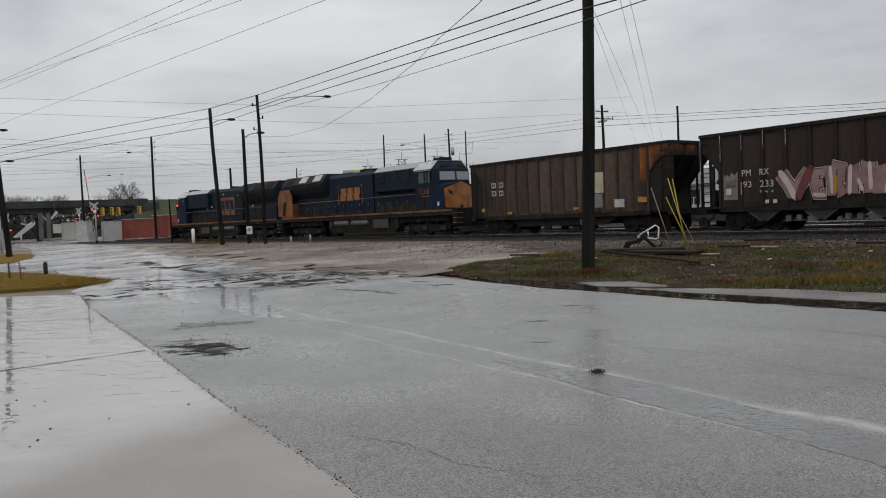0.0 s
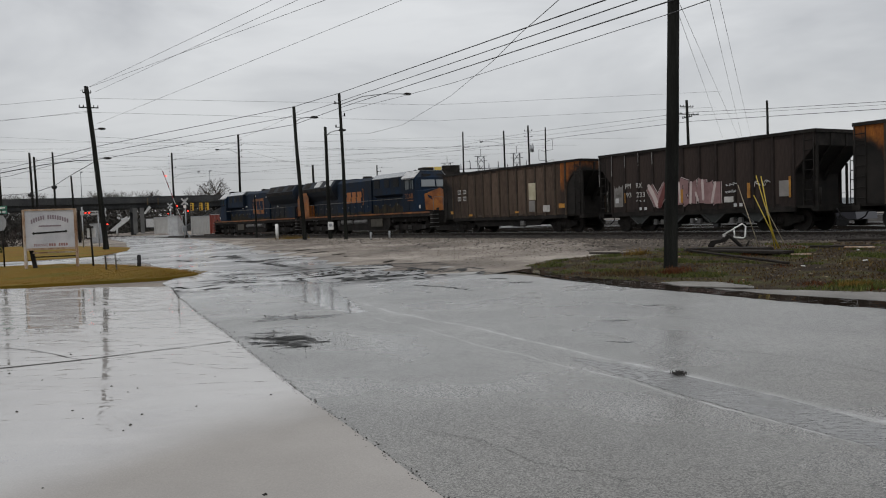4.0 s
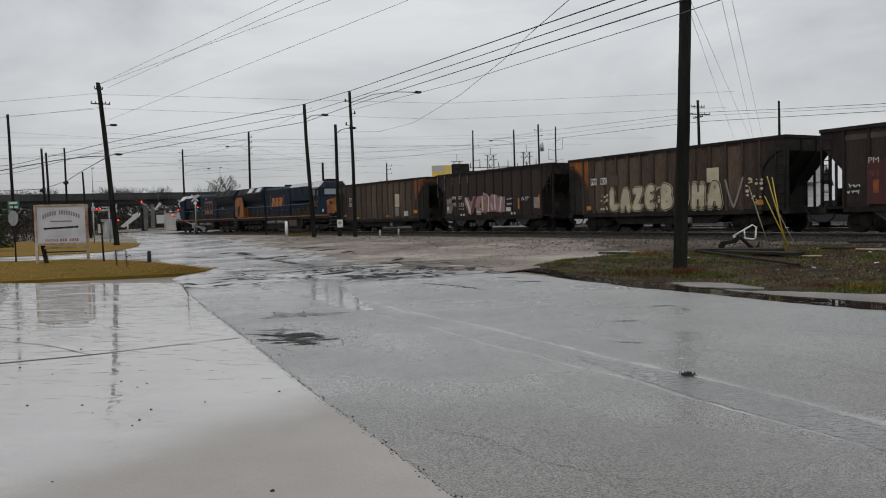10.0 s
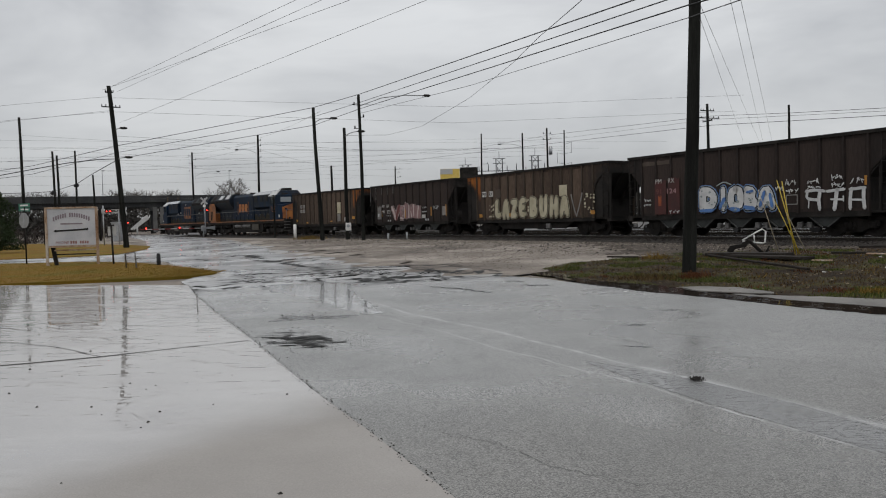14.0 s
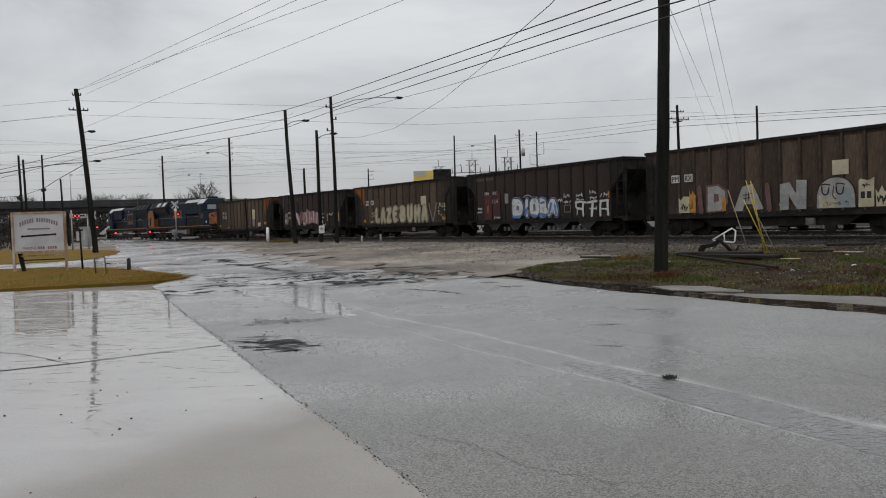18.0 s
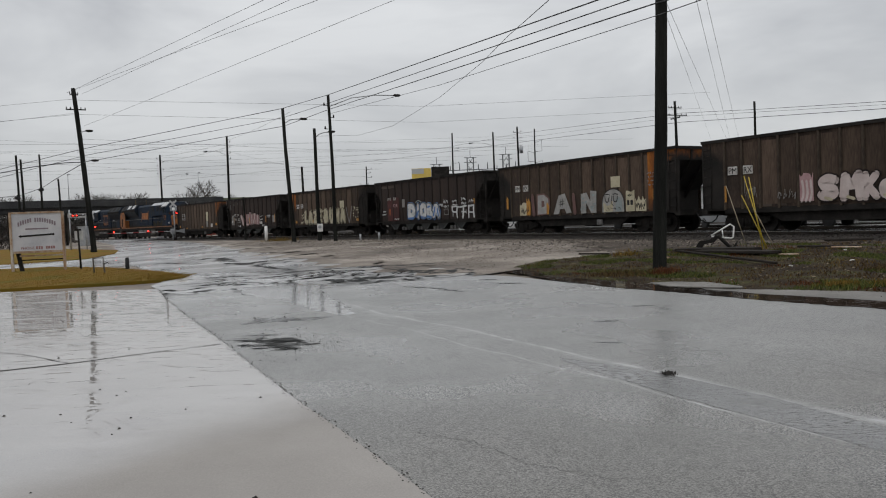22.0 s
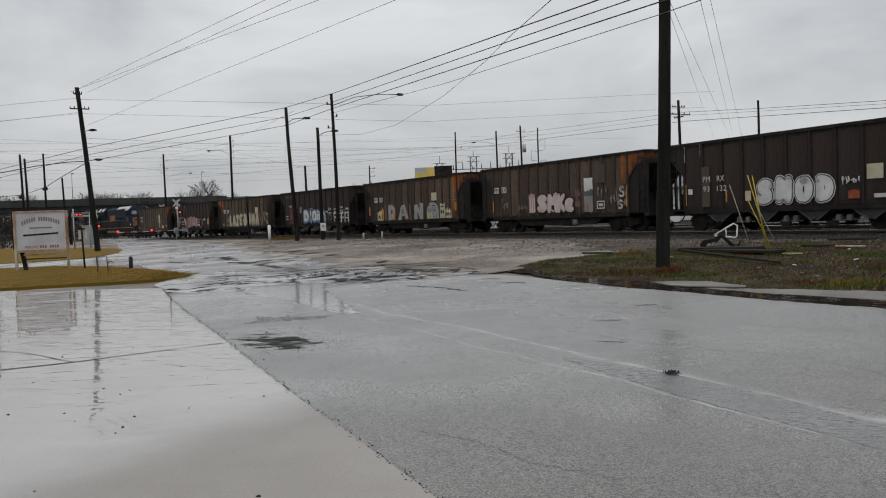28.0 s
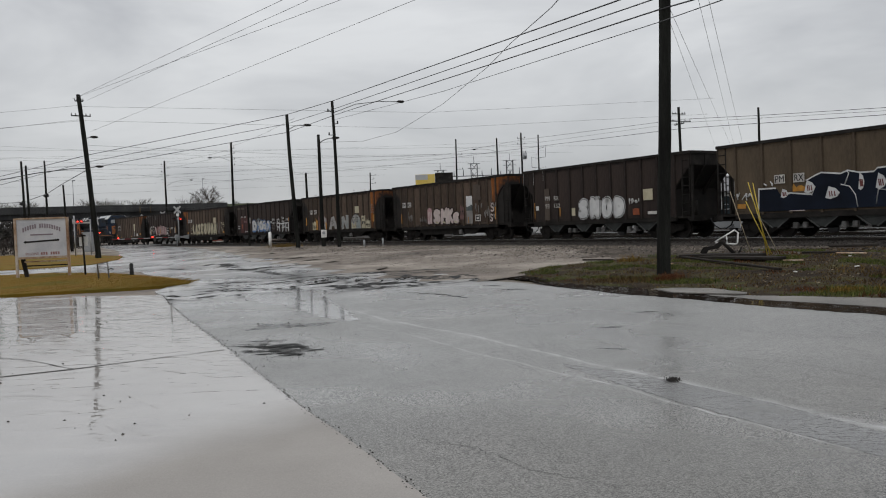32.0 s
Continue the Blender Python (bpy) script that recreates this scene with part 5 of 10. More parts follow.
near_pole = utility_pole(5.54, 19.73, 11.5, (0.33, 0), 0.175, "tall weathered near-black wooden utility pole in weeds")


def blob(name, cx, cy, rx, ry, turn, mat, up, label, category, seed=0, n=40, rough=0.25):
    """An irregular flat patch lying on the ground."""
    rnd = random.Random(seed)
    ph = [rnd.uniform(0, 6.28) for _ in range(6)]
    bm = bmesh.new()
    c, s = math.cos(radians(turn)), math.sin(radians(turn))
    rings = []
    for f in (0.3, 0.65, 1.0):
        ring = []
        for i in range(n):
            a = 6.2832 * i / n
            w = 1 + rough * (0.5 * math.sin(2 * a + ph[0]) + 0.4 * math.sin(3 * a + ph[1]) + 0.35 * math.sin(5 * a + ph[2]) + 0.3 * math.sin(9 * a + ph[3]) + 0.2 * math.sin(15 * a + ph[4]))
            x, y = rx * f * w * math.cos(a), ry * f * w * math.sin(a)
            px, py = cx + c * x - s * y, cy + s * x + c * y
            ring.append(bm.verts.new((px, py, lift(px, py) + up)))
        rings.append(ring)
    mid = bm.verts.new((cx, cy, lift(cx, cy) + up))
    for i in range(n):
        j = (i + 1) % n
        bm.faces.new([mid, rings[0][i], rings[0][j]])
        for a, b in zip(rings[:-1], rings[1:]):
            bm.faces.new([a[i], b[i], b[j], a[j]])
    ob = link(name, bm, mat, False)
    return tagged(ob, label, category, kind="structure")


def ribbon(name, pts, width, mat, up, label, category, wobble=0.0, seed=1, n=60):
    rnd = random.Random(seed)
    rows = []
    line_pts = spread(pts, n)
    for i, (x, y) in enumerate(line_pts):
        ax, ay = line_pts[max(0, i - 1)]
        bx, by = line_pts[min(n - 1, i + 1)]
        d = math.hypot(bx - ax, by - ay) or 1
        nx, ny = -(by - ay) / d, (bx - ax) / d
        w = width * max(0.12, 0.95 + 0.9 * noise.noise((i * 0.31, seed * 3.7, 0.0)) + rnd.uniform(-0.1, 0.1)) / 2
        o = wobble * 1.8 * noise.noise((i * 0.23, seed * 5.1, 9.0))
        rows.append(((x + nx * (o + w), y + ny * (o + w)), (x + nx * (o - w), y + ny * (o - w))))
    return sheet(name, rows, mat, up, label, category)


def ragged(pts, n, amount, seed):
    """Points along a broken line, shaken to an uneven edge."""
    rnd = random.Random(seed)
    return [(x + rnd.uniform(-amount, amount), y + rnd.uniform(-amount, amount)) for x, y in spread(pts, n)]


def patch(name, pts, mat, up, label, category, shake, seed):
    """A flat patch inside an uneven outline."""
    rim = ragged(pts + pts[:1], 90, shake, seed)[:-1]
    bm = bmesh.new()
    f = bm.faces.new([bm.verts.new((x, y, lift(x, y) + up)) for x, y in rim])
    bmesh.ops.triangulate(bm, faces=[f])
    bmesh.ops.recalc_face_normals(bm, faces=bm.faces)
    if sum(q.normal.z for q in bm.faces) < 0:
        bmesh.ops.reverse_faces(bm, faces=bm.faces)
    return tagged(link(name, bm, mat, False), label, category, kind="structure")


# ---- paving details ----
M_JOINT = material("dirty_joint", [(0.02, 0.018, 0.016), (0.05, 0.045, 0.04)], scale=6, rough=0.8)
M_CRACK = material("wet_crack", [(0.035, 0.034, 0.032), (0.07, 0.068, 0.065)], scale=6, rough=0.5)
M_SILT = material("wet_silt", [(0.15, 0.14, 0.128), (0.26, 0.248, 0.235)], scale=1.2, fine=20, rough=0.4, bump=0.3)
M_PATCH = water_film("dark_wet_patch", [(0.025, 0.025, 0.025), (0.06, 0.06, 0.058)], 0.4, 0.6, 2.0, 0.06, 0.3, 0.35)
M_GAP = material("broken_black_asphalt", [(0.008, 0.008, 0.008), (0.026, 0.026, 0.025), (0.085, 0.085, 0.083)], scale=4, fine=30, rough=0.75, spec=0.15, bump=0.6, contrast=(0.38, 0.74))
M_RUNOFF = water_film("running_water", [(0.092, 0.092, 0.0896), (0.116, 0.116, 0.1128), (0.144, 0.1424, 0.1376)], 0.3, 0.7, 1.0, 0.14, 0.3, 0.0, 0.6, 0.55, 1.0, None, 0.004, (14.0, 26.0), 1.33)
M_BROWNWATER = water_film("brown_puddle", [(0.012, 0.009, 0.007), (0.026, 0.02, 0.015)], 0.9, 1.0, 0.6, 0.03, 0.06, 0.0, 0.0, 0.0, 0.8, None, 0.0016, (3.0, 8.0), 1.33)
ribbon("expansion_joint", [(-13, 5.2), (-9, 7.2), (-5.5, 8.95), (-4.53, 9.45), (-3.76, 10.05), (-3.02, 10.56)], 0.04, M_JOINT, 0.039, "dark dirt-filled joint in the concrete", "joint", 0.006)
ribbon("crack", [(-9, 12.0), (-6.9, 10.95), (-6.18, 10.66), (-5.54, 10.3), (-4.53, 9.45)], 0.016, M_JOINT, 0.039, "thin dark crack in the concrete", "crack", 0.015, 3)
ribbon("expansion_joint", [(-18, 11.0), (-10.5, 14.9), (-5.0, 15.0)], 0.02, M_JOINT, 0.039, "thin dark joint in the concrete", "joint", 0.01, 5)
ribbon("crack", [(-12.5, 17.0), (-9, 17.6), (-6.9, 17.6)], 0.03, M_JOINT, 0.039, "thin dark crack in the concrete", "crack", 0.03, 6)
ribbon("crack", [(1.98, 10.12), (2.66, 8.95), (3.33, 8.51), (3.78, 7.91), (4.03, 7.15), (4.6, 6.0)], 0.007, M_CRACK, 0.0142, "wet crack across the asphalt", "crack", 0.03, 7, 90)
ribbon("crack", [(-0.3, 5.9), (0.2, 5.5), (0.5, 5.0), (1.0, 4.6)], 0.006, M_CRACK, 0.0142, "wet crack across the asphalt", "crack", 0.03, 8, 90)
ribbon("crack", [(3.2, 11.6), (4.2, 10.2), (5.4, 9.1), (6.2, 7.6)], 0.008, M_CRACK, 0.0142, "wet crack across the asphalt", "crack", 0.03, 9, 90)
UP = [(-2.94, 17.91), (-1.56, 14.59), (-0.25, 11.87), (0.78, 9.88), (1.57, 8.69), (2.18, 7.55), (2.67, 6.59), (3.09, 5.49), (3.7, 4.0), (4.5, 1.5)]
LOW = [(-2.6, 15.6), (-1.7, 13.3), (-0.76, 11.6), (0.34, 9.63), (1.23, 8.15), (1.91, 6.79), (2.36, 5.85), (2.78, 4.94), (3.3, 3.5), (4.0, 1.0)]
sheet("runoff", list(zip(ragged([(1.3, 8.7)] + UP[5:], 90, 0.012, 7), ragged([(1.28, 8.55)] + LOW[5:], 90, 0.012, 8))), M_RUNOFF, 0.0140, "thin rippled stream of rainwater on the asphalt", "puddle", 0, 3)
patch("puddle", [(-5.4, 20.8), (-4.83, 18.8), (-3.97, 17.3), (-3.6, 16.9), (-2.82, 15.4), (-1.8, 13.5), (-1.46, 13.6), (-2.19, 16.1), (-2.9, 18.9), (-2.6, 20.2), (-3.6, 21.2)], M_WATER, 0.0148, "shallow puddle mirroring poles and sky", "puddle", 0.09, 3)

STREAKS = (([(-12.22, 39.9), (-11.22, 39.4), (-9.9, 37.3)], 1.5), ([(-13.5, 37.8), (-12.0, 36.2), (-11.3, 36.5)], 0.8), ([(-9.6, 34.3), (-8.04, 32.6), (-7.77, 34.0), (-6.74, 34.4)], 1.4), ([(-7.17, 30.9), (-6.4, 29.4), (-5.85, 28.4)], 0.7),
           ([(-5.18, 26.3), (-4.26, 26.15), (-3.14, 26.3), (-1.63, 26.5), (-0.15, 26.0)], 0.9), ([(-3.39, 21.9), (-2.88, 21.4), (-2.59, 21.6)], 0.5), ([(-2.44, 22.3), (-1.62, 21.2), (-1.05, 21.7)], 0.75), ([(-0.91, 18.7), (-0.22, 17.9), (0.47, 16.75)], 0.22),
           ([(-0.89, 23.0), (-0.25, 22.3), (0.36, 22.4)], 0.55), ([(0.5, 23.4), (0.9, 22.2)], 0.4), ([(0.94, 19.35), (1.35, 19.1)], 0.3), ([(1.23, 18.1), (1.86, 17.9)], 0.28), ([(-5.02, 26.7), (-4.86, 26.3)], 0.5),
           ([(-3.3, 21.9), (-2.5, 21.1), (-1.96, 22.0), (-1.2, 21.6)], 0.95), ([(-1.56, 24.5), (-0.9, 23.7), (-0.32, 23.4), (0.5, 22.1)], 0.95))
for i, (line_of, w) in enumerate(STREAKS):
    up = 0.0146 + 0.0003 * i + (0.009 if line_of[0][1] > 24 else 0.0085 if line_of[0][1] > 20 else 0.0)
    ribbon("broken_seam", line_of, 0.34 * w, M_GAP, up, "dark broken seam in the wet asphalt", "stain", 0.35 * w, 60 + i, 40)
    if w > 0.6:
        ribbon("broken_seam", [(x + 0.6, y - 1.3 * w) for x, y in line_of[1:]], 0.16 * w, M_GAP, up - 0.0002, "dark broken seam in the wet asphalt", "stain", 0.3 * w, 90 + i, 30)
for i, (x, y, a, b, t) in enumerate(((2.4, 11.4, 0.16, 0.06, -20), (2.05, 9.55, 0.13, 0.05, -25), (3.3, 12.9, 0.14, 0.06, -20))):
    blob("wet_stain", x, y, a, b, t, M_PATCH, 0.0142 + 0.0006 * i, "dark wet patch in the asphalt", "stain", 20 + i, rough=0.6)
ribbon("washed_gravel", [(1.5, 21.0), (-0.4, 23.3), (-2.7, 28.0), (-6.9, 37.6), (-14.2, 55.0), (-18.5, 65.0)], 1.5, M_GRAVEL, 0.021, "gravel washed over the road edge", "gravel", 0.9, 131, 120)
ribbon("wet_silt", [(0.9, 21.2), (-1.2, 23.6), (-3.5, 28.2), (-7.9, 37.8), (-15.4, 55.0), (-19.5, 65.0)], 0.8, M_SILT, 0.0195, "grey wet silt along the road edge", "silt", 0.9, 133, 120)
blob("brown_puddle", 2.2, 20.6, 0.3, 0.9, 27, M_BROWNWATER, 0.016, "brown puddle along the road edge", "puddle", 31)
sheet("kerb_puddle", list(zip(ragged([(2.25, 20.0), (3.2, 18.2), (4.29, 16.3), (4.42, 15.3), (5.3, 13.95), (5.94, 12.97), (6.67, 11.8), (10, 6.9), (13, 3)], 140, 0.09, 1), ragged([(2.2, 19.7), (2.6, 18.2), (3.44, 15.9), (4.35, 14.4), (5.24, 12.7), (5.76, 11.84), (6.25, 11.07), (9.4, 6.3), (12.3, 2.4)], 140, 0.04, 2))), M_BROWNWATER, 0.0155, "brown standing water along the road edge", "puddle", 0, 2)
sheet("broken_slab", list(zip(ragged([(4.37, 16.3), (4.84, 16.2), (5.38, 15.7), (5.65, 14.7)], 30, 0.03, 3), ragged([(4.36, 16.2), (4.5, 15.5), (5.06, 14.9), (5.58, 14.5)], 30, 0.02, 4))), M_KERB, 0.020, "thin pale piece of broken old concrete", "slab", 0.02, 2)
sheet("broken_slab", list(zip(ragged([(4.91, 14.7), (5.32, 14.33), (5.8, 14.04), (6.53, 13.4), (7.21, 12.75), (10.6, 7.9), (13.6, 4.0)], 80, 0.05, 5), ragged([(4.93, 14.55), (5.28, 14.0), (5.4, 13.62), (6.14, 12.6), (6.67, 11.8), (10.05, 6.9), (13.1, 3.0)], 80, 0.015, 6))), M_KERB, 0.0195, "pale worn strip of old concrete kerb", "kerb", 0.02, 2)


def pothole():
    blob("pothole", -2.75, 13.2, 0.45, 0.4, 20, M_PATCH, 0.0150, "dark worn patch beside the pothole", "pothole", 47, rough=0.7)
    h = thing("pothole", "dark broken pothole full of ruffled water", "pothole", pose(-2.25, 10.55, 0.0155), kind="structure")
    rnd = random.Random(5)
    bm = bmesh.new()
    for k in range(74):
        a, r = rnd.uniform(0, 6.28), rnd.uniform(0, 1) ** 0.6
        x, y = 0.48 * r * math.cos(a) - 0.25 * r * math.sin(a), 0.62 * r * math.sin(a)
        w, d = rnd.uniform(0.05, 0.22) * (1.1 - 0.5 * r), rnd.uniform(0.012, 0.045)
        rim = [(x + w * math.cos(q) * rnd.uniform(0.8, 1.2), y + d * math.sin(q) * rnd.uniform(0.6, 1.3) + 0.12 * w * math.cos(q)) for q in [6.2832 * i / 8 for i in range(8)]]
        bm.faces.new([bm.verts.new((px, py, 0.0001 * k)) for px, py in rim])
    for k in range(12):
        x, y, w = rnd.uniform(-0.75, -0.2), rnd.uniform(0.4, 0.95), rnd.uniform(0.08, 0.25)
        bm.faces.new([bm.verts.new((x + w * math.cos(q), y + 0.012 * math.sin(q) + 0.05 * w * math.cos(q), 0.0002)) for q in [6.2832 * i / 8 for i in range(8)]])
    tagged(part("hollow", bm, M_GAP, h, "dark ruffled hollows"), kind="stuff")
    bm = bmesh.new()
    for k in range(200):
        x, y = rnd.gauss(0.25, 0.42), rnd.gauss(0.0, 0.6)
        w = rnd.uniform(0.002, 0.006)
        box(bm, x - w, x + w, y - w, y + w, -0.002, rnd.uniform(0.002, 0.008))
    tagged(part("rubble", bm, M_CRACK, h), kind="stuff")
    d = blob("drain_hole", 2.18, 7.55, 0.055, 0.05, 0, M_PATCH, 0.0180, "small dark hole with splashing water", "drain", 43, rough=0.4)
    bm = bmesh.new()
    for k in range(60):
        a, r = rnd.uniform(0, 6.28), rnd.uniform(0.0, 0.085)
        x, y = r * math.cos(a), r * math.sin(a)
        w = rnd.uniform(0.002, 0.005)
        box(bm, x - w, x + w, y - w, y + w, 0.0, rnd.uniform(0.004, 0.036))
    tagged(part("rubble", bm, M_JOINT, d, at=pose(2.18, 7.55, 0.018)), kind="stuff")


pothole()


def scatter(name, spots, size, mat, label, category, seed, flat=0.6):
    """Many little stones in one mesh."""
    rnd = np.random.RandomState(seed)
    verts, faces = [], []
    base = [(1, 0, 0), (0, 1, 0), (-1, 0, 0), (0, -1, 0), (0, 0, 1)]
    tri = [(0, 1, 4), (1, 2, 4), (2, 3, 4), (3, 0, 4)]
    for x, y, z in spots:
        s = size * rnd.uniform(0.5, 1.6)
        a = rnd.uniform(0, 6.28)
        k = len(verts)
        for bx, by, bz in base:
            jx, jy = bx * rnd.uniform(0.7, 1.3), by * rnd.uniform(0.7, 1.3)
            verts.append((x + s * (jx * math.cos(a) - jy * math.sin(a)) + rnd.uniform(-0.3, 0.3) * s * bz, y + s * (jx * math.sin(a) + jy * math.cos(a)), z - 0.2 * s + s * flat * 1.4 * bz * rnd.uniform(0.7, 1.2)))
        faces += [tuple(k + i for i in t) for t in tri]
    me = bpy.data.meshes.new(name)
    me.from_pydata(verts, [], faces)
    me.materials.append(mat)
    return tagged(new(name, me), label, category, kind="stuff")


def island_material(name, colors, rough=0.75):
    m = material(name, colors, scale=2.0, rough=rough, bump=0, spec=0.12)
    n, l = m.node_tree.nodes, m.node_tree.links
    geo = n.new("ShaderNodeNewGeometry")
    ramp = n["Color Ramp"]
    l.new(geo.outputs["Random Per Island"], ramp.inputs[0])
    ramp.color_ramp.elements[0].position, ramp.color_ramp.elements[-1].position = 0.0, 1.0
    return m


M_STONES = island_material("loose_stones", [(0.035, 0.027, 0.022), (0.12, 0.098, 0.08), (0.36, 0.32, 0.275)])
# stones darkened like the ballast, shade under the train included
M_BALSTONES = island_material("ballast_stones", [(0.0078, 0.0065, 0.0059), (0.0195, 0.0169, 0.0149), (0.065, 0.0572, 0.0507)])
M_PEBBLE = island_material("dark_pebbles", [(0.02, 0.018, 0.016), (0.06, 0.055, 0.05)])
M_GBLADES = island_material("winter_grass_blades", [(0.126, 0.0624, 0.0096), (0.168, 0.1008, 0.0144), (0.1056, 0.096, 0.018)])
M_WBLADES = island_material("weed_blades", [(0.024, 0.034, 0.008), (0.062, 0.078, 0.018), (0.125, 0.13, 0.036)])
M_BBLADES = island_material("brown_weed_blades", [(0.022, 0.014, 0.008), (0.062, 0.038, 0.016), (0.14, 0.095, 0.036)])
M_DEADRED = island_material("rusty_dead_weeds", [(0.05, 0.02, 0.010), (0.125, 0.045, 0.016)])
M_STRAW = island_material("yellow_straw", [(0.09, 0.055, 0.012), (0.21, 0.135, 0.028)])


def gravel():
    rnd = random.Random(11)
    spots = []
    while len(spots) < 30000:
        s, q = rnd.uniform(-4, 66), rnd.uniform(2.4, 17)
        x, y, _ = along(s, -q)
        # keep off the road: the open gravel lies between it and the track
        e = np.interp(y, [11.2, 14.5, 20.3, 23.0, 28.0, 37.6, 55.0, 76.0], [7.2, 5.2, 2.2, 0.4, -2.2, -6.2, -13.2, -22.5])
        weedy = q > 4.2 and y < 27.5 and x > 1.7 + 1.6 * (y > 26.2)
        if x < e + rnd.uniform(-0.5, 0.6) or rnd.random() > 1.25 - q / 15 or (weedy and rnd.random() > 0.10) or (q > 4.2 and x > 5 and y < 34 and rnd.random() > 0.45):
            continue
        spots.append((x, y, lift(x, y) - 0.02))
    scatter("gravel_stones", spots, 0.021, M_STONES, "loose pale and brown gravel stones", "gravel", 2)
    spots = []
    for _ in range(14000):
        s, q = rnd.uniform(-6, 70), rnd.uniform(-2.6, 4.3)
        x, y, _ = along(s, -q)
        z = np.interp(abs(q), [0, 1.4, 1.75, 3.7, 4.5], [0.44, 0.44, 0.42, 0.41, 0.1])
        spots.append((x, y, max(z, lift(x, y) - 0.02)))
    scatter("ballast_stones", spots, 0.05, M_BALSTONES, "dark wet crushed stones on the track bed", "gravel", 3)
    spots = []
    for x, y in spread(CONC_EDGE[1:], 1000):
        o = rnd.gauss(0.01, 0.025)
        spots.append((x + o, y + 0.4 * o, 0.02 if o > 0 else 0.035))
    scatter("edge_rubble", spots, 0.0075, M_PEBBLE, "crumbled dark edge of the concrete", "rubble", 4)
    spots = [(rnd.uniform(-9, 0), rnd.uniform(4, 18), 0.036) for _ in range(140)]
    spots = [p for p in spots if p[0] < np.interp(p[1], [4.44, 7.18, 11.2, 17.9], [-0.4, -1.7, -3.6, -6.6])]
    spots += [(rnd.gauss(-2.9, 0.7), rnd.gauss(13.2, 1.5), 0.013) for _ in range(70)]
    scatter("pebbles", spots, 0.016, M_PEBBLE, "scattered dark pebbles on wet paving", "pebbles", 5)


gravel()


def blades(name, count, pick, tall, mat, label, seed, wide=0.012):
    rnd = random.Random(seed)
    verts, faces = [], []
    while len(faces) < count:
        p = pick(rnd)
        if p is None:
            continue
        x, y, z, k = p
        h = tall * k * rnd.uniform(0.5, 1.3)
        a, lean = rnd.uniform(0, 6.28), rnd.uniform(0.2, 0.9) * h
        w = wide * rnd.uniform(0.6, 1.5)
        b = rnd.uniform(0, 6.28)
        n = len(verts)
        verts += [(x - w * math.cos(b), y - w * math.sin(b), z), (x + w * math.cos(b), y + w * math.sin(b), z), (x + lean * math.cos(a), y + lean * math.sin(a), z + h)]
        faces.append((n, n + 1, n + 2))
    me = bpy.data.meshes.new(name)
    me.from_pydata(verts, [], faces)
    me.materials.append(mat)
    return tagged(new(name, me), label, "grass", kind="stuff")


def on_island(rnd):
    i, f = rnd.randint(16, 38), rnd.random()
    (ax, ay), (bx, by) = GRASS_B[i], GRASS_F[i]
    x, y = ax + (bx - ax) * f + rnd.uniform(-0.6, 0.6), ay + (by - ay) * f + rnd.uniform(-0.3, 0.1)
    return x, y, lift(x, y) + 0.065, 1.0


def on_weeds(rnd, least=0.1, sign=1, seed=3.1):
    y = rnd.uniform(8, 27.0)
    lo = float(np.interp(y, [4, 13.6, 16.2, 18.4, 21.4, 24.4, 26.5], [12.4, 6.0, 4.5, 2.8, 1.8, 2.6, 6.2]))
    x = lo + rnd.uniform(0, 1) * (14 - lo)
    q = off_track(x, y)
    if q < 4.6 or q > 23 or sign * noise.noise((x * 0.9, y * 0.6, seed)) < least - 0.26 * rnd.random() * (least < 0.2):
        return None
    if rnd.random() > 0.15 + 0.6 * (x - lo) or rnd.random() > 0.12 + (26.6 - y) * 0.45:
        return None
    return x, y, lift(x, y) - 0.02, 1.0 + 0.9 * max(0, noise.noise((x, y, 0)))


blades("winter_grass", 48000, on_island, 0.03, M_GBLADES, "short yellow-brown winter grass", 21, 0.007)
blades("weeds", 24000, lambda q: on_weeds(q, 0.2, 1), 0.055, M_WBLADES, "low green weeds", 22, 0.010)
blades("dead_weeds", 12000, lambda q: on_weeds(q, 0.15, -1), 0.045, M_BBLADES, "low brown dead weeds", 23, 0.010)
blades("red_weeds", 900, lambda q: on_weeds(q, 0.42, 1, 9.7), 0.07, M_DEADRED, "scattered rusty-red dead weeds", 24, 0.014)
blades("straw", 500, lambda q: on_weeds(q, 0.42, 1, 5.2), 0.07, M_STRAW, "scattered yellow straw", 25, 0.010)


def tuft(cx, cy, r, count, tall, mat, seed, label):
    blades("grass_tuft", count, lambda q: (q.gauss(cx, r), q.gauss(cy, r * 0.7), lift(cx, cy) - 0.02, 1.0), tall, mat, label, seed, 0.009)


tuft(5.2, 18.2, 0.16, 560, 0.13, M_DEADRED, 31, "clump of rusty-red dead weeds at the pole")
tuft(8.5, 13.7, 0.34, 1000, 0.12, M_STRAW, 33, "clump of yellow straw-like grass")
tuft(9.3, 16.2, 0.3, 300, 0.1, M_BBLADES, 34, "clump of rusty dead weeds")
tuft(7.3, 14.1, 0.17, 420, 0.10, M_STRAW, 35, "clump of yellow straw-like grass")
tuft(6.9, 14.6, 0.2, 160, 0.08, M_DEADRED, 44, "clump of rusty dead weeds")
tuft(4.4, 18.6, 0.5, 700, 0.12, M_BBLADES, 45, "clump of brown dead weeds")
tuft(10.2, 15.2, 0.3, 250, 0.14, M_STRAW, 46, "clump of yellow straw-like grass")
tuft(5.9, 24.6, 0.2, 130, 0.22, M_STRAW, 36, "clump of yellow straw-like grass")
tuft(-13.3, 65.4, 0.8, 600, 0.3, M_STRAW, 37, "clump of orange dead grass by the post")
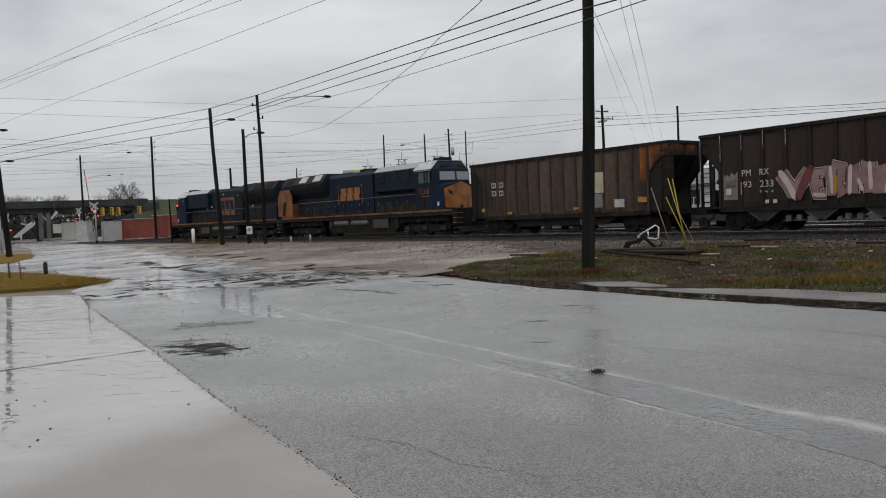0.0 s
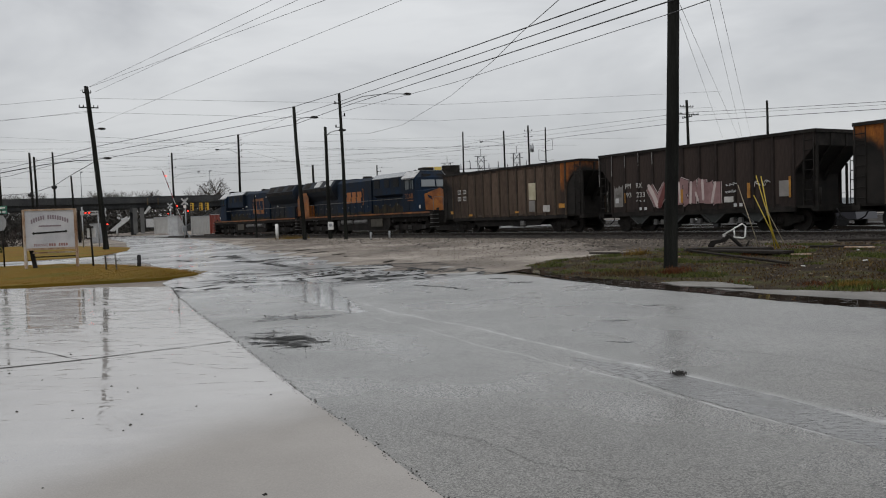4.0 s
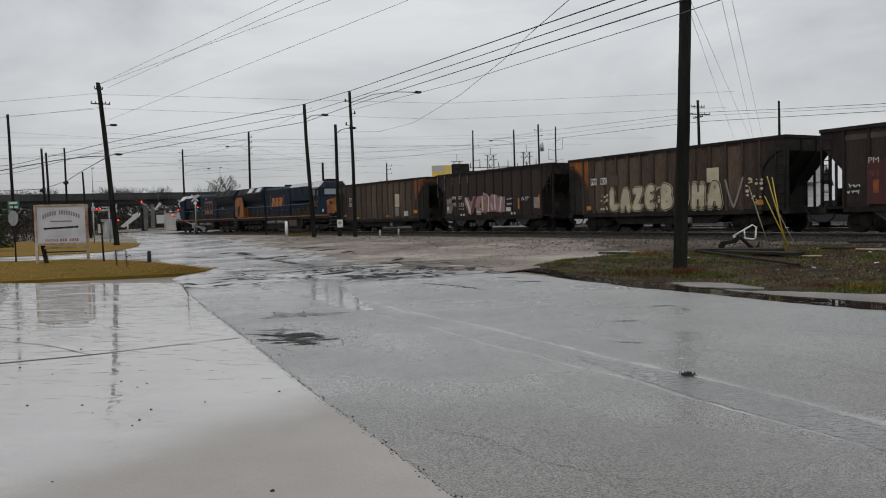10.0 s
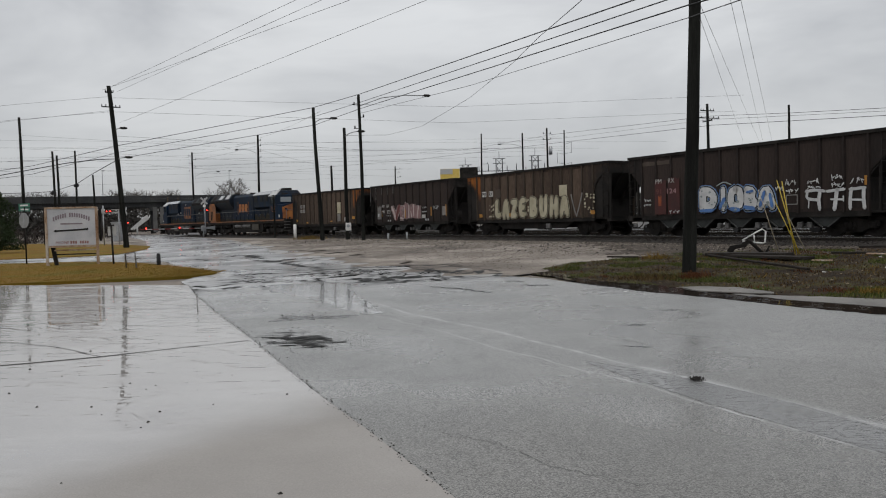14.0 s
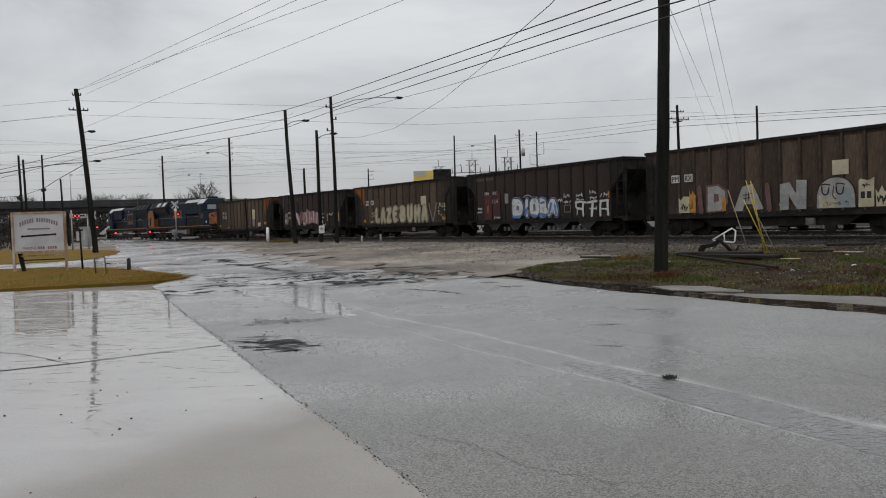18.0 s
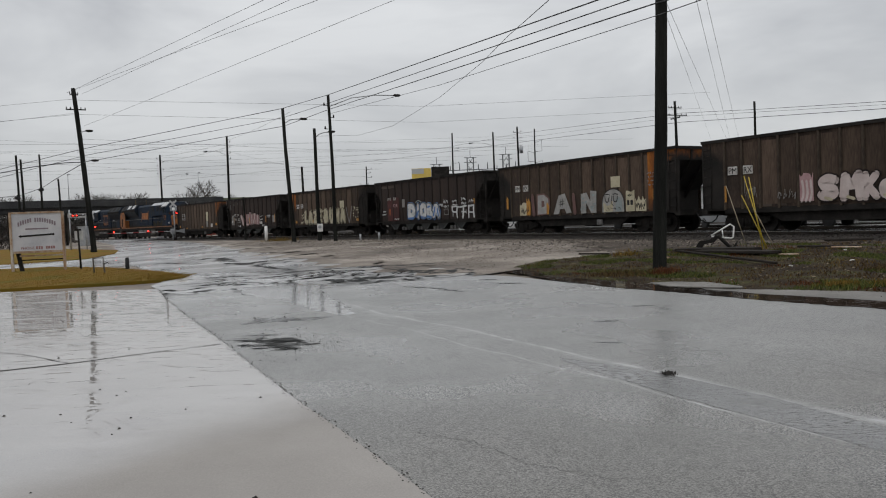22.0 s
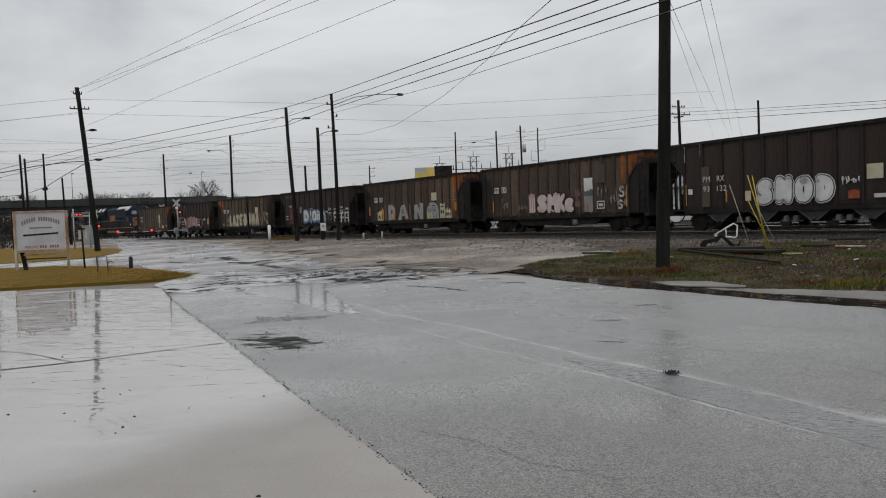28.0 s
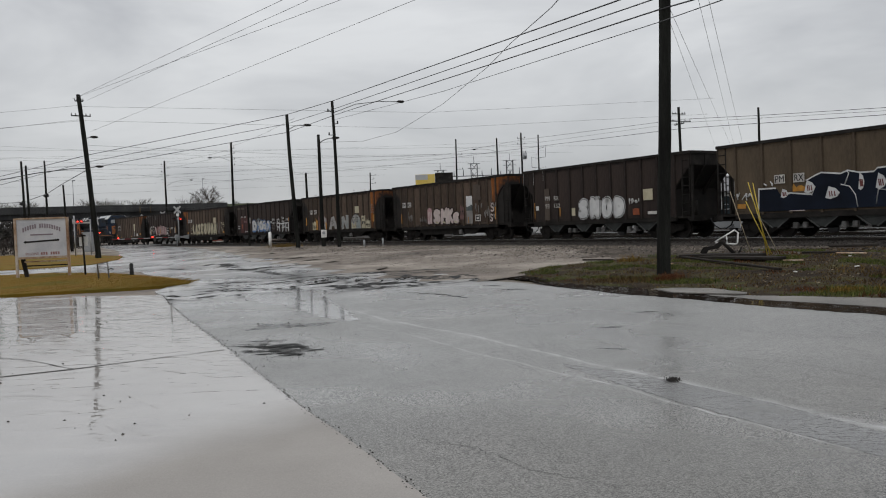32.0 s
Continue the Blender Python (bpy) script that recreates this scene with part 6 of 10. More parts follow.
tuft(-13.1, 32.2, 0.14, 140, 0.14, M_WBLADES, 38, "green weeds at a low post")

# ---- poles and wires ----
POLES = [(-27.12, 61.68, 12.85, -0.89, -0.25, 0.22, ((12.35, 0.3, 30), (11.2, 0.7, 30))), (-11.2, 60.29, 10.2, -0.41, 0, 0.17, ()), (-9.28, 60.93, 8.65, -0.1, 0, 0.16, ()),
         (-12.62, 73.79, 6.7, 0, 0, 0.14, ()), (-53.3, 93.2, 15.3, -0.3, 0, 0.2, ()), (-51.55, 96.92, 11.4, -0.1, 0, 0.17, ()), (-51.2, 97.3, 10.9, -0.1, 0, 0.17, ()),
         (-53.75, 107.0, 12.3, -0.15, 0, 0.16, ()), (-51.8, 108.0, 8.95, -0.15, 0, 0.16, ()), (8.9, 119.7, 13.5, -0.2, 0, 0.16, ()),
         (23.47, 76.48, 11.1, -0.1, 0, 0.17, ((10.45, 0.75, 20), (9.75, 1.35, 20), (9.45, 0.7, 110))), (28.35, 69.5, 9.85, -0.1, 0, 0.13, ()), (-18.9, 76.5, 4.2, 0, 0, 0.1, ())]
PIN_POLES = [(-7.54, 57.08, 10.55, -0.1, 0.14, ((9.8, -0.35), (8.9, 0.3), (8.1, -0.35)), ()), (-28.58, 107.78, 13.7, 0, 0.19, ((12.9, 0.4), (12.2, 0.4), (11.4, 0.4), (10.6, 0.4)), ()),
             (-49.41, 140.9, 14.6, 0, 0.2, ((13.9, -0.6), (13.3, 0.6), (12.6, -0.6), (11.9, 0.6), (11.2, -0.6)), ()), (2.5, 119.98, 13.6, 0, 0.15, ((11.2, 0.9), (9.0, 0.9), (7.2, 0.9)), ()),
             (11.4, 109.44, 13.0, 0, 0.16, ((12.2, -0.5), (12.2, 0.5), (11.4, -0.5), (11.4, 0.5)), ()), (13.75, 109.2, 12.6, 0, 0.12, (), ((9.4, 0.95), (8.0, -1.0), (6.6, 0.95))),
             (-11.6, 129.5, 9.7, 0, 0.14, ((9.2, 0.8), (8.6, 0.6), (7.9, 0.8)), ())]
for x, y, h, lx, r, pins, loops in PIN_POLES:
    utility_pole(x, y, h, (lx, 0), r, "weathered dark wooden utility pole with standoff pins" if pins else "thin dark pole with square steel brackets", pins=pins, loops=loops)
for x, y, h, lx, ly, r, arms in POLES:
    utility_pole(x, y, h, (lx, ly), r, "weathered dark wooden utility pole with crossarms" if arms else "bare weathered dark wooden utility pole", arms=arms)


def transformer(x, y, z):
    t = thing("transformer", "grey can transformer on a pole", "transformer", pose(x, y, z))
    part("tank", tube(bmesh.new(), (0, 0, -0.45), (0, 0, 0.45), 0.26, 0.26, 12), M_GALV, t)
    for a in (-0.12, 0.12):
        part("bushing", tube(bmesh.new(), (a, 0, 0.45), (a, 0, 0.72), 0.05, 0.03, 6), M_STEEL_DARK, t)


transformer(11.85, 109.4, 10.9)


def fixture_box(x, y, z, w, h, label):
    b = thing("meter_box", label, "meter box", pose(x, y, z))
    part("case", box(bmesh.new(), -w / 2, w / 2, -0.1, 0.1, 0, h, 0.02), M_WHITE, b)
    part("dial", tube(bmesh.new(), (0, -0.1, h * 0.6), (0, -0.14, h * 0.6), w * 0.3, w * 0.3, 10), M_GALV, b)


fixture_box(-9.2, 60.7, 1.05, 0.42, 0.6, "white box with a dark dial on a wooden pole")
fixture_box(-12.55, 73.6, 1.5, 0.45, 0.9, "pale grey box on a wooden pole")


def cobra_lamp(x, y, z, dx, dy, rise, label="grey cobra-head street lamp on a pole arm"):
    """Lamp head at the end of an arm that starts at a pole (x, y, z)."""
    l = thing("street_lamp", label, "street lamp", pose(x, y, z), "street lamps")
    bm = bmesh.new()
    line(bm, [(0, 0, 0), (dx * 0.35, dy * 0.35, rise * 0.75), (dx * 0.7, dy * 0.7, rise), (dx, dy, rise)], 0.035, 6)
    part("arm", bm, M_GALV, l)
    a = math.degrees(math.atan2(dy, dx))
    bm = bmesh.new()
    prism(bm, [(-0.1, -0.05), (0.65, -0.1), (0.75, -0.02), (0.6, 0.1), (0.1, 0.12)], -0.16, 0.16)
    h = part("head", bm, M_STEEL_DARK, l, "dark lamp head", at=Matrix.Translation((dx, dy, rise)) @ pose(0, 0, 0, 0, 0, a) @ Matrix.Diagonal((0.75, 0.75, 0.7, 1)))
    part("lens", box(bmesh.new(), 0.15, 0.6, -0.12, 0.12, -0.14, -0.085, 0.02), M_GLASS, h)


cobra_lamp(-7.62, 57.08, 10.1, 4.6, 1.4, 0.85)
cobra_lamp(-11.55, 60.29, 9.4, 1.2, 0.2, 0.35)
cobra_lamp(-9.37, 60.93, 8.3, 1.2, -0.6, 0.35)
cobra_lamp(-27.8, 61.5, 9.3, 0.7, -0.2, 0.25)
cobra_lamp(-27.7, 61.5, 7.0, 0.9, -0.2, 0.25)
cobra_lamp(-49.4, 140.9, 10.6, 4.2, 0.6, 1.0)
cobra_lamp(-28.8, 107.8, 11.6, -2.6, 0.4, 0.6)
cobra_lamp(8.55, 119.7, 12.6, -3.0, 0.4, 0.5)


def wire(pts, r=0.014, sag=0.0, label="black cable strung between wooden poles"):
    out = []
    for a, b in zip(pts[:-1], pts[1:]):
        d = math.dist(a, b)
        n = 10 if sag else 1
        for i in range(n):
            f = i / n
            out.append((a[0] + (b[0] - a[0]) * f, a[1] + (b[1] - a[1]) * f, a[2] + (b[2] - a[2]) * f - sag * d * 4 * f * (1 - f)))
    out.append(pts[-1])
    bm = bmesh.new()
    line(bm, out, r, 5)
    tagged(link("overhead_cable", bm, M_WIRE), label, "cable", "overhead cables")


wire([(18.0, -6.0, 5.2), (5.61, 19.72, 7.36), (-7.58, 57.1, 10.97), (-11.62, 60.19, 10.55), (-27.52, 61.64, 8.23), (-36.61, 65.46, 7.14), (-60, 76, 6.0)], 0.022)
wire([(18.0, -6.0, 5.0), (5.6, 19.72, 7.08), (-7.61, 57.1, 10.36), (-11.56, 60.2, 9.86), (-27.47, 61.66, 7.7), (-36.64, 65.44, 6.44), (-60, 76, 5.4)], 0.018)
wire([(18.0, -6.0, 4.8), (5.6, 19.72, 6.78), (-7.59, 57.1, 9.91), (-11.55, 60.2, 9.21), (-27.38, 61.7, 7.22)], 0.02)
wire([(8.5, 1.5, 4.4), (4.93, 14.17, 5.38), (5.59, 19.72, 6.47), (0.31, 38.0, 8.09), (-7.56, 57.1, 9.59)], 0.011)
wire([(2.7, 6.0, 5.1), (2.35, 15.83, 5.89), (2.12, 21.9, 6.62), (1.77, 27.94, 7.13), (0.28, 38.0, 7.5), (-2.6, 47.93, 7.41), (-5.35, 54.74, 7.7), (-9.3, 60.6, 8.4)], 0.009, 0.0, "thin sagging service wire")
for a, b in (((-27.96, 61.44, 12.79), (-6.63, 31.31, 10.52)), ((-27.43, 61.68, 12.5), (-5.66, 31.5, 10.53)), ((-28.41, 61.23, 12.56), (-4.56, 31.67, 10.54)), ((-27.43, 61.67, 10.0), (-1.53, 31.96, 10.5))):
    wire([a, b, tuple(2 * q - p for p, q in zip(a, b))], 0.009, 0.0, "thin power line high overhead")
for a, b in (((7.34, 24.94, 8.03), (31.39, 89.66, 9.67)), ((7.41, 24.92, 8.22), (32.99, 89.09, 9.55)), ((8.3, 24.64, 8.1), (33.32, 88.96, 9.52)), ((8.58, 24.54, 8.07), (34.21, 88.62, 9.45))):
    wire([tuple(p - 0.25 * (q - p) for p, q in zip(a, b)), a, b], 0.007, 0.0, "thin power line high overhead")
wire([(60, -5, 4.0), (33.2, 49.98, 8.14), (28.45, 69.4, 10.26), (23.74, 76.4, 11.05), (11.69, 109.38, 13.16), (0.74, 150.0, 15.15), (-39.17, 196.1, 17.6), (-120, 260, 21)], 0.018)
wire([(60, -5, 3.6), (33.19, 49.98, 7.71), (28.43, 69.4, 9.57), (23.82, 76.37, 10.17), (13.83, 109.13, 12.12), (-8.93, 159.75, 14.34), (-80, 230, 16)], 0.022)
wire([(33.2, 49.98, 7.92), (23.73, 76.4, 10.72), (13.84, 109.13, 12.66), (2.2, 120, 13.2)], 0.012)
wire([(-60, 48, 5.2), (-36.15, 59.94, 6.0), (-31.18, 60.43, 6.84), (-28.63, 60.58, 7.09), (-27.75, 61.53, 7.17)], 0.035, 0.0, "thick black overhead cable")
wire([(-27.66, 61.53, 7.05), (-36.5, 75.6, 7.0), (-44.9, 89.35, 6.95), (-47.2, 88.6, 6.1), (-49.6, 87.5, 5.95), (-70, 78, 5.6)], 0.03, 0.0, "thick black overhead cable")
for x, y, z in ((-44.9, 89.2, 6.75), (-47.2, 88.4, 5.9)):
    c = thing("splice_case", "round black splice case hanging on a cable", "splice case", pose(x, y, z, 0, 0, -30), "splice cases on the cable")
    part("shell", tube(bmesh.new(), (-0.24, 0, 0), (0.24, 0, 0), 0.2, 0.2, 12), M_BLACK, c)
    part("clamp", box(bmesh.new(), -0.06, 0.06, -0.06, 0.06, 0.15, 0.32), M_STEEL_DARK, c)
for y0, z0, y1, z1, x0, x1 in ((100, 14.6, 118, 12.6, -90, 30), (100, 13.6, 118, 11.9, -90, 20), (100, 11.2, 112, 11.2, -90, 14), (100, 10.2, 110, 10.4, -90, 12), (140, 13.2, 145, 12.4, -120, -10), (140, 12.2, 145, 11.4, -120, -10), (140, 10.6, 145, 10.0, -120, -20), (150, 18.5, 150, 17.0, -130, 20), (150, 16.5, 150, 15.2, -130, 20)):
    wire([(x0, y0, z0), ((x0 + x1) / 2, (y0 + y1) / 2, (z0 + z1) / 2 - 0.4), (x1, y1, z1)], 0.010, 0.0, "thin distant power line")
wire([(-28.66, 107.8, 13.6), (-11.0, 60.3, 10.3)], 0.01, 0.004, "thin distant power line")
wire([(-49.34, 140.9, 14.9), (-28.66, 107.8, 13.2)], 0.014, 0.006, "thin distant power line")
wire([(-49.34, 140.9, 13.9), (-28.66, 107.8, 12.6)], 0.014, 0.006, "thin distant power line")
wire([(-28.66, 107.8, 12.2), (-12.6, 73.8, 6.9)], 0.01, 0.003, "thin distant power line")


for a, b, sag in (((-27.9, 61.5, 12.1), (-62, 58, 10.6), 0.5), ((-27.9, 61.5, 11.0), (-62, 60, 9.3), 0.6), ((-27.8, 61.5, 10.9), (-60, 52, 8.7), 0.6), ((-27.6, 61.5, 7.4), (-52, 46, 5.6), 0.2),
                  ((-27.9, 61.5, 12.0), (26, 74, 12.6), 0.9), ((-27.9, 61.5, 10.9), (26, 76, 11.4), 1.0), ((-27.9, 61.5, 9.0), (10, 100, 10.6), 0.8), ((-52, 97, 10.8), (-11.7, 129.5, 9.2), 0.6), ((-53.7, 93.2, 13.2), (2.2, 120, 12.2), 0.9), ((-53.7, 93.2, 11.6), (2.2, 120, 10.6), 0.9)):
    wire([a, tuple(0.5 * (p + q) - (sag if i == 2 else 0) for i, (p, q) in enumerate(zip(a, b))), b], 0.009, 0.0, "thin cable strung between wooden poles")


# ---- roadside things ----
M_SIGN = material("faded_sign_face", [(0.3416, 0.3477, 0.3782), (0.4392, 0.4453, 0.4697), (0.5124, 0.5124, 0.5246)], scale=1.2, rough=0.5, bump=0.05)
M_SIGNWOOD = material("rust_stained_wood", [(0.15, 0.065, 0.028), (0.32, 0.22, 0.14), (0.46, 0.42, 0.37)], scale=2.5, rough=0.7, stretch=(1, 1, 0.3))
M_FADEDINK = plain("faded_purple_ink", (0.20, 0.16, 0.18), 0.7)
M_FADEDRED = plain("faded_red_ink", (0.26, 0.13, 0.12), 0.7)
M_GREEN = plain("sign_green", (0.02, 0.14, 0.09), 0.5)


def board_sign():
    a = math.degrees(math.atan2(34.29 - 33.79, -16.39 + 18.45))
    s = thing("board_sign", "weathered grey board sign with faded lettering on wooden posts", "sign", pose(-17.40, 34.02, 0.08, 0, 0, a))
    w, z0, z1 = 1.035, 0.86, 2.48
    part("panel", box(bmesh.new(), -w, w, -0.03, 0.03, z0, z1, 0.006), M_SIGN, s)
    for x in (-w, w):
        part("frame_post", box(bmesh.new(), x - 0.05, x + 0.05, -0.07, 0.05, -0.2, z1 + 0.06), M_SIGNWOOD, s, "rust-stained wooden frame post")
    part("frame_rail", box(bmesh.new(), -w + 0.05, w - 0.05, -0.065, 0.045, z1, z1 + 0.07), M_SIGNWOOD, s)
    part("frame_rail", box(bmesh.new(), -w + 0.05, w - 0.05, -0.065, 0.045, z0 - 0.09, z0), M_SIGNWOOD, s)
    part("brace_rail", box(bmesh.new(), -w + 0.28, w - 0.05, 0.02, 0.06, 0.62, 0.68), M_SIGNWOOD, s)
    part("brace_rail", box(bmesh.new(), -w + 0.3, w - 0.05, 0.10, 0.14, 0.44, 0.49), M_STEEL_DARK, s, "dark lower rail")
    for x, lo in ((-w - 0.09, 0.92), (w + 0.12, 1.02)):
        part("back_post", box(bmesh.new(), x - 0.05, x + 0.05, 0.08, 0.2, lo, z1 - 0.02), M_STEEL_DARK, s, "dark post of the older frame behind")
        for z in (lo + 0.15, z1 - 0.5):
            part("back_bracket", box(bmesh.new(), min(x, 0.96 * x), max(x, 0.96 * x), 0.03, 0.08, z, z + 0.05), M_STEEL_DARK, s)
    part("back_rail", box(bmesh.new(), -0.62, 0.9, 0.08, 0.16, z1 + 0.10, z1 + 0.17), M_STEEL_DARK, s)
    bm = bmesh.new()
    prism(bm, [(-0.93, 0.85), (-0.77, 0.85), (-0.60, -0.2), (-0.76, -0.2)], 0.1, 0.22)
    part("back_prop", bm, M_STEEL_DARK, s, "dark leaning prop")
    for x in (-0.75, 0.1):
        part("hinge", box(bmesh.new(), x - 0.07, x + 0.07, -0.03, 0.13, z1 + 0.07, z1 + 0.12), M_STEEL_DARK, s)
    # arched heading of unreadable letters, as bars
    for k in range(16):
        x = -0.72 + 1.44 * k / 15
        if k == 6:
            continue
        zc = 2.20 - 0.18 * (x / 0.72) ** 2
        part("heading_bar", box(bmesh.new(), x - 0.033, x + 0.033, -0.037, -0.031, zc - 0.09, zc + 0.09), M_FADEDINK, s, "faded ink bar")
    part("tagline", box(bmesh.new(), -0.45, 0.45, -0.036, -0.031, 1.78, 1.84), M_FADEDINK, s, "faint line of small lettering")
    bm = bmesh.new()
    prism(bm, [(-0.74, 1.50), (-0.66, 1.435), (-0.64, 1.462), (0.62, 1.518), (0.64, 1.49), (0.70, 1.555), (0.64, 1.62), (0.62, 1.592), (-0.64, 1.538), (-0.66, 1.565)], -0.039, -0.031)
    part("arrow", bm, M_BLACK, s, "black double-ended arrow bar")
    lettering("phone_word", "PHONE", 0.165, M_FADEDRED, s, pose(-0.68, -0.036, 0.93, 0, 0, 180), "faded red word")
    for k in range(6, 14):
        x = -0.62 + 1.26 * k / 13
        if k in (9,):
            continue
        part("lower_bar", box(bmesh.new(), x - 0.035, x + 0.035, -0.037, -0.031, 0.93, 1.05), M_FADEDRED, s, "faded red bar")


board_sign()


M_SIGNBACK = material("dull_sign_back", [(0.20, 0.205, 0.21), (0.32, 0.325, 0.33)], scale=3, rough=0.5, metal=0.3)


def stop_sign_back():
    s = thing("street_sign", "grey back of an octagonal sign under green street-name plates", "street sign", pose(-20.88, 36.44, 0.06))
    part("post", tube(bmesh.new(), (0, 0, -0.2), (0, 0, 2.7), 0.035, 0.035, 8), M_STEEL_DARK, s)
    bm = bmesh.new()
    prism(bm, [(0.38 * math.cos(radians(22.5 + 45 * k)), 0.38 * math.sin(radians(22.5 + 45 * k))) for k in range(8)], -0.05, -0.04)
    part("octagon", bm, M_SIGNBACK, s, "grey metal back of the sign", at=pose(0, 0, 2.06, 0, 0, -26))
    part("clamp_bar", box(bmesh.new(), -0.03, 0.03, -0.06, -0.05, -0.36, 0.36), M_GALV, s, at=pose(0, 0, 2.06, 0, 0, -26))
    for z, a in ((2.58, 87), (2.77, -27)):
        pl = part("name_plate", box(bmesh.new(), -0.42, 0.42, -0.008, 0.008, -0.09, 0.09), M_GREEN, s, "green street-name plate", at=pose(0, 0, z, 0, 0, a))
        for y in (-0.011, 0.009):
            part("name_bar", box(bmesh.new(), -0.3, 0.3, y, y + 0.002, -0.035, 0.035), M_WHITE, pl)


stop_sign_back()


M_DULLPLATE = material("dull_white_plate", [(0.36, 0.36, 0.355), (0.52, 0.52, 0.51)], scale=4, rough=0.6)


def short_things():
    p = thing("marker_post", "thin dark steel post with a small pale plate", "post", pose(-15.67, 34.2, 0.06))
    part("post", tube(bmesh.new(), (0, 0, -0.2), (-0.06, 0, 1.72), 0.045, 0.04, 8), M_STEEL_DARK, p)
    part("cap", box(bmesh.new(), -0.16, 0.06, -0.05, 0.05, 1.68, 1.75), M_STEEL_DARK, p)
    part("plate", box(bmesh.new(), -0.24, 0.14, 0.05, 0.065, 1.26, 1.66), M_DULLPLATE, p, "small pale plate")
    h = thing("steel_hoop", "bent grey steel hoop set in the grass", "hoop", pose(-13.24, 30.4, 0.06, 0, 0, -20))
    bm = bmesh.new()
    line(bm, [(-0.24, 0, -0.1), (-0.28, 0, 0.56), (0.22, 0, 0.62), (0.27, 0, -0.1)], 0.03, 8)
    part("tube", bm, M_LATCH, h)
    bm = bmesh.new()
    line(bm, [(0.24, 0, 0.34), (0.42, 0, 0.40), (0.5, 0, 0.34)], 0.015, 6)
    part("hook", bm, M_STEEL_DARK, h)
    b = thing("bollard", "short black timber bollard in the grass", "bollard", pose(-12.9, 32.3, 0.05))
    bm = bmesh.new()
    tube(bm, (0, 0, -0.2), (0, 0, 0.46), 0.085, 0.08, 10)
    tube(bm, (0, 0, 0.46), (0, 0, 0.5), 0.08, 0.04, 10)
    part("post", bm, M_BLACK, b)
    w = thing("marker_post", "white plastic marker post beside the track", "post", pose(-14.56, 65.99, lift(-14.56, 66)))
    part("post", tube(bmesh.new(), (0, 0, -0.2), (0, 0, 1.22), 0.13, 0.13, 12), M_WHITE, w)
    part("cap", tube(bmesh.new(), (0, 0, 1.22), (0, 0, 1.28), 0.13, 0.07, 12), M_WHITE, w)
    for x, y, hh in ((-5.6, 55.6, 0.45), (-4.3, 56.0, 0.5)):
        v = thing("valve_post", "short grey valve post by the track", "post", pose(x, y, lift(x, y)))
        part("pipe", tube(bmesh.new(), (0, 0, -0.1), (0, 0, hh), 0.07, 0.07, 8), M_GALV, v)
        part("handle", box(bmesh.new(), -0.12, 0.12, -0.03, 0.03, hh, hh + 0.06), M_STEEL_DARK, v)


short_things()


# ---- rail yard debris ----
def strewn():
    rnd = random.Random(77)
    spots = []
    for _ in range(2600):
        q = 3.2 + 9 * rnd.random() ** 2.2
        x, y, _ = along(rnd.uniform(2, 60), -q)
        if x > np.interp(y, [11.2, 14.5, 20.3, 23.0, 28.0, 37.6, 55.0, 76.0], [7.6, 5.6, 2.6, 0.8, -1.8, -5.8, -12.8, -22.0]):
            spots.append((x, y, lift(x, y) - 0.015))
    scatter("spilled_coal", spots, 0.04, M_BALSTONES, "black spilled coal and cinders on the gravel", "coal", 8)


strewn()


def leaf_litter():
    """Dead leaves, twigs and small trash among the weeds."""
    rnd = random.Random(91)
    spots = []
    while len(spots) < 2600:
        q = on_weeds(rnd, -1.0, 1)
        if q:
            spots.append((q[0], q[1], q[2] + 0.005))
    scatter("leaf_litter", spots, 0.032, M_LITTER, "dead leaves and bits of bark among the weeds", "leaf litter", 9, 0.35)


M_LITTER = island_material("dead_leaves", [(0.012, 0.009, 0.006), (0.07, 0.045, 0.025), (0.26, 0.21, 0.15)], 0.85)
leaf_litter()


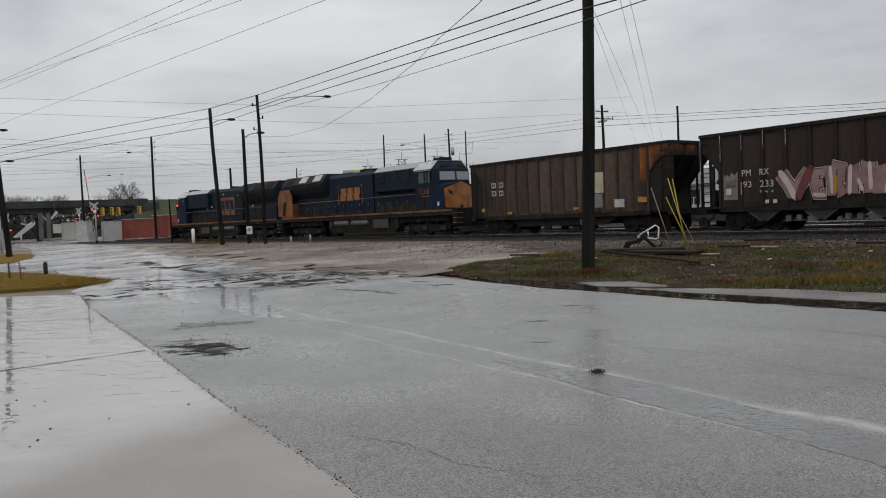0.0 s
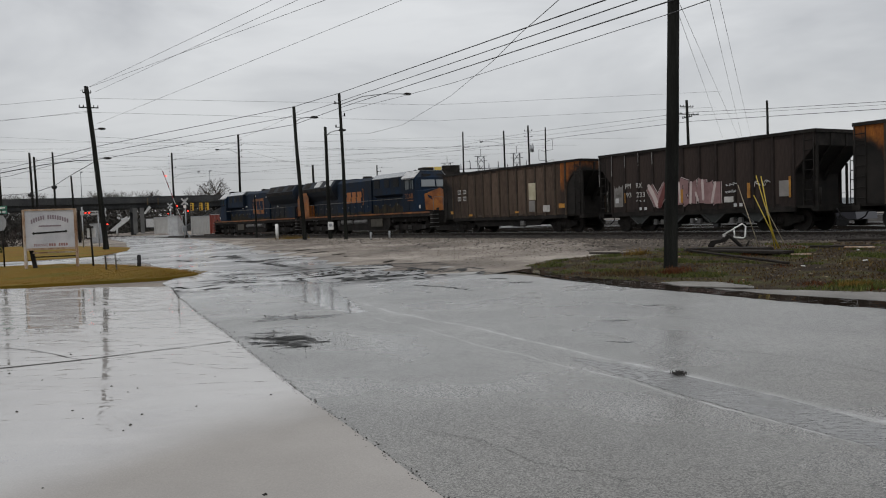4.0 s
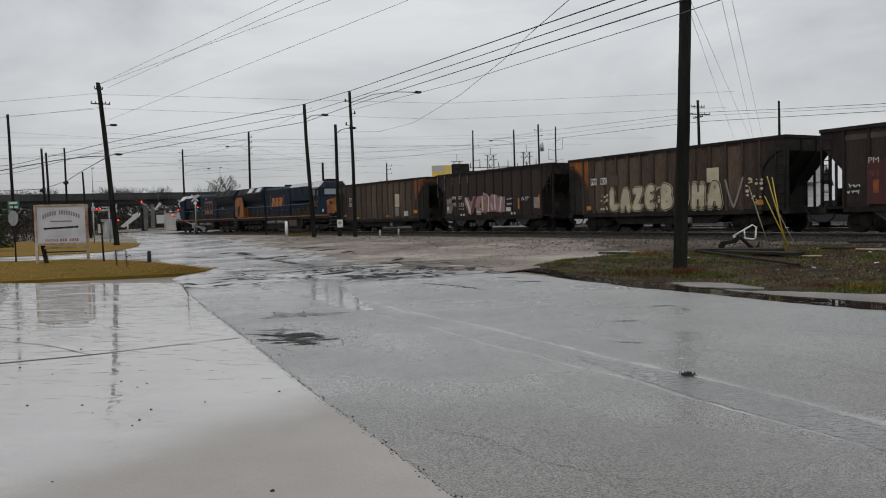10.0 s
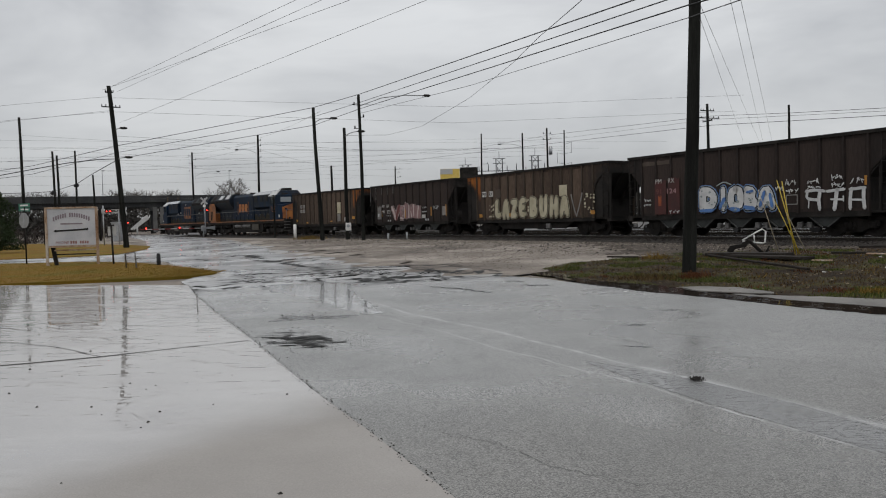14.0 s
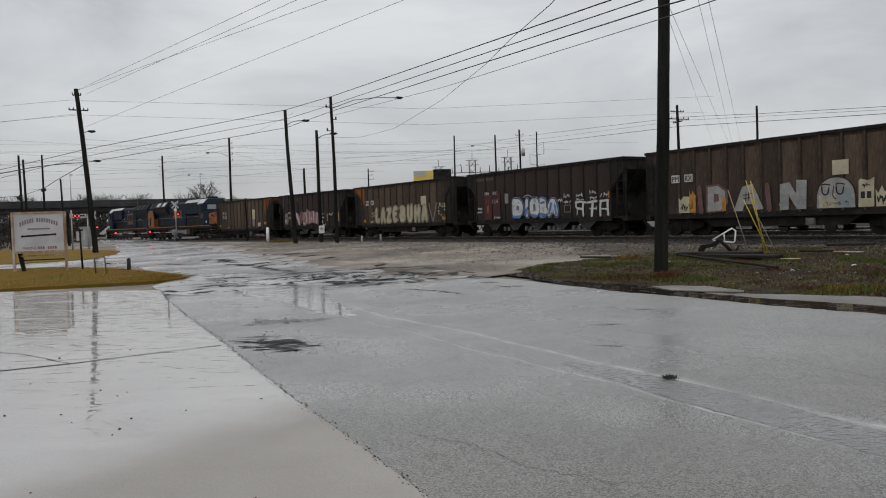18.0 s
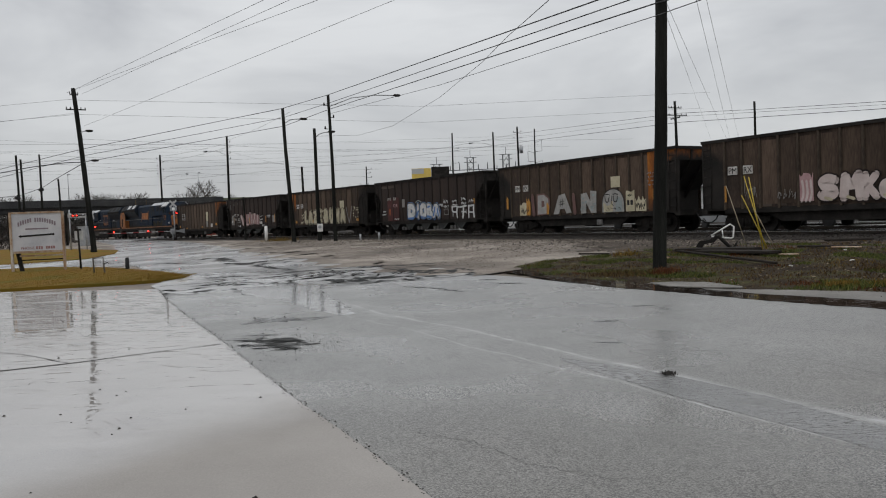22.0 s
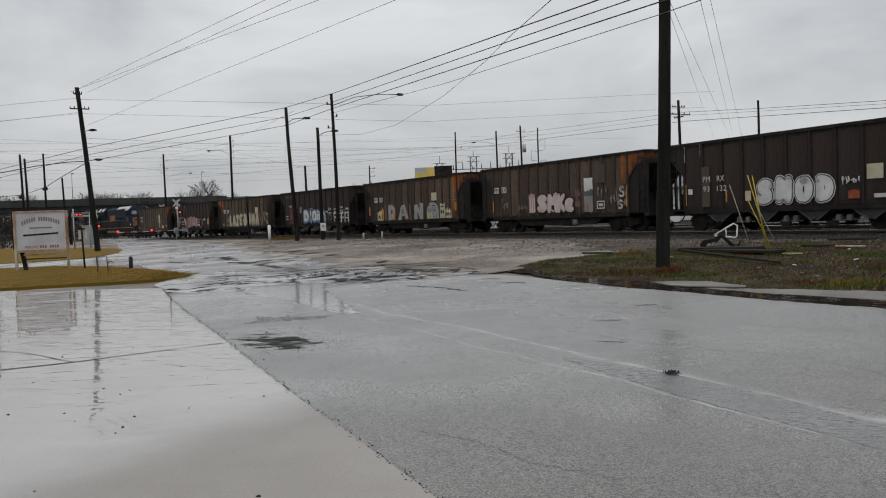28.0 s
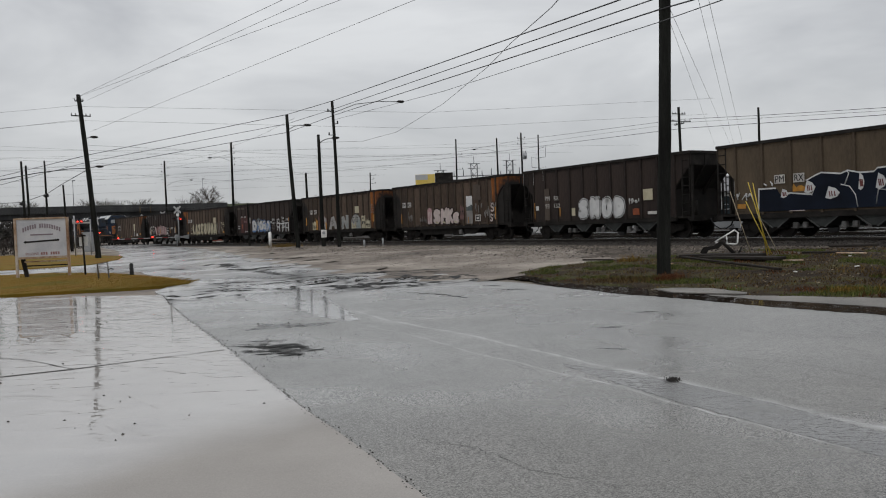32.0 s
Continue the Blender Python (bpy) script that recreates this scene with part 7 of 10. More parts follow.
def debris():
    def stake(a, b, r, mat, label):
        s = thing("stake", label, "stake", pose(b[0], b[1], b[2]), "leaning stakes in the weeds")
        part("rod", tube(bmesh.new(), (0, 0, -0.1), (a[0] - b[0], a[1] - b[1], a[2] - b[2]), r, r * 0.8, 6), mat, s)
    m_y = plain("yellow_marker_plastic", (0.46, 0.34, 0.03), 0.6)
    m_p = material("bleached_stick", [(0.22, 0.18, 0.12), (0.36, 0.31, 0.22)], scale=8, rough=0.8)
    stake((9.47, 24.21, 2.59), (10.03, 23.99, 0.34), 0.018, m_y, "leaning yellow plastic marker stake")
    stake((9.60, 24.16, 2.56), (9.96, 24.05, 0.34), 0.020, m_y, "leaning yellow plastic marker stake")
    stake((9.40, 24.25, 2.0), (10.08, 23.93, 0.34), 0.016, m_y, "leaning yellow plastic marker stake")
    stake((8.98, 24.40, 2.32), (9.55, 24.18, 0.34), 0.016, m_p, "thin leaning pale stick")
    stake((9.70, 24.1, 1.6), (10.28, 23.88, 0.34), 0.014, m_p, "thin leaning pale stick")
    t = thing("switch_stand", "rusty switch stand with a white triangular handle", "switch stand", pose(8.6, 24.3, 0.36, 0, 0, -20))
    bm = bmesh.new()
    line(bm, [(-0.15, 0, 0.42), (0.42, 0, 0.76), (0.52, 0, 0.68), (0.50, 0, 0.36), (0.44, 0, 0.32), (-0.15, 0, 0.40)], 0.028, 6)
    line(bm, [(0.18, 0, 0.60), (0.20, 0, 0.37)], 0.022, 6)
    part("handle", bm, M_WHITE, t, "white triangular steel handle")
    bm = bmesh.new()
    prism(bm, [(-0.45, 0.0), (-0.35, 0.16), (-0.05, 0.22), (0.1, 0.40), (0.0, 0.44), (-0.2, 0.30), (-0.5, 0.26), (-0.6, 0.1)], -0.12, 0.12)
    part("body", bm, M_STEEL_DARK, t)
    bm = bmesh.new()
    tube(bm, (0.05, 0, 0.42), (0.42, 0, 0.02), 0.06, 0.05, 8)
    tube(bm, (0.5, 0.1, 0.0), (0.62, 0.1, 0.24), 0.04, 0.03, 6)
    part("lever", bm, M_STEEL_DARK, t)
    part("base", box(bmesh.new(), -0.6, 0.7, -0.3, 0.3, -0.02, 0.06), M_TIE, t)

    def plank(x, y, a, l, w, h, label, mat=M_TIE):
        p = thing("old_timber", label, "timber", pose(x, y, lift(x, y) + 0.02, 0, random.uniform(-1.5, 1.5), a), "discarded timbers")
        part("beam", box(bmesh.new(), -l / 2, l / 2, -w / 2, w / 2, 0, h, 0.015), mat, p)
    plank(7.62, 21.5, -86.2, 6.6, 0.08, 0.06, "long rusty rail length lying in weeds", M_RUSTRAIL)
    plank(8.35, 23.6, -52, 2.6, 0.55, 0.10, "black old tie lying in weeds")
    plank(8.5, 22.4, -66, 2.8, 0.5, 0.08, "black old tie lying in weeds")
    plank(11.2, 22.6, -40, 1.6, 0.14, 0.06, "broken dark timber in the weeds")
    plank(11.4, 21.9, -50, 0.8, 0.12, 0.05, "pale split board in the weeds", M_SIGNWOOD)
    plank(9.2, 20.6, -45, 0.5, 0.12, 0.04, "pale split board in the weeds", M_SIGNWOOD)
    plank(6.3, 22.2, -30, 0.4, 0.08, 0.04, "pale split board in the weeds", M_SIGNWOOD)
    plank(5.0, 25.4, -20, 1.0, 0.12, 0.05, "broken dark timber on the gravel")
    plank(14.2, 20.6, -50, 1.4, 0.14, 0.06, "broken dark timber in the weeds")
    plank(13.4, 25.6, -50, 1.5, 0.16, 0.07, "broken dark timber on the gravel")
    for k, (x, y) in enumerate(((6.15, 21.7), (7.9, 17.6), (10.9, 21.0), (12.2, 18.2), (9.5, 18.0))):
        c = thing("litter", "small scrap of white litter", "litter", pose(x, y, lift(x, y) + 0.03, 0, 12, 40 * k), "scraps of litter")
        part("scrap", box(bmesh.new(), -0.05, 0.05, -0.03, 0.03, 0, 0.025, 0.008), M_WHITE, c)


debris()


# ---- level crossing ----
M_DULLWHITE = material("dull_white_paint", [(0.28, 0.28, 0.28), (0.42, 0.42, 0.415)], scale=1.5, rough=0.7, bump=0)
def crossbuck(parent, z, size=0.62):
    for a in (40, -40):
        part("crossbuck_board", box(bmesh.new(), -size, size, -0.015, 0.015, -0.1, 0.1), M_DULLWHITE, parent, "white crossbuck board", at=pose(0, -0.10 - 0.012 * (a > 0), z, 0, 0, 0) @ pose(0, 0, 0, 0, a, 0))


def flashers(parent, z, lit=(True, True), half=0.45):
    part("lamp_bar", box(bmesh.new(), -half, half, -0.04, 0.04, z - 0.03, z + 0.03), M_GALV, parent)
    for s, on in zip((-1, 1), lit):
        d = part("lamp_disc", tube(bmesh.new(), (s * half, -0.08, z), (s * half, -0.11, z), 0.26, 0.26, 16), M_BLACK, parent, "black lamp backing disc")
        part("lens", tube(bmesh.new(), (s * half, -0.11, z), (s * half, -0.16, z), 0.12, 0.11, 12), M_RED if on else M_LENS_OFF, d, "glowing red lens" if on else "dark red lens")
        part("hood", prism(bmesh.new(), [(-0.13, -0.02), (-0.1, 0.13), (0.1, 0.13), (0.13, -0.02), (0.11, -0.02), (0.08, 0.11), (-0.08, 0.11), (-0.11, -0.02)], -0.38, -0.11), M_BLACK, d, at=pose(s * half, 0, z))


def signal_mast(x, y, h, turn, lit, label, buck=True, low=None, size=0.62):
    z = lift(x, y)
    s = thing("crossing_signal", label, "crossing signal", pose(x, y, z, 0, 0, turn), "level crossing signals")
    part("mast", tube(bmesh.new(), (0, 0, -0.2), (0, 0, h), 0.075, 0.07, 10), M_GALV, s)
    part("base", tube(bmesh.new(), (0, 0, 0), (0, 0, 0.35), 0.2, 0.14, 10), M_STEEL_DARK, s)
    if buck:
        crossbuck(s, h - 0.35, size)
    flashers(s, low or h - 1.5, lit)
    part("track_sign", box(bmesh.new(), -0.2, 0.2, -0.09, -0.075, h - 1.12, h - 0.82), M_WHITE, s)
    part("bell", tube(bmesh.new(), (0, 0, h), (0, 0, h + 0.12), 0.12, 0.04, 10), M_STEEL_DARK, s)
    return s


signal_mast(-31.9, 94.77, 4.75, -18, (False, True), "silver crossing signal with white crossbuck and red lamp lit", low=3.3)
signal_mast(-43.6, 122.6, 5.1, -18, (True, False), "grey crossing signal beyond the track, red lamp lit", size=0.6)
signal_mast(-27.95, 63.2, 3.35, 95, (True, True), "grey crossing signal with a small crossbuck beside a wooden pole", low=2.1, size=0.45)
can = thing("crossing_signal", "low white bar with two red lamps on thin posts", "crossing signal", pose(-34.0, 72.4, lift(-34.0, 72.4), 0, 0, 24), "level crossing signals")
part("mast", tube(bmesh.new(), (0, 0, -0.2), (0, 0, 3.75), 0.06, 0.06, 8), M_GALV, can)
part("mast", tube(bmesh.new(), (1.35, 0, -0.2), (1.35, 0, 3.35), 0.05, 0.05, 8), M_GALV, can)
part("lamp_bar", box(bmesh.new(), -0.1, 1.4, -0.06, 0.0, 3.0, 3.16), M_DULLWHITE, can, "white bar")
part("lamp_bar", box(bmesh.new(), 0.7, 1.4, -0.06, 0.0, 3.3, 3.38), M_DULLWHITE, can, "white bar")
part("backing_disc", tube(bmesh.new(), (-0.08, -0.1, 3.2), (-0.08, -0.07, 3.2), 0.2, 0.2, 14), M_DULLWHITE, can, "white round plate")
for x in (0.3, 0.62):
    disc = part("lamp_disc", tube(bmesh.new(), (x, -0.1, 3.2), (x, -0.07, 3.2), 0.15, 0.15, 14), M_BLACK, can, "black lamp backing disc")
    part("lens", tube(bmesh.new(), (x, -0.15, 3.2), (x, -0.1, 3.2), 0.068, 0.068, 12), M_RED, disc, "glowing red lens")


def gate():
    g = thing("crossing_gate", "red and white crossing gate with grey mechanism", "crossing gate", pose(-32.3, 95.3, lift(-32.3, 95.3), 0, 0, 28))
    part("mast", tube(bmesh.new(), (0, 0, -0.2), (0, 0, 1.3), 0.09, 0.09, 10), M_GALV, g)
    part("mechanism", box(bmesh.new(), -0.25, 0.25, -0.3, 0.3, 0.75, 1.4, 0.04), M_GALV, g, "grey gate mechanism case")
    arm = new("gate_arm")
    arm.parent = g
    arm["label"] = "red and white striped arm with red lamps"
    m_red = plain("gate_red", (0.16, 0.015, 0.015), 0.6)
    for k in range(10):
        x = -0.4 - 0.7 * k
        part("red_stripe" if k % 2 else "white_stripe", box(bmesh.new(), x - 0.7, x, -0.36, -0.32, -0.045, 0.045), m_red if k % 2 else M_DULLWHITE, arm)
    bm = bmesh.new()
    prism(bm, [(-0.4, -0.1), (0.6, -0.12), (1.3, -0.28), (1.3, 0.28), (0.6, 0.12), (-0.4, 0.1)], -0.42, -0.34)
    part("counterweight", bm, M_GALV, arm, "grey counterweight")
    for x in (-2.9, -6.7):
        part("arm_lamp", tube(bmesh.new(), (x, -0.37, 0.12), (x, -0.44, 0.12), 0.09, 0.09, 10), M_RED, arm, "small glowing red lamp")
    return arm


GATE = gate()


def cases():
    c = thing("signal_case", "pale grey signal equipment case", "equipment case", pose(-39.4, 87.3, lift(-39.4, 87.3), 0, 0, -20))
    part("body", box(bmesh.new(), -0.55, 0.55, -0.4, 0.4, 0.0, 2.1, 0.03), M_GALV, c)
    part("door", box(bmesh.new(), -0.48, 0.48, -0.43, -0.4, 0.15, 1.95), M_GALV, c)
    part("roof", box(bmesh.new(), -0.62, 0.62, -0.47, 0.47, 2.1, 2.18), M_GALV, c)
    d = thing("signal_case", "pale grey signal equipment case", "equipment case", pose(-41.5, 118.5, lift(-41.5, 118.5), 0, 0, -20))
    part("body", box(bmesh.new(), -0.9, 0.9, -0.6, 0.6, 0.0, 3.0, 0.03), M_DULLWHITE, d)
    part("roof", box(bmesh.new(), -1.0, 1.0, -0.7, 0.7, 3.0, 3.1), M_DULLWHITE, d)
    part("door", box(bmesh.new(), -0.5, 0.5, -0.63, -0.6, 0.2, 2.4), M_DULLWHITE, d)


cases()
sheet("crossing_surface", [(along(s, -4.2)[:2], along(s, 4.2)[:2]) for s in range(112, 134, 2)], M_ASPHALT, 0.19, "wet asphalt level crossing between the rails", "crossing", 0.25, 6)


# ---- traffic lights on a span wire ----
def traffic_light(x, y, z, lit=False):
    t = thing("traffic_light", "yellow traffic light hanging from a span wire" if not lit else "traffic light hanging from a wire, red lit", "traffic light", pose(x, y, z, 0, 0, -18), "traffic lights")
    part("housing", box(bmesh.new(), -0.2, 0.2, -0.15, 0.15, -1.05, 0, 0.03), M_BLACK if lit else M_TLYEL, t)
    for k in range(3):
        part("lens", tube(bmesh.new(), (0, -0.15, -0.2 - 0.33 * k), (0, -0.2, -0.2 - 0.33 * k), 0.12, 0.12, 10), M_RED if lit and k == 0 else M_BLACK, t)
    part("hanger", tube(bmesh.new(), (0, 0, 0), (0, 0, 0.5), 0.03, 0.03, 6), M_STEEL_DARK, t)


M_TLYEL = plain("signal_yellow", (0.62, 0.36, 0.03), 0.5)
wire([(-46, 105.5, 5.8), (-31.9, 110.0, 5.42), (-24, 106.0, 5.42), (-18, 103.0, 5.8)], 0.02, 0.0, "span wire with traffic lights")
traffic_light(-34.6, 109.3, 5.0)
traffic_light(-33.9, 109.8, 5.0)
traffic_light(-30.8, 108.5, 5.0)
traffic_light(-25.3, 106.7, 5.0, True)
traffic_light(-35.6, 108.6, 5.0)


# ---- overpass, containers, hill ----
M_BRIDGE = material("stained_concrete", [(0.0192, 0.0204, 0.0216), (0.036, 0.0372, 0.0384), (0.0624, 0.0624, 0.0612)], scale=0.3, fine=6, rough=0.85, stretch=(1, 1, 0.4), spec=0.3)
M_ABUT = material("pale_concrete", [(0.06, 0.06, 0.059), (0.125, 0.125, 0.121)], scale=0.4, fine=6, rough=0.85)
M_HILL = material("green_bank", [(0.022, 0.028, 0.012), (0.038, 0.046, 0.019), (0.058, 0.056, 0.028)], scale=0.15, fine=3, rough=0.95, bump=0.6)


def overpass():
    ax, ay, bx, by = -230.0, 98.0, -47.0, 170.0
    d = math.hypot(bx - ax, by - ay)
    o = thing("overpass", "long dark concrete highway overpass on columns", "overpass", pose(ax, ay, 0, 0, 0, math.degrees(math.atan2(by - ay, bx - ax))))
    part("deck", box(bmesh.new(), 0, d, -5.5, 5.5, 6.9, 7.4), M_BRIDGE, o)
    for y in (-5.5, 5.2):
        part("parapet", box(bmesh.new(), 0, d, y, y + 0.3, 7.4, 8.25), M_BRIDGE, o, "concrete parapet")
    for y in (-4.6, -1.5, 1.5, 4.6):
        part("girder", box(bmesh.new(), 0, d, y - 0.3, y + 0.3, 5.9, 6.9), M_BRIDGE, o)
    x = 6.0
    while x < d - 6:
        part("pier_cap", box(bmesh.new(), x - 0.6, x + 0.6, -5.2, 5.2, 5.1, 5.9), M_BRIDGE, o)
        for y in (-3.8, 0, 3.8):
            part("column", tube(bmesh.new(), (x, y, 0), (x, y, 5.1), 0.5, 0.5, 12), M_BRIDGE, o)
        x += 15.5
    part("abutment", prism(bmesh.new(), [(d - 12, 0.8), (d + 2, 0.8), (d + 2, 7.4), (d - 2.5, 7.4), (d - 2.5, 5.9)], -6, 6), M_BRIDGE, o)
    for x0, x1, top in ((d - 20.1, d - 19.3, 5.9), (d - 18.75, d - 18.0, 5.9)):
        part("column", box(bmesh.new(), x0, x1, -7.0, -6.2, 0.8, top), M_ABUT, o, "pale concrete column")
    part("brace", prism(bmesh.new(), [(d - 41, 1.6), (d - 40, 1.2), (d - 33, 5.0), (d - 34, 5.2)], -6.8, -6.4), M_ABUT, o, "pale slanting concrete beam")
    part("stair", prism(bmesh.new(), [(d - 24.6, 1.5), (d - 23.8, 1.3), (d - 20.9, 3.5), (d - 21.2, 4.4)], -6.9, -6.3), M_DULLPLATE, o, "pale slanting stair side")
    part("stair", prism(bmesh.new(), [(d - 18.0, 4.9), (d - 17.8, 4.6), (d - 16.6, 5.9), (d - 17.0, 6.3)], -6.9, -6.3), M_DULLPLATE, o, "pale slanting stair side")
    # panel stands in for the bright view through an open frame
    part("panel", box(bmesh.new(), d - 17.75, d - 16.2, -6.9, -6.8, 1.9, 3.75), M_DULLPLATE, o, "pale panel painted as the bright opening of a frame")
    for x0, x1, z0, z1 in ((-17.9, -17.7, 1.3, 3.9), (-16.25, -16.05, 1.3, 3.9), (-17.7, -16.25, 3.7, 3.9), (-17.7, -16.25, 1.75, 1.95)):
        part("panel_frame", box(bmesh.new(), d + x0, d + x1, -6.95, -6.88, z0, z1), M_BLACK, o)
    part("bollard", tube(bmesh.new(), (d - 23.15, -7.2, 0.6), (d - 23.15, -7.2, 2.0), 0.18, 0.16, 8), M_DULLPLATE, o, "white bollard under the deck")
    for x in (d - 17.2, d - 15.2):
        part("stub", box(bmesh.new(), x - 0.12, x + 0.12, -5.75, -5.55, 6.5, 7.9), M_TAN, o, "short tan stub on the deck edge")
    for x in (d - 30, d - 4, d - 60, d - 95):
        l = part("lamp_column", tube(bmesh.new(), (x, 5.3, 7.4), (x, 5.3, 14.0), 0.09, 0.06, 8), M_GALV, o)
        part("lamp_head", box(bmesh.new(), x - 0.1, x + 0.5, 5.1, 5.5, 13.9, 14.1), M_GALV, l)


overpass()


def hill():
    bm = bmesh.new()
    n = 24
    rows = []
    for i in range(n + 1):
        f = i / n
        x, y = -49 + 95 * f, 171 + 20 * f
        top = 7.9 * (1 - max(0, f - 0.15) ** 1.2 * 1.05) + 0.2 * math.sin(i)
        rows.append([bm.verts.new(p) for p in ((x + 4, y - 15, 1.0), (x + 2, y - 9, max(1.1, top * 0.55)), (x, y - 4, max(1.2, top)), (x - 2, y + 6, max(1.2, top)), (x - 4, y + 22, 1.0))])
    for a, b in zip(rows[:-1], rows[1:]):
        for k in range(4):
            bm.faces.new([a[k], a[k + 1], b[k + 1], b[k]])
    tagged(link("embankment", bm, M_HILL), "green grassy highway embankment", "embankment", kind="structure")


hill()
M_CONTRED = material("faded_red_steel", [(0.10, 0.018, 0.012), (0.20, 0.04, 0.026), (0.26, 0.06, 0.04)], scale=0.6, fine=8, rough=0.65, stretch=(1, 1, 0.4))
M_CONTWHITE = material("dull_white_steel", [(0.34, 0.335, 0.32), (0.42, 0.415, 0.40)], scale=0.5, rough=0.6, bump=0)


def container(x, y, turn, l, h, mat, label):
    c = thing("shipping_container", label, "container", pose(x, y, lift(x, y), 0, 0, turn), "containers beyond the track")
    bm = bmesh.new()
    n = int(l / 0.28)
    prof = []
    for k in range(n):
        a = -l / 2 + l * k / n
        prof += [(a, -1.2), (a + 0.09, -1.14), (a + 0.17, -1.14), (a + 0.26, -1.2)]
    prof += [(l / 2, -1.2), (l / 2, 1.2), (-l / 2, 1.2)]
    prism(bm, prof, 0.15, h - 0.1, "z")
    part("shell", bm, mat, c)
    part("roof", box(bmesh.new(), -l / 2 - 0.02, l / 2 + 0.02, -1.24, 1.24, h - 0.1, h), M_GALV, c, "wet grey roof")
    for sx in (-l / 2, l / 2):
        for sy in (-1.2, 1.2):
            part("corner_post", box(bmesh.new(), sx - 0.08, sx + 0.08, sy - 0.08, sy + 0.08, 0, h), mat, c)


container(-33.0, 118.4, -28, 6.1, 3.0, M_CONTRED, "faded red corrugated shipping container")
container(-28.3, 116.0, -28, 6.1, 3.25, M_CONTRED, "faded red corrugated shipping container")
container(-22.8, 113.1, -28, 6.1, 3.35, M_CONTRED, "faded red corrugated shipping container")
container(-37.8, 121.6, -20, 3.6, 2.9, M_CONTWHITE, "dull white corrugated shipping container")
container(-53.2, 146.5, -20, 3.0, 3.2, M_CONTWHITE, "dull white corrugated container under the overpass")


def pickup():
    p = thing("pickup_truck", "white pickup truck driving beyond the level crossing", "pickup truck", pose(-60, 137, 1.1))
    m_w = plain("white_car_paint", (0.72, 0.72, 0.71), 0.3)
    bm = bmesh.new()
    prism(bm, [(-2.7, 0.45), (2.7, 0.45), (2.75, 0.85), (2.6, 1.02), (1.25, 1.1), (-2.7, 1.1)], -0.95, 0.95)
    part("body", bm, m_w, p)
    bm = bmesh.new()
    prism(bm, [(-0.75, 1.1), (1.3, 1.1), (0.6, 1.72), (-0.6, 1.76)], -0.82, 0.82)
    part("cab", bm, m_w, p)
    for y in (-0.835, 0.825):
        part("side_window", prism(bmesh.new(), [(-0.6, 1.16), (1.05, 1.16), (0.52, 1.66), (-0.5, 1.68)], y, y + 0.01), M_GLASS, p)
    part("windshield", prism(bmesh.new(), [(-0.72, 0), (0.72, 0), (0.62, 0.8), (-0.62, 0.8)], 0, 0.02, "x"), M_GLASS, p, at=Matrix.Translation((1.27, 0, 1.14)) @ pose(0, 0, 0, 0, -46, 0))
    for x in (-1.7, 1.75):
        for y in (-0.85, 0.85):
            w = part("wheel", tube(bmesh.new(), (0, -0.13, 0), (0, 0.13, 0), 0.37, 0.37, 16), M_BLACK, p, at=pose(x, y, 0.37))
            part("rim", tube(bmesh.new(), (0, -0.14, 0), (0, 0.14, 0), 0.2, 0.2, 10), M_GALV, w)
    for y in (-0.75, 0.75):
        part("headlight", box(bmesh.new(), 2.68, 2.77, y - 0.16, y + 0.16, 0.72, 0.92), M_GLASS, p)
    part("bumper", box(bmesh.new(), 2.68, 2.82, -0.9, 0.9, 0.42, 0.6), M_GALV, p)
    return p


PICKUP = pickup()


# ---- far side of the track ----
M_BILLYEL = material("faded_yellow_poster", [(0.55, 0.38, 0.06), (0.68, 0.52, 0.14)], scale=0.6, rough=0.6)
M_BILLGREY = material("grey_poster", [(0.34, 0.35, 0.36), (0.44, 0.45, 0.45)], scale=0.5, rough=0.6)
M_LATTICE = plain("dark_lattice_steel", (0.05, 0.052, 0.055), 0.6, 0.3)


def billboard():
    b = thing("billboard", "faded yellow and grey billboard beside a dark one", "billboard", pose(-1.2, 140.0, lift(-1.2, 140)))
    part("poster", box(bmesh.new(), -3.3, 0.15, -0.1, 0.1, 6.9, 9.75), M_BILLYEL, b, "faded yellow and grey poster")
    part("poster_band", box(bmesh.new(), -3.28, -1.1, -0.115, -0.1, 8.8, 9.7), M_BILLGREY, b)
    part("poster_text", box(bmesh.new(), -2.9, -1.0, -0.12, -0.1, 7.6, 7.85), M_STEEL_DARK, b)
    part("back_board", box(bmesh.new(), 0.2, 3.4, 0.2, 0.4, 7.0, 9.95), M_STEEL_DARK, b, "dark board behind")
    for x in (-2.4, -0.4, 1.2, 2.8):
        part("leg", box(bmesh.new(), x - 0.12, x + 0.12, 0.1, 0.34, -0.2, 7.0), M_STEEL_DARK, b)


billboard()


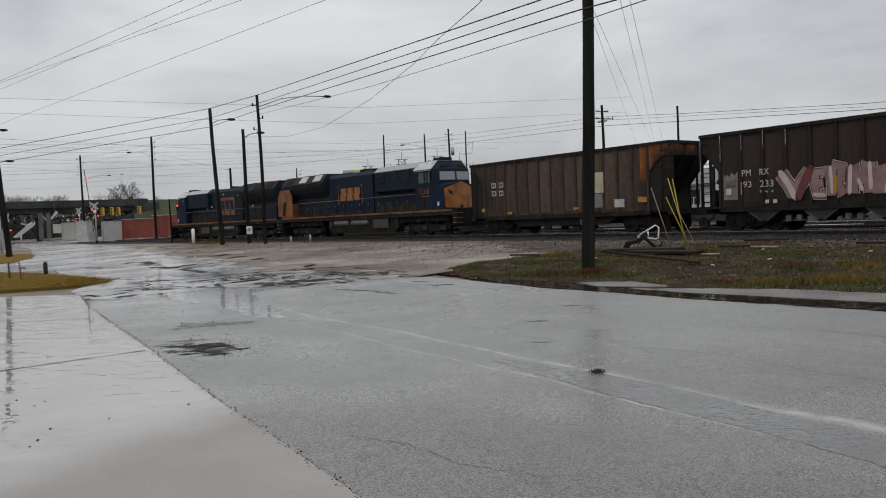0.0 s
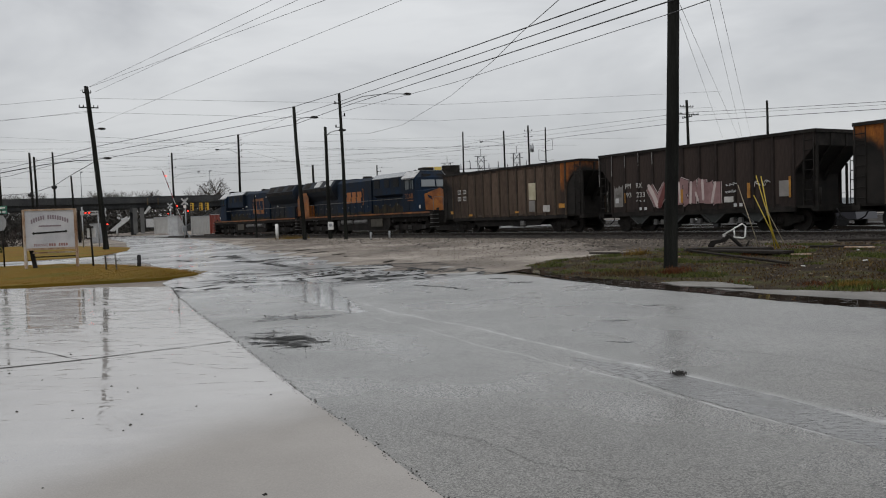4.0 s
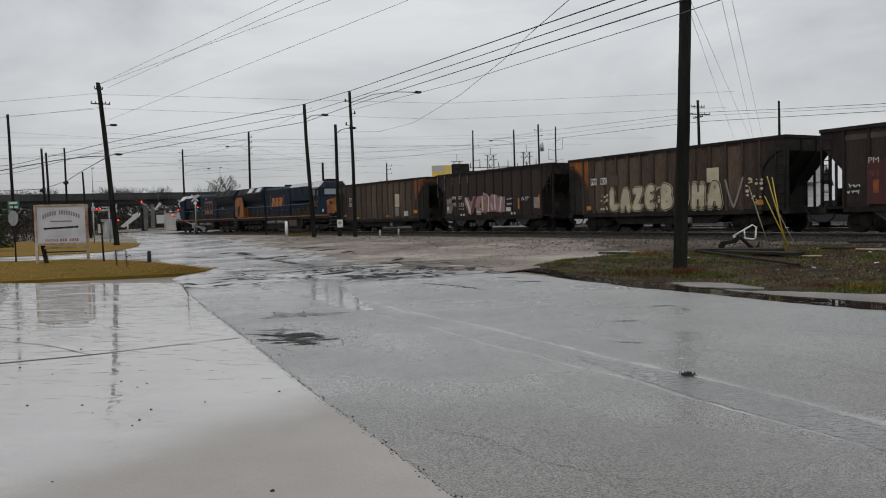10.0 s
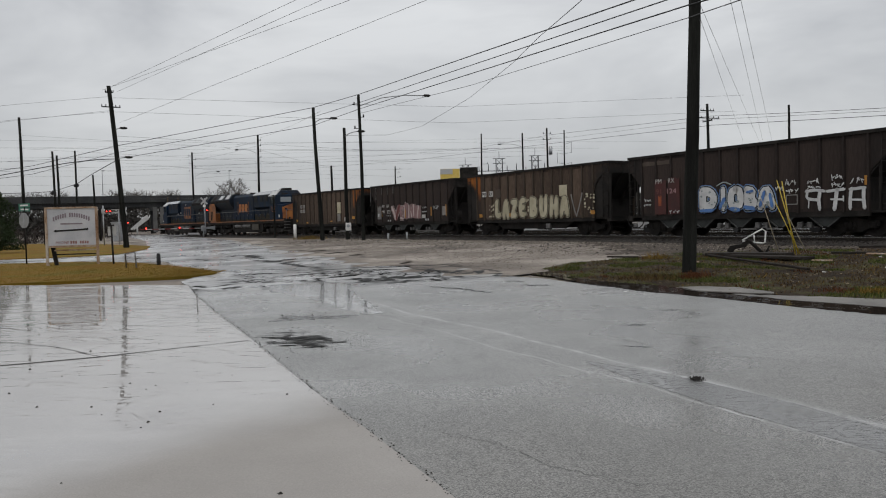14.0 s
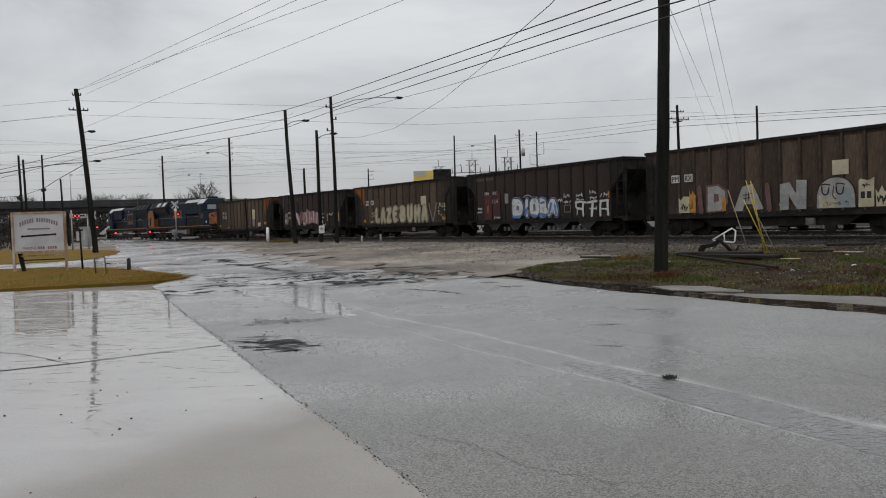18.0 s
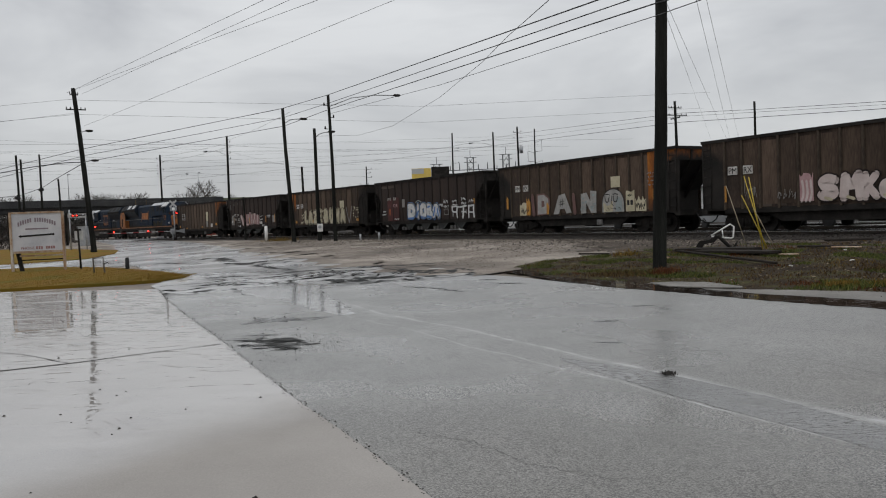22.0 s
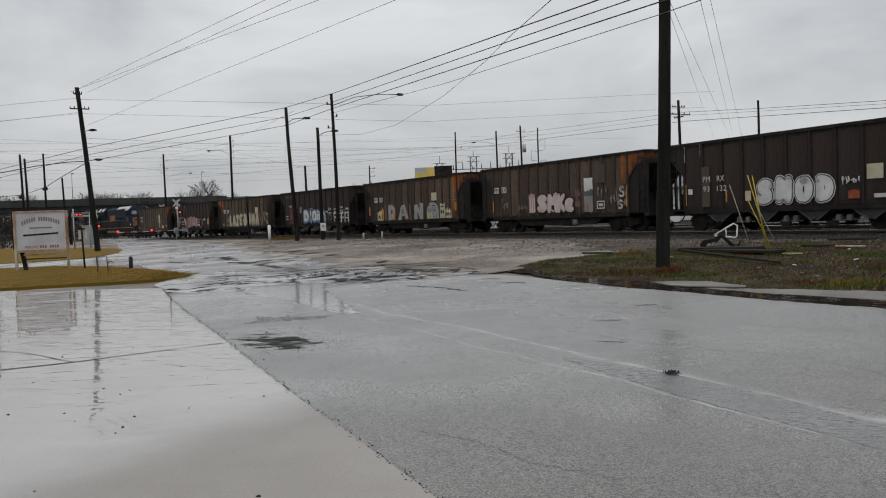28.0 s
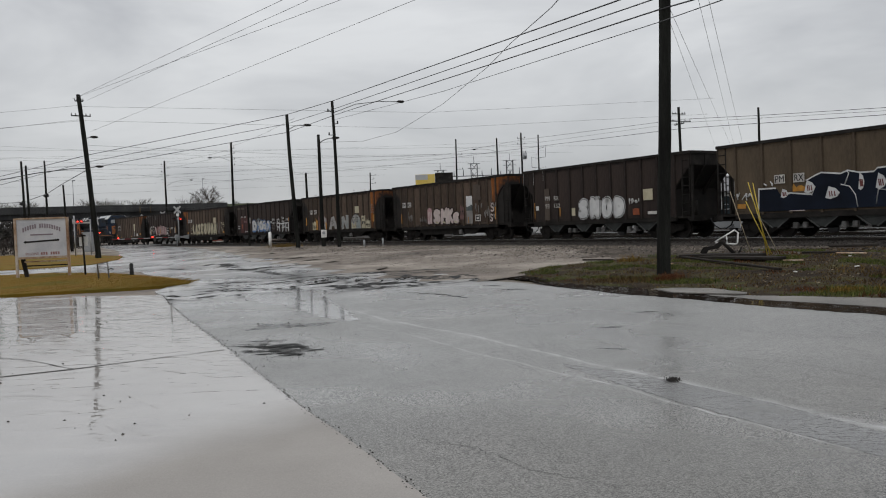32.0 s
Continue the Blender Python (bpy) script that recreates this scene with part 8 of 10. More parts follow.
def lattice(x, y, h, w):
    t = thing("lattice_tower", "dark steel lattice substation tower", "pylon", pose(x, y, lift(x, y)), "substation towers")
    for sx in (-1, 1):
        for sy in (-1, 1):
            part("leg", tube(bmesh.new(), (sx * w, sy * w, 0), (sx * w, sy * w, h), 0.09, 0.09, 4), M_LATTICE, t)
    for k in range(8):
        z0, z1 = h * k / 8, h * (k + 1) / 8
        for a, b in (((-w, -w, z0), (w, -w, z1)), ((w, -w, z0), (-w, -w, z1)), ((-w, w, z0), (w, w, z1))):
            part("brace", tube(bmesh.new(), a, b, 0.05, 0.05, 4), M_LATTICE, t)
    for z in (h, h - 1.2):
        part("crossarm", tube(bmesh.new(), (-w * 2.0, 0, z), (w * 2.0, 0, z), 0.07, 0.07, 4), M_LATTICE, t)
    part("spike", tube(bmesh.new(), (0, 0, h), (0, 0, h + 1.8), 0.06, 0.06, 4), M_LATTICE, t)


lattice(0.0, 200, 14.6, 0.8)
lattice(8.6, 200, 16.0, 0.8)
lattice(17.6, 199, 16.4, 0.8)


def substation_bits():
    b = thing("busbar_frame", "dark substation busbar frame", "busbar", pose(14, 185, 0.9))
    bm = bmesh.new()
    for z in (12.2, 11.4):
        line(bm, [(-14, 0, z), (6, 0, z)], 0.09, 4)
    part("bar", bm, M_LATTICE, b)
    for k in range(9):
        part("insulator", tube(bmesh.new(), (-13 + 2.2 * k, 0, 12.2), (-13 + 2.2 * k, 0, 13.0 + 0.4 * (k % 3)), 0.12, 0.07, 6), M_LATTICE, b)
    for x in (-14, -4, 6):
        part("leg", tube(bmesh.new(), (x, 0, -0.2), (x, 0, 12.2), 0.15, 0.12, 6), M_LATTICE, b)


substation_bits()
M_SIDING = material("white_siding", [(0.5, 0.5, 0.49), (0.66, 0.66, 0.65)], scale=0.8, rough=0.7, stretch=(1, 1, 6))
M_ROOFING = material("grey_shingle_roof", [(0.10, 0.10, 0.105), (0.2, 0.2, 0.205)], scale=2, rough=0.8)


def house(x, y, turn, l, w, h, label):
    b = thing("house", label, "house", pose(x, y, lift(x, y), 0, 0, turn), "low houses beyond the track")
    part("wall", box(bmesh.new(), -l / 2, l / 2, -w / 2, w / 2, -0.2, h), M_SIDING, b, "white siding walls")
    bm = bmesh.new()
    prism(bm, [(-w / 2 - 0.4, h), (0, h + 1.3), (w / 2 + 0.4, h), (w / 2 + 0.4, h - 0.12), (0, h + 1.15), (-w / 2 - 0.4, h - 0.12)], -l / 2 - 0.3, l / 2 + 0.3, "x")
    part("roof", bm, M_ROOFING, b, "grey shingle roof")
    for k in range(int(l // 3)):
        win = part("window", box(bmesh.new(), -0.5, 0.5, -0.06, 0.02, 0.9, 2.0), M_GLASS, b, at=pose(-l / 2 + 1.6 + 3 * k, -w / 2, 0))
        part("frame", box(bmesh.new(), -0.56, 0.56, -0.05, -0.01, 0.82, 0.9), M_WHITE, win)
        part("frame", box(bmesh.new(), -0.56, 0.56, -0.05, -0.01, 2.0, 2.08), M_WHITE, win)


house(22, 62, -32, 12, 7, 2.4, "low white house with grey roof beyond the track")
house(38, 48, -32, 14, 7, 2.4, "low white house with grey roof beyond the track")
house(8, 74, -32, 10, 7, 2.4, "low white house with grey roof beyond the track")


def fence():
    f = thing("chain_fence", "thin grey wire fence beyond the track", "fence", pose(0, 0, 0))
    pts = [along(s, 11.0) for s in range(-6, 66, 3)]
    for x, y, _ in pts:
        part("post", tube(bmesh.new(), (x, y, lift(x, y) - 0.2), (x, y, lift(x, y) + 1.8), 0.03, 0.03, 6), M_GALV, f)
    for z in (0.1, 0.5, 0.9, 1.3, 1.75):
        bm = bmesh.new()
        line(bm, [(x, y, lift(x, y) + z) for x, y, _ in pts], 0.012, 4)
        part("rail", bm, M_GALV, f)


fence()


def parked_car(x, y, turn, color, label):
    c = thing("car", label, "car", pose(x, y, lift(x, y), 0, 0, turn), "parked cars beyond the track")
    m = plain("car_paint", color, 0.3)
    part("body", prism(bmesh.new(), [(-2.2, 0.4), (2.2, 0.4), (2.25, 0.75), (1.2, 0.95), (-2.1, 0.98)], -0.9, 0.9), m, c)
    part("cabin", prism(bmesh.new(), [(-1.7, 0.97), (1.1, 0.95), (0.35, 1.45), (-1.1, 1.48)], -0.76, 0.76), M_GLASS, c)
    part("roof", prism(bmesh.new(), [(-1.1, 1.47), (0.35, 1.44), (0.25, 1.5), (-1.0, 1.53)], -0.74, 0.74), m, c)
    for px in (-1.35, 1.4):
        for py in (-0.8, 0.8):
            part("wheel", tube(bmesh.new(), (px, py - 0.1, 0.32), (px, py + 0.1, 0.32), 0.32, 0.32, 14), M_BLACK, c)


parked_car(17.4, 46.8, 100, (0.3, 0.31, 0.32), "grey parked car beyond the track")
parked_car(20.2, 42.0, 120, (0.06, 0.06, 0.07), "dark parked car beyond the track")
parked_car(13.5, 52.0, 120, (0.5, 0.5, 0.5), "silver parked car beyond the track")


# ---- bare winter trees ----
M_BARK = material("winter_bark", [(0.03, 0.025, 0.02), (0.07, 0.06, 0.05)], scale=3, rough=0.9, bump=0.2)
M_TWIG = material("fine_twigs", [(0.05, 0.042, 0.036), (0.09, 0.078, 0.068)], scale=3, rough=0.9, bump=0)


def tree_meshes(seed, h, spread_k):
    rnd = random.Random(seed)
    trunk, twigs = bmesh.new(), bmesh.new()

    def grow(p, d, l, r, depth):
        q = p + d * l
        tube(trunk if depth < 3 else twigs, p, q, r, r * 0.68, 6 if depth < 2 else 4 if depth < 3 else 3, False)
        if depth == 5:
            return
        for _ in range(4 if depth in (0, 1, 4) else 3):
            a = rnd.uniform(0, 6.28)
            side = Vector((math.cos(a), math.sin(a), rnd.uniform(-0.1, 0.5)))
            grow(p + d * l * rnd.uniform(0.55, 1.0), (d + side * spread_k * rnd.uniform(0.5, 1.0)).normalized(), l * rnd.uniform(0.55, 0.8), max(r * 0.55, 0.018), depth + 1)
    grow(Vector((0, 0, -0.2)), Vector((0, 0, 1)), h * 0.33, h * 0.022, 0)
    return trunk, twigs


def tree(x, y, h, seed, spread_k, z=None):
    t = thing("bare_tree", "bare grey-brown winter tree", "tree", pose(x, y, lift(x, y) if z is None else z), "bare winter trees")
    a, b = tree_meshes(seed, h, spread_k)
    part("trunk", a, M_BARK, t)
    part("crown", b, M_TWIG, t, "crown of fine bare twigs")
    return t


t0 = tree(-51.0, 170.0, 12.2, 3, 1.15, 3.2)
t1 = tree(-47.8, 178.0, 8.6, 4, 0.95, 3.2)
t2 = tree(-88, 200, 14.5, 5, 0.75, 0.9)
spots = random.Random(9)
for k in range(40):
    x = -190 + 5.0 * k + spots.uniform(-3, 3)
    if -62 < x < -38:
        continue
    copy_thing(t2, pose(x, 205 + spots.uniform(-8, 30), 0.85, 0, 0, spots.uniform(0, 360)))


def far_woods():
    """Dark scrub and woods that close the view under and behind the overpass and stand in for its shade."""
    rnd = np.random.RandomState(12)
    verts, faces = [], []
    for k in range(60000):
        f = rnd.rand()
        x = -260 + 330 * f
        y = 186 + rnd.uniform(0, 16) if x > -110 else 186 + rnd.uniform(0, 16) + (x + 110) * 0.35
        h = 6.6 + 0.7 * math.sin(x * 0.21) + 0.5 * math.sin(x * 0.53 + 1)
        z = 0.8 + h * rnd.rand() ** 0.8
        s = rnd.uniform(0.25, 0.75)
        d = rnd.normal(size=3)
        d /= np.linalg.norm(d)
        e = np.cross(d, rnd.normal(size=3))
        e /= np.linalg.norm(e)
        c = np.array([x, y, z])
        n = len(verts)
        verts += [tuple(c - e * s * 0.6), tuple(c + e * s * 0.6), tuple(c + d * s)]
        faces.append((n, n + 1, n + 2))
    me = bpy.data.meshes.new("far_woods")
    me.from_pydata(verts, [], faces)
    me.materials.append(M_SCRUB)
    tagged(new("far_woods", me), "dark scrub and woods behind the overpass", "woods", kind="stuff")


def wooded_ridge():
    # dark backing added to close bright gaps below the deck
    bm = bmesh.new()
    prev = None
    for i in range(60):
        x = -300 + 6.4 * i
        y = 200 if x > -110 else 200 + (x + 110) * 0.35
        h = 4.6 + 0.8 * math.sin(i * 0.7) + 0.5 * math.sin(i * 1.9)
        cur = [bm.verts.new((x, y - 6, 0.7)), bm.verts.new((x, y, h)), bm.verts.new((x, y + 30, h + 0.4)), bm.verts.new((x, y + 60, 0.5))]
        if prev:
            for k in range(3):
                bm.faces.new([prev[k], prev[k + 1], cur[k + 1], cur[k]])
        prev = cur
    tagged(link("wooded_ridge", bm, M_RIDGE), "low dark ridge added as backing behind the overpass", "ridge", kind="structure")


M_RIDGE = material("dark_backdrop", [(0.016, 0.016, 0.0128), (0.032, 0.0304, 0.024), (0.056, 0.0528, 0.04)], scale=0.4, fine=4, rough=0.95, spec=0.2)
wooded_ridge()


def thicket():
    """Bare brown brush along the back of the verge."""
    rnd = np.random.RandomState(31)
    lane = spread([(-105, 90), (-64, 89), (-54, 90), (-52.8, 98), (-51.5, 106), (-49.5, 112)], 200)
    verts, faces = [], []
    for k in range(16000):
        x, y = lane[rnd.randint(0, 200)]
        x, y = x + rnd.normal(0, 0.8), y + rnd.normal(0, 0.8)
        z = lift(x, y) + (2.1 + 0.7 * math.sin(x * 0.9 + y * 0.5)) * rnd.rand() ** 1.2
        d = np.array([rnd.normal(0, 0.5), rnd.normal(0, 0.5), rnd.uniform(0.2, 1.0)]) * rnd.uniform(0.2, 0.55)
        w = rnd.uniform(0.02, 0.09)
        a = rnd.uniform(0, 6.28)
        n = len(verts)
        verts += [(x - w * math.cos(a), y - w * math.sin(a), z), (x + w * math.cos(a), y + w * math.sin(a), z), (x + d[0], y + d[1], z + d[2])]
        faces.append((n, n + 1, n + 2))
    me = bpy.data.meshes.new("thicket")
    me.from_pydata(verts, [], faces)
    me.materials.append(M_BRUSH)
    tagged(new("thicket", me), "dark brown bare brush behind the verge", "brush", kind="stuff")


M_BRUSH = island_material("bare_brush", [(0.018, 0.015, 0.014), (0.042, 0.034, 0.030), (0.072, 0.06, 0.052)])
thicket()
M_SCRUB = island_material("dark_scrub", [(0.027, 0.0257, 0.0243), (0.0567, 0.0527, 0.0486), (0.0891, 0.081, 0.0716)])
far_woods()


def dark_tree():
    """Evergreen at the edge of the verge."""
    t = thing("evergreen_tree", "dark leafy evergreen tree on the verge", "tree", pose(-34.5, 56.0, 0.05))
    rnd = random.Random(8)
    part("trunk", tube(bmesh.new(), (0, 0, -0.2), (0, 0, 3.0), 0.16, 0.08, 8), M_BARK, t)
    bm = bmesh.new()
    for k in range(9000):
        z = 0.25 + 5.15 * rnd.random() ** 1.3
        r = (1.9 if z < 2.5 else 1.9 * (5.6 - z) / 3.1) * rnd.uniform(0.35, 1.0) ** 0.5
        a = rnd.uniform(0, 6.28)
        r *= 0.8 + 0.3 * math.sin(3 * a + z * 2)
        c = Vector((r * math.cos(a), r * math.sin(a), z))
        d = Vector((rnd.uniform(-1, 1), rnd.uniform(-1, 1), rnd.uniform(-1, 1))).normalized() * rnd.uniform(0.08, 0.18)
        e = d.orthogonal().normalized() * 0.05
        bm.faces.new([bm.verts.new(c - e), bm.verts.new(c + e), bm.verts.new(c + d)])
    part("crown", bm, M_EVER, t, "dense dark green leaves")


M_EVER = island_material("evergreen_leaves", [(0.012, 0.02, 0.008), (0.03, 0.045, 0.018)])
dark_tree()


# ---- writing and graffiti on the cars ----
M_CREAM = material("cream_spray_paint", [(0.33, 0.29, 0.19), (0.52, 0.47, 0.34)], scale=2, rough=0.7, bump=0)
M_GWHITE = material("white_spray_paint", [(0.42, 0.42, 0.42), (0.62, 0.62, 0.61)], scale=2, rough=0.7, bump=0)
M_GPINK = material("dusty_pink_spray_paint", [(0.30, 0.15, 0.16), (0.42, 0.27, 0.27)], scale=2, rough=0.7, bump=0)
M_GRED = material("dark_red_spray_paint", [(0.09, 0.022, 0.02), (0.16, 0.04, 0.035)], scale=2, rough=0.7, bump=0)
M_GBLUE = material("blue_spray_paint", [(0.05, 0.12, 0.30), (0.10, 0.22, 0.48)], scale=2, rough=0.7, bump=0)
M_GPALE = material("pale_grey_blue_spray_paint", [(0.17, 0.205, 0.205), (0.29, 0.325, 0.32)], scale=2, rough=0.7, bump=0)
M_GNAVY = material("navy_spray_paint", [(0.006, 0.008, 0.013), (0.012, 0.017, 0.03)], scale=1, rough=0.8, bump=0, spec=0.1)
M_GBLACK = plain("black_spray_paint", (0.012, 0.011, 0.011), 0.7)
M_GLIGHT = material("light_pink_spray_paint", [(0.42, 0.34, 0.32), (0.58, 0.50, 0.47)], scale=2, rough=0.7, bump=0)
M_GDARKRED = plain("maroon_spray_paint", (0.035, 0.012, 0.012), 0.7)
M_GMAUVE = material("mauve_spray_paint", [(0.17, 0.09, 0.09), (0.31, 0.19, 0.185)], scale=1.6, rough=0.7, bump=0)
M_GORANGE = material("orange_label_paint", [(0.25, 0.10, 0.015), (0.5, 0.24, 0.03)], scale=4, rough=0.7, bump=0)
M_GGREY = material("grey_primer_patch", [(0.16, 0.15, 0.14), (0.24, 0.225, 0.21)], scale=2, rough=0.8, bump=0)
M_SCRAPE = material("scraped_bare_paint", [(0.16, 0.155, 0.15), (0.5, 0.49, 0.48)], scale=9, rough=0.7, bump=0)
M_ORANGEDRIP = material("red_orange_paint", [(0.16, 0.03, 0.01), (0.30, 0.07, 0.015)], scale=4, rough=0.7, bump=0)
M_GDUST = material("dusty_pale_spray_paint", [(0.20, 0.195, 0.185), (0.36, 0.35, 0.33)], scale=2.5, rough=0.75, bump=0)
M_TEAL = material("dull_teal_paint", [(0.05, 0.062, 0.062), (0.10, 0.115, 0.112)], scale=3, rough=0.8, bump=0)
M_DULLRED = material("dull_red_panel_paint", [(0.030, 0.011, 0.010), (0.075, 0.018, 0.015)], scale=1.4, rough=0.8, bump=0, stretch=(1, 1, 0.4))
M_DUSTRED = material("dusty_red_spray_paint", [(0.085, 0.045, 0.04), (0.16, 0.085, 0.075)], scale=3, rough=0.8, bump=0)
M_STREAK = material("dusty_streak", [(0.045, 0.031, 0.023), (0.08, 0.06, 0.046)], scale=1.2, rough=0.85, stretch=(2, 1, 0.3), bump=0)
FACE = 1.596


def car_text(k, words, x, z, height, mat, width=None, fat=0.0, up=0.0, name="stencil", label=""):
    """Letters on car k from x metres behind its leading end, fitted to a width."""
    car, half = COAL[k]
    ob = lettering(name, words, height / 0.72, mat, car, pose(half - x, FACE + up, z), label, fat)
    xs = [v.co.x for v in ob.data.vertices]
    if width:
        ob.data.transform(Matrix.Translation((-min(xs), 0, 0)))
        ob.data.transform(Matrix.Diagonal((width / (max(xs) - min(xs)), 1, 1, 1)))
    return ob


def car_rect(k, x0, x1, z0, z1, mat, name="paint_patch", label="", up=0.0, skew=0.0, jag=0.0, seed=0):
    car, half = COAL[k]
    rnd = random.Random(seed + k)
    pts = [(half - x0, z0), (half - x1, z0)]
    if jag:
        n = 7
        pts += [(half - x1 + (x1 - x0) * i / n + rnd.uniform(-0.03, 0.03), z1 + rnd.uniform(-jag, jag)) for i in range(n + 1)]
    else:
        pts += [(half - x1 + skew, z1), (half - x0 + skew, z1)]
    return part(name, prism(bmesh.new(), pts, FACE + up - 0.003, FACE + up), mat, car, label)


GLYPHS = {
    "S": [[(0.82, 0.84), (0.5, 0.97), (0.18, 0.80), (0.28, 0.56), (0.72, 0.45), (0.84, 0.20), (0.5, 0.03), (0.16, 0.14)]],
    "N": [[(0.16, 0.04), (0.18, 0.96)], [(0.2, 0.94), (0.8, 0.06)], [(0.82, 0.04), (0.84, 0.96)]],
    "O": [[(0.5, 0.97), (0.16, 0.85), (0.14, 0.2), (0.5, 0.03), (0.86, 0.2), (0.84, 0.85), (0.5, 0.97)]],
    "D": [[(0.2, 0.05), (0.2, 0.95)], [(0.2, 0.95), (0.7, 0.88), (0.88, 0.5), (0.7, 0.12), (0.2, 0.05)]],
    "L": [[(0.25, 0.96), (0.18, 0.1), (0.5, 0.05), (0.86, 0.1)]],
    "A": [[(0.12, 0.03), (0.3, 0.7), (0.5, 0.96), (0.7, 0.7), (0.88, 0.03)], [(0.28, 0.34), (0.72, 0.34)]],
    "Z": [[(0.16, 0.92), (0.84, 0.94)], [(0.84, 0.94), (0.16, 0.06)], [(0.16, 0.06), (0.86, 0.08)]],
    "E": [[(0.84, 0.92), (0.3, 0.96), (0.16, 0.5), (0.3, 0.05), (0.86, 0.1)], [(0.2, 0.5), (0.72, 0.52)]],
    "B": [[(0.2, 0.04), (0.2, 0.96)], [(0.2, 0.96), (0.75, 0.88), (0.68, 0.58), (0.24, 0.52)], [(0.24, 0.5), (0.86, 0.42), (0.8, 0.1), (0.2, 0.04)]],
    "U": [[(0.18, 0.96), (0.18, 0.2), (0.5, 0.02), (0.82, 0.2), (0.84, 0.98)]],
    "H": [[(0.18, 0.04), (0.2, 0.96)], [(0.82, 0.02), (0.82, 0.94)], [(0.2, 0.48), (0.8, 0.5)]],
    "R": [[(0.2, 0.02), (0.2, 0.96)], [(0.2, 0.96), (0.8, 0.88), (0.74, 0.55), (0.24, 0.48)], [(0.42, 0.48), (0.86, 0.02)]],
    "V": [[(0.1, 0.96), (0.36, 0.4), (0.48, 0.02)], [(0.48, 0.02), (0.66, 0.5), (0.92, 1.0)]],
    "M": [[(0.12, 0.02), (0.2, 0.9)], [(0.2, 0.94), (0.5, 0.4), (0.82, 1.0)], [(0.84, 1.0), (0.88, 0.02)]],
    "K": [[(0.18, 0.02), (0.2, 0.98)], [(0.84, 0.96), (0.26, 0.46)], [(0.36, 0.5), (0.86, 0.04)]],
    "I": [[(0.5, 0.03), (0.5, 0.97)]],
    "T": [[(0.1, 0.9), (0.9, 0.94)], [(0.5, 0.9), (0.48, 0.02)]],
}


def stroke(bm, pts, w, y0, depth, seed, smooth=2):
    """One fat spray-can stroke with round ends, flat against the car's side."""
    rnd = random.Random(seed)
    for _ in range(smooth if len(pts) > 2 else 0):
        pts = [pts[0]] + [((a[0] * u + b[0] * (1 - u)), (a[1] * u + b[1] * (1 - u))) for a, b in zip(pts[:-1], pts[1:]) for u in (0.75, 0.25)] + [pts[-1]]
    n = len(pts)
    y = y0 + depth
    left, right = [], []
    for k, (px, pz) in enumerate(pts):
        ax, az = pts[max(0, k - 1)]
        bx, bz = pts[min(n - 1, k + 1)]
        d = math.hypot(bx - ax, bz - az) or 1
        tx, tz = (bx - ax) / d, (bz - az) / d
        ww = w * rnd.uniform(0.92, 1.06)
        left.append(bm.verts.new((px - tz * ww, y, pz + tx * ww)))
        right.append(bm.verts.new((px + tz * ww, y, pz - tx * ww)))
    for k in range(n - 1):
        bm.faces.new([left[k], right[k], right[k + 1], left[k + 1]])
    if smooth:
        # round ends
        for (px, pz), (qx, qz), u, v in ((pts[0], pts[1], right[0], left[0]), (pts[-1], pts[-2], left[-1], right[-1])):
            ang = math.atan2(pz - qz, px - qx)
            cap = [bm.verts.new((px + w * math.cos(ang + a), y, pz + w * math.sin(ang + a))) for a in (-1.0, -0.35, 0.35, 1.0)]
            bm.faces.new([v, *reversed(cap), u])


def piece(k, words, x0, x1, z0, z1, layers, width=0.17, label="graffiti letters", lean=0.0, rise=0.0, smooth=2):
    """Bubble letters that crowd one another: each has its halo, its outline and its filling, in layers of (paint, extra width)."""
    car, half = COAL[k]
    rnd = random.Random(len(words) * 7 + k)
    step, h = (x1 - x0) / len(words), z1 - z0
    for i, ch in enumerate(words):
        dz, hh = rnd.uniform(-0.02, 0.03) * h, h * rnd.uniform(0.9, 1.02) + rise * i
        w = step * (0.66 if ch == "I" else 0.98)
        x = x0 + step * (i + 0.5) - w / 2
        wid = min(width, 0.24 * w)
        for n, (mat, extra) in enumerate(layers):
            bm = bmesh.new()
            for j, st in enumerate(GLYPHS[ch]):
                pts = [(half - (x + wid * 0.8 + (w - 1.6 * wid) * (px + lean * (pz - 0.5))), z0 + dz + wid + (hh - 2 * wid) * pz) for px, pz in st]
                stroke(bm, pts, max(0.012, wid + extra), FACE, 0.010 * n + 0.0024 * (i % 2) + 0.0012 * j - 0.004, i * 5 + j, smooth)
            part("graffiti" if n == len(layers) - 1 else "graffiti_outline", bm, mat, car, label if n == len(layers) - 1 else "")


def letters(k, spec, layers, width=0.17, label="graffiti letters", smooth=2, up=0.0):
    """Letters that each fill a box (sign, x0, x1, z0, z1) of their own and lap over the next."""
    car, half = COAL[k]
    for i, (ch, x0, x1, z0, z1) in enumerate(spec):
        wid = min(width, 0.17 * (x1 - x0))
        for n, (mat, extra) in enumerate(layers):
            bm = bmesh.new()
            for j, st in enumerate(GLYPHS[ch]):
                pts = [(half - (x0 + wid * 0.8 + (x1 - x0 - 1.6 * wid) * px), z0 + wid + (z1 - z0 - 2 * wid) * pz) for px, pz in st]
                stroke(bm, pts, max(0.012, wid + extra), FACE, up + 0.010 * n + 0.0024 * (i % 2) + 0.0012 * j - 0.004, i * 5 + j, smooth)
            part("graffiti" if n == len(layers) - 1 else "graffiti_outline", bm, mat, car, label if n == len(layers) - 1 else "")


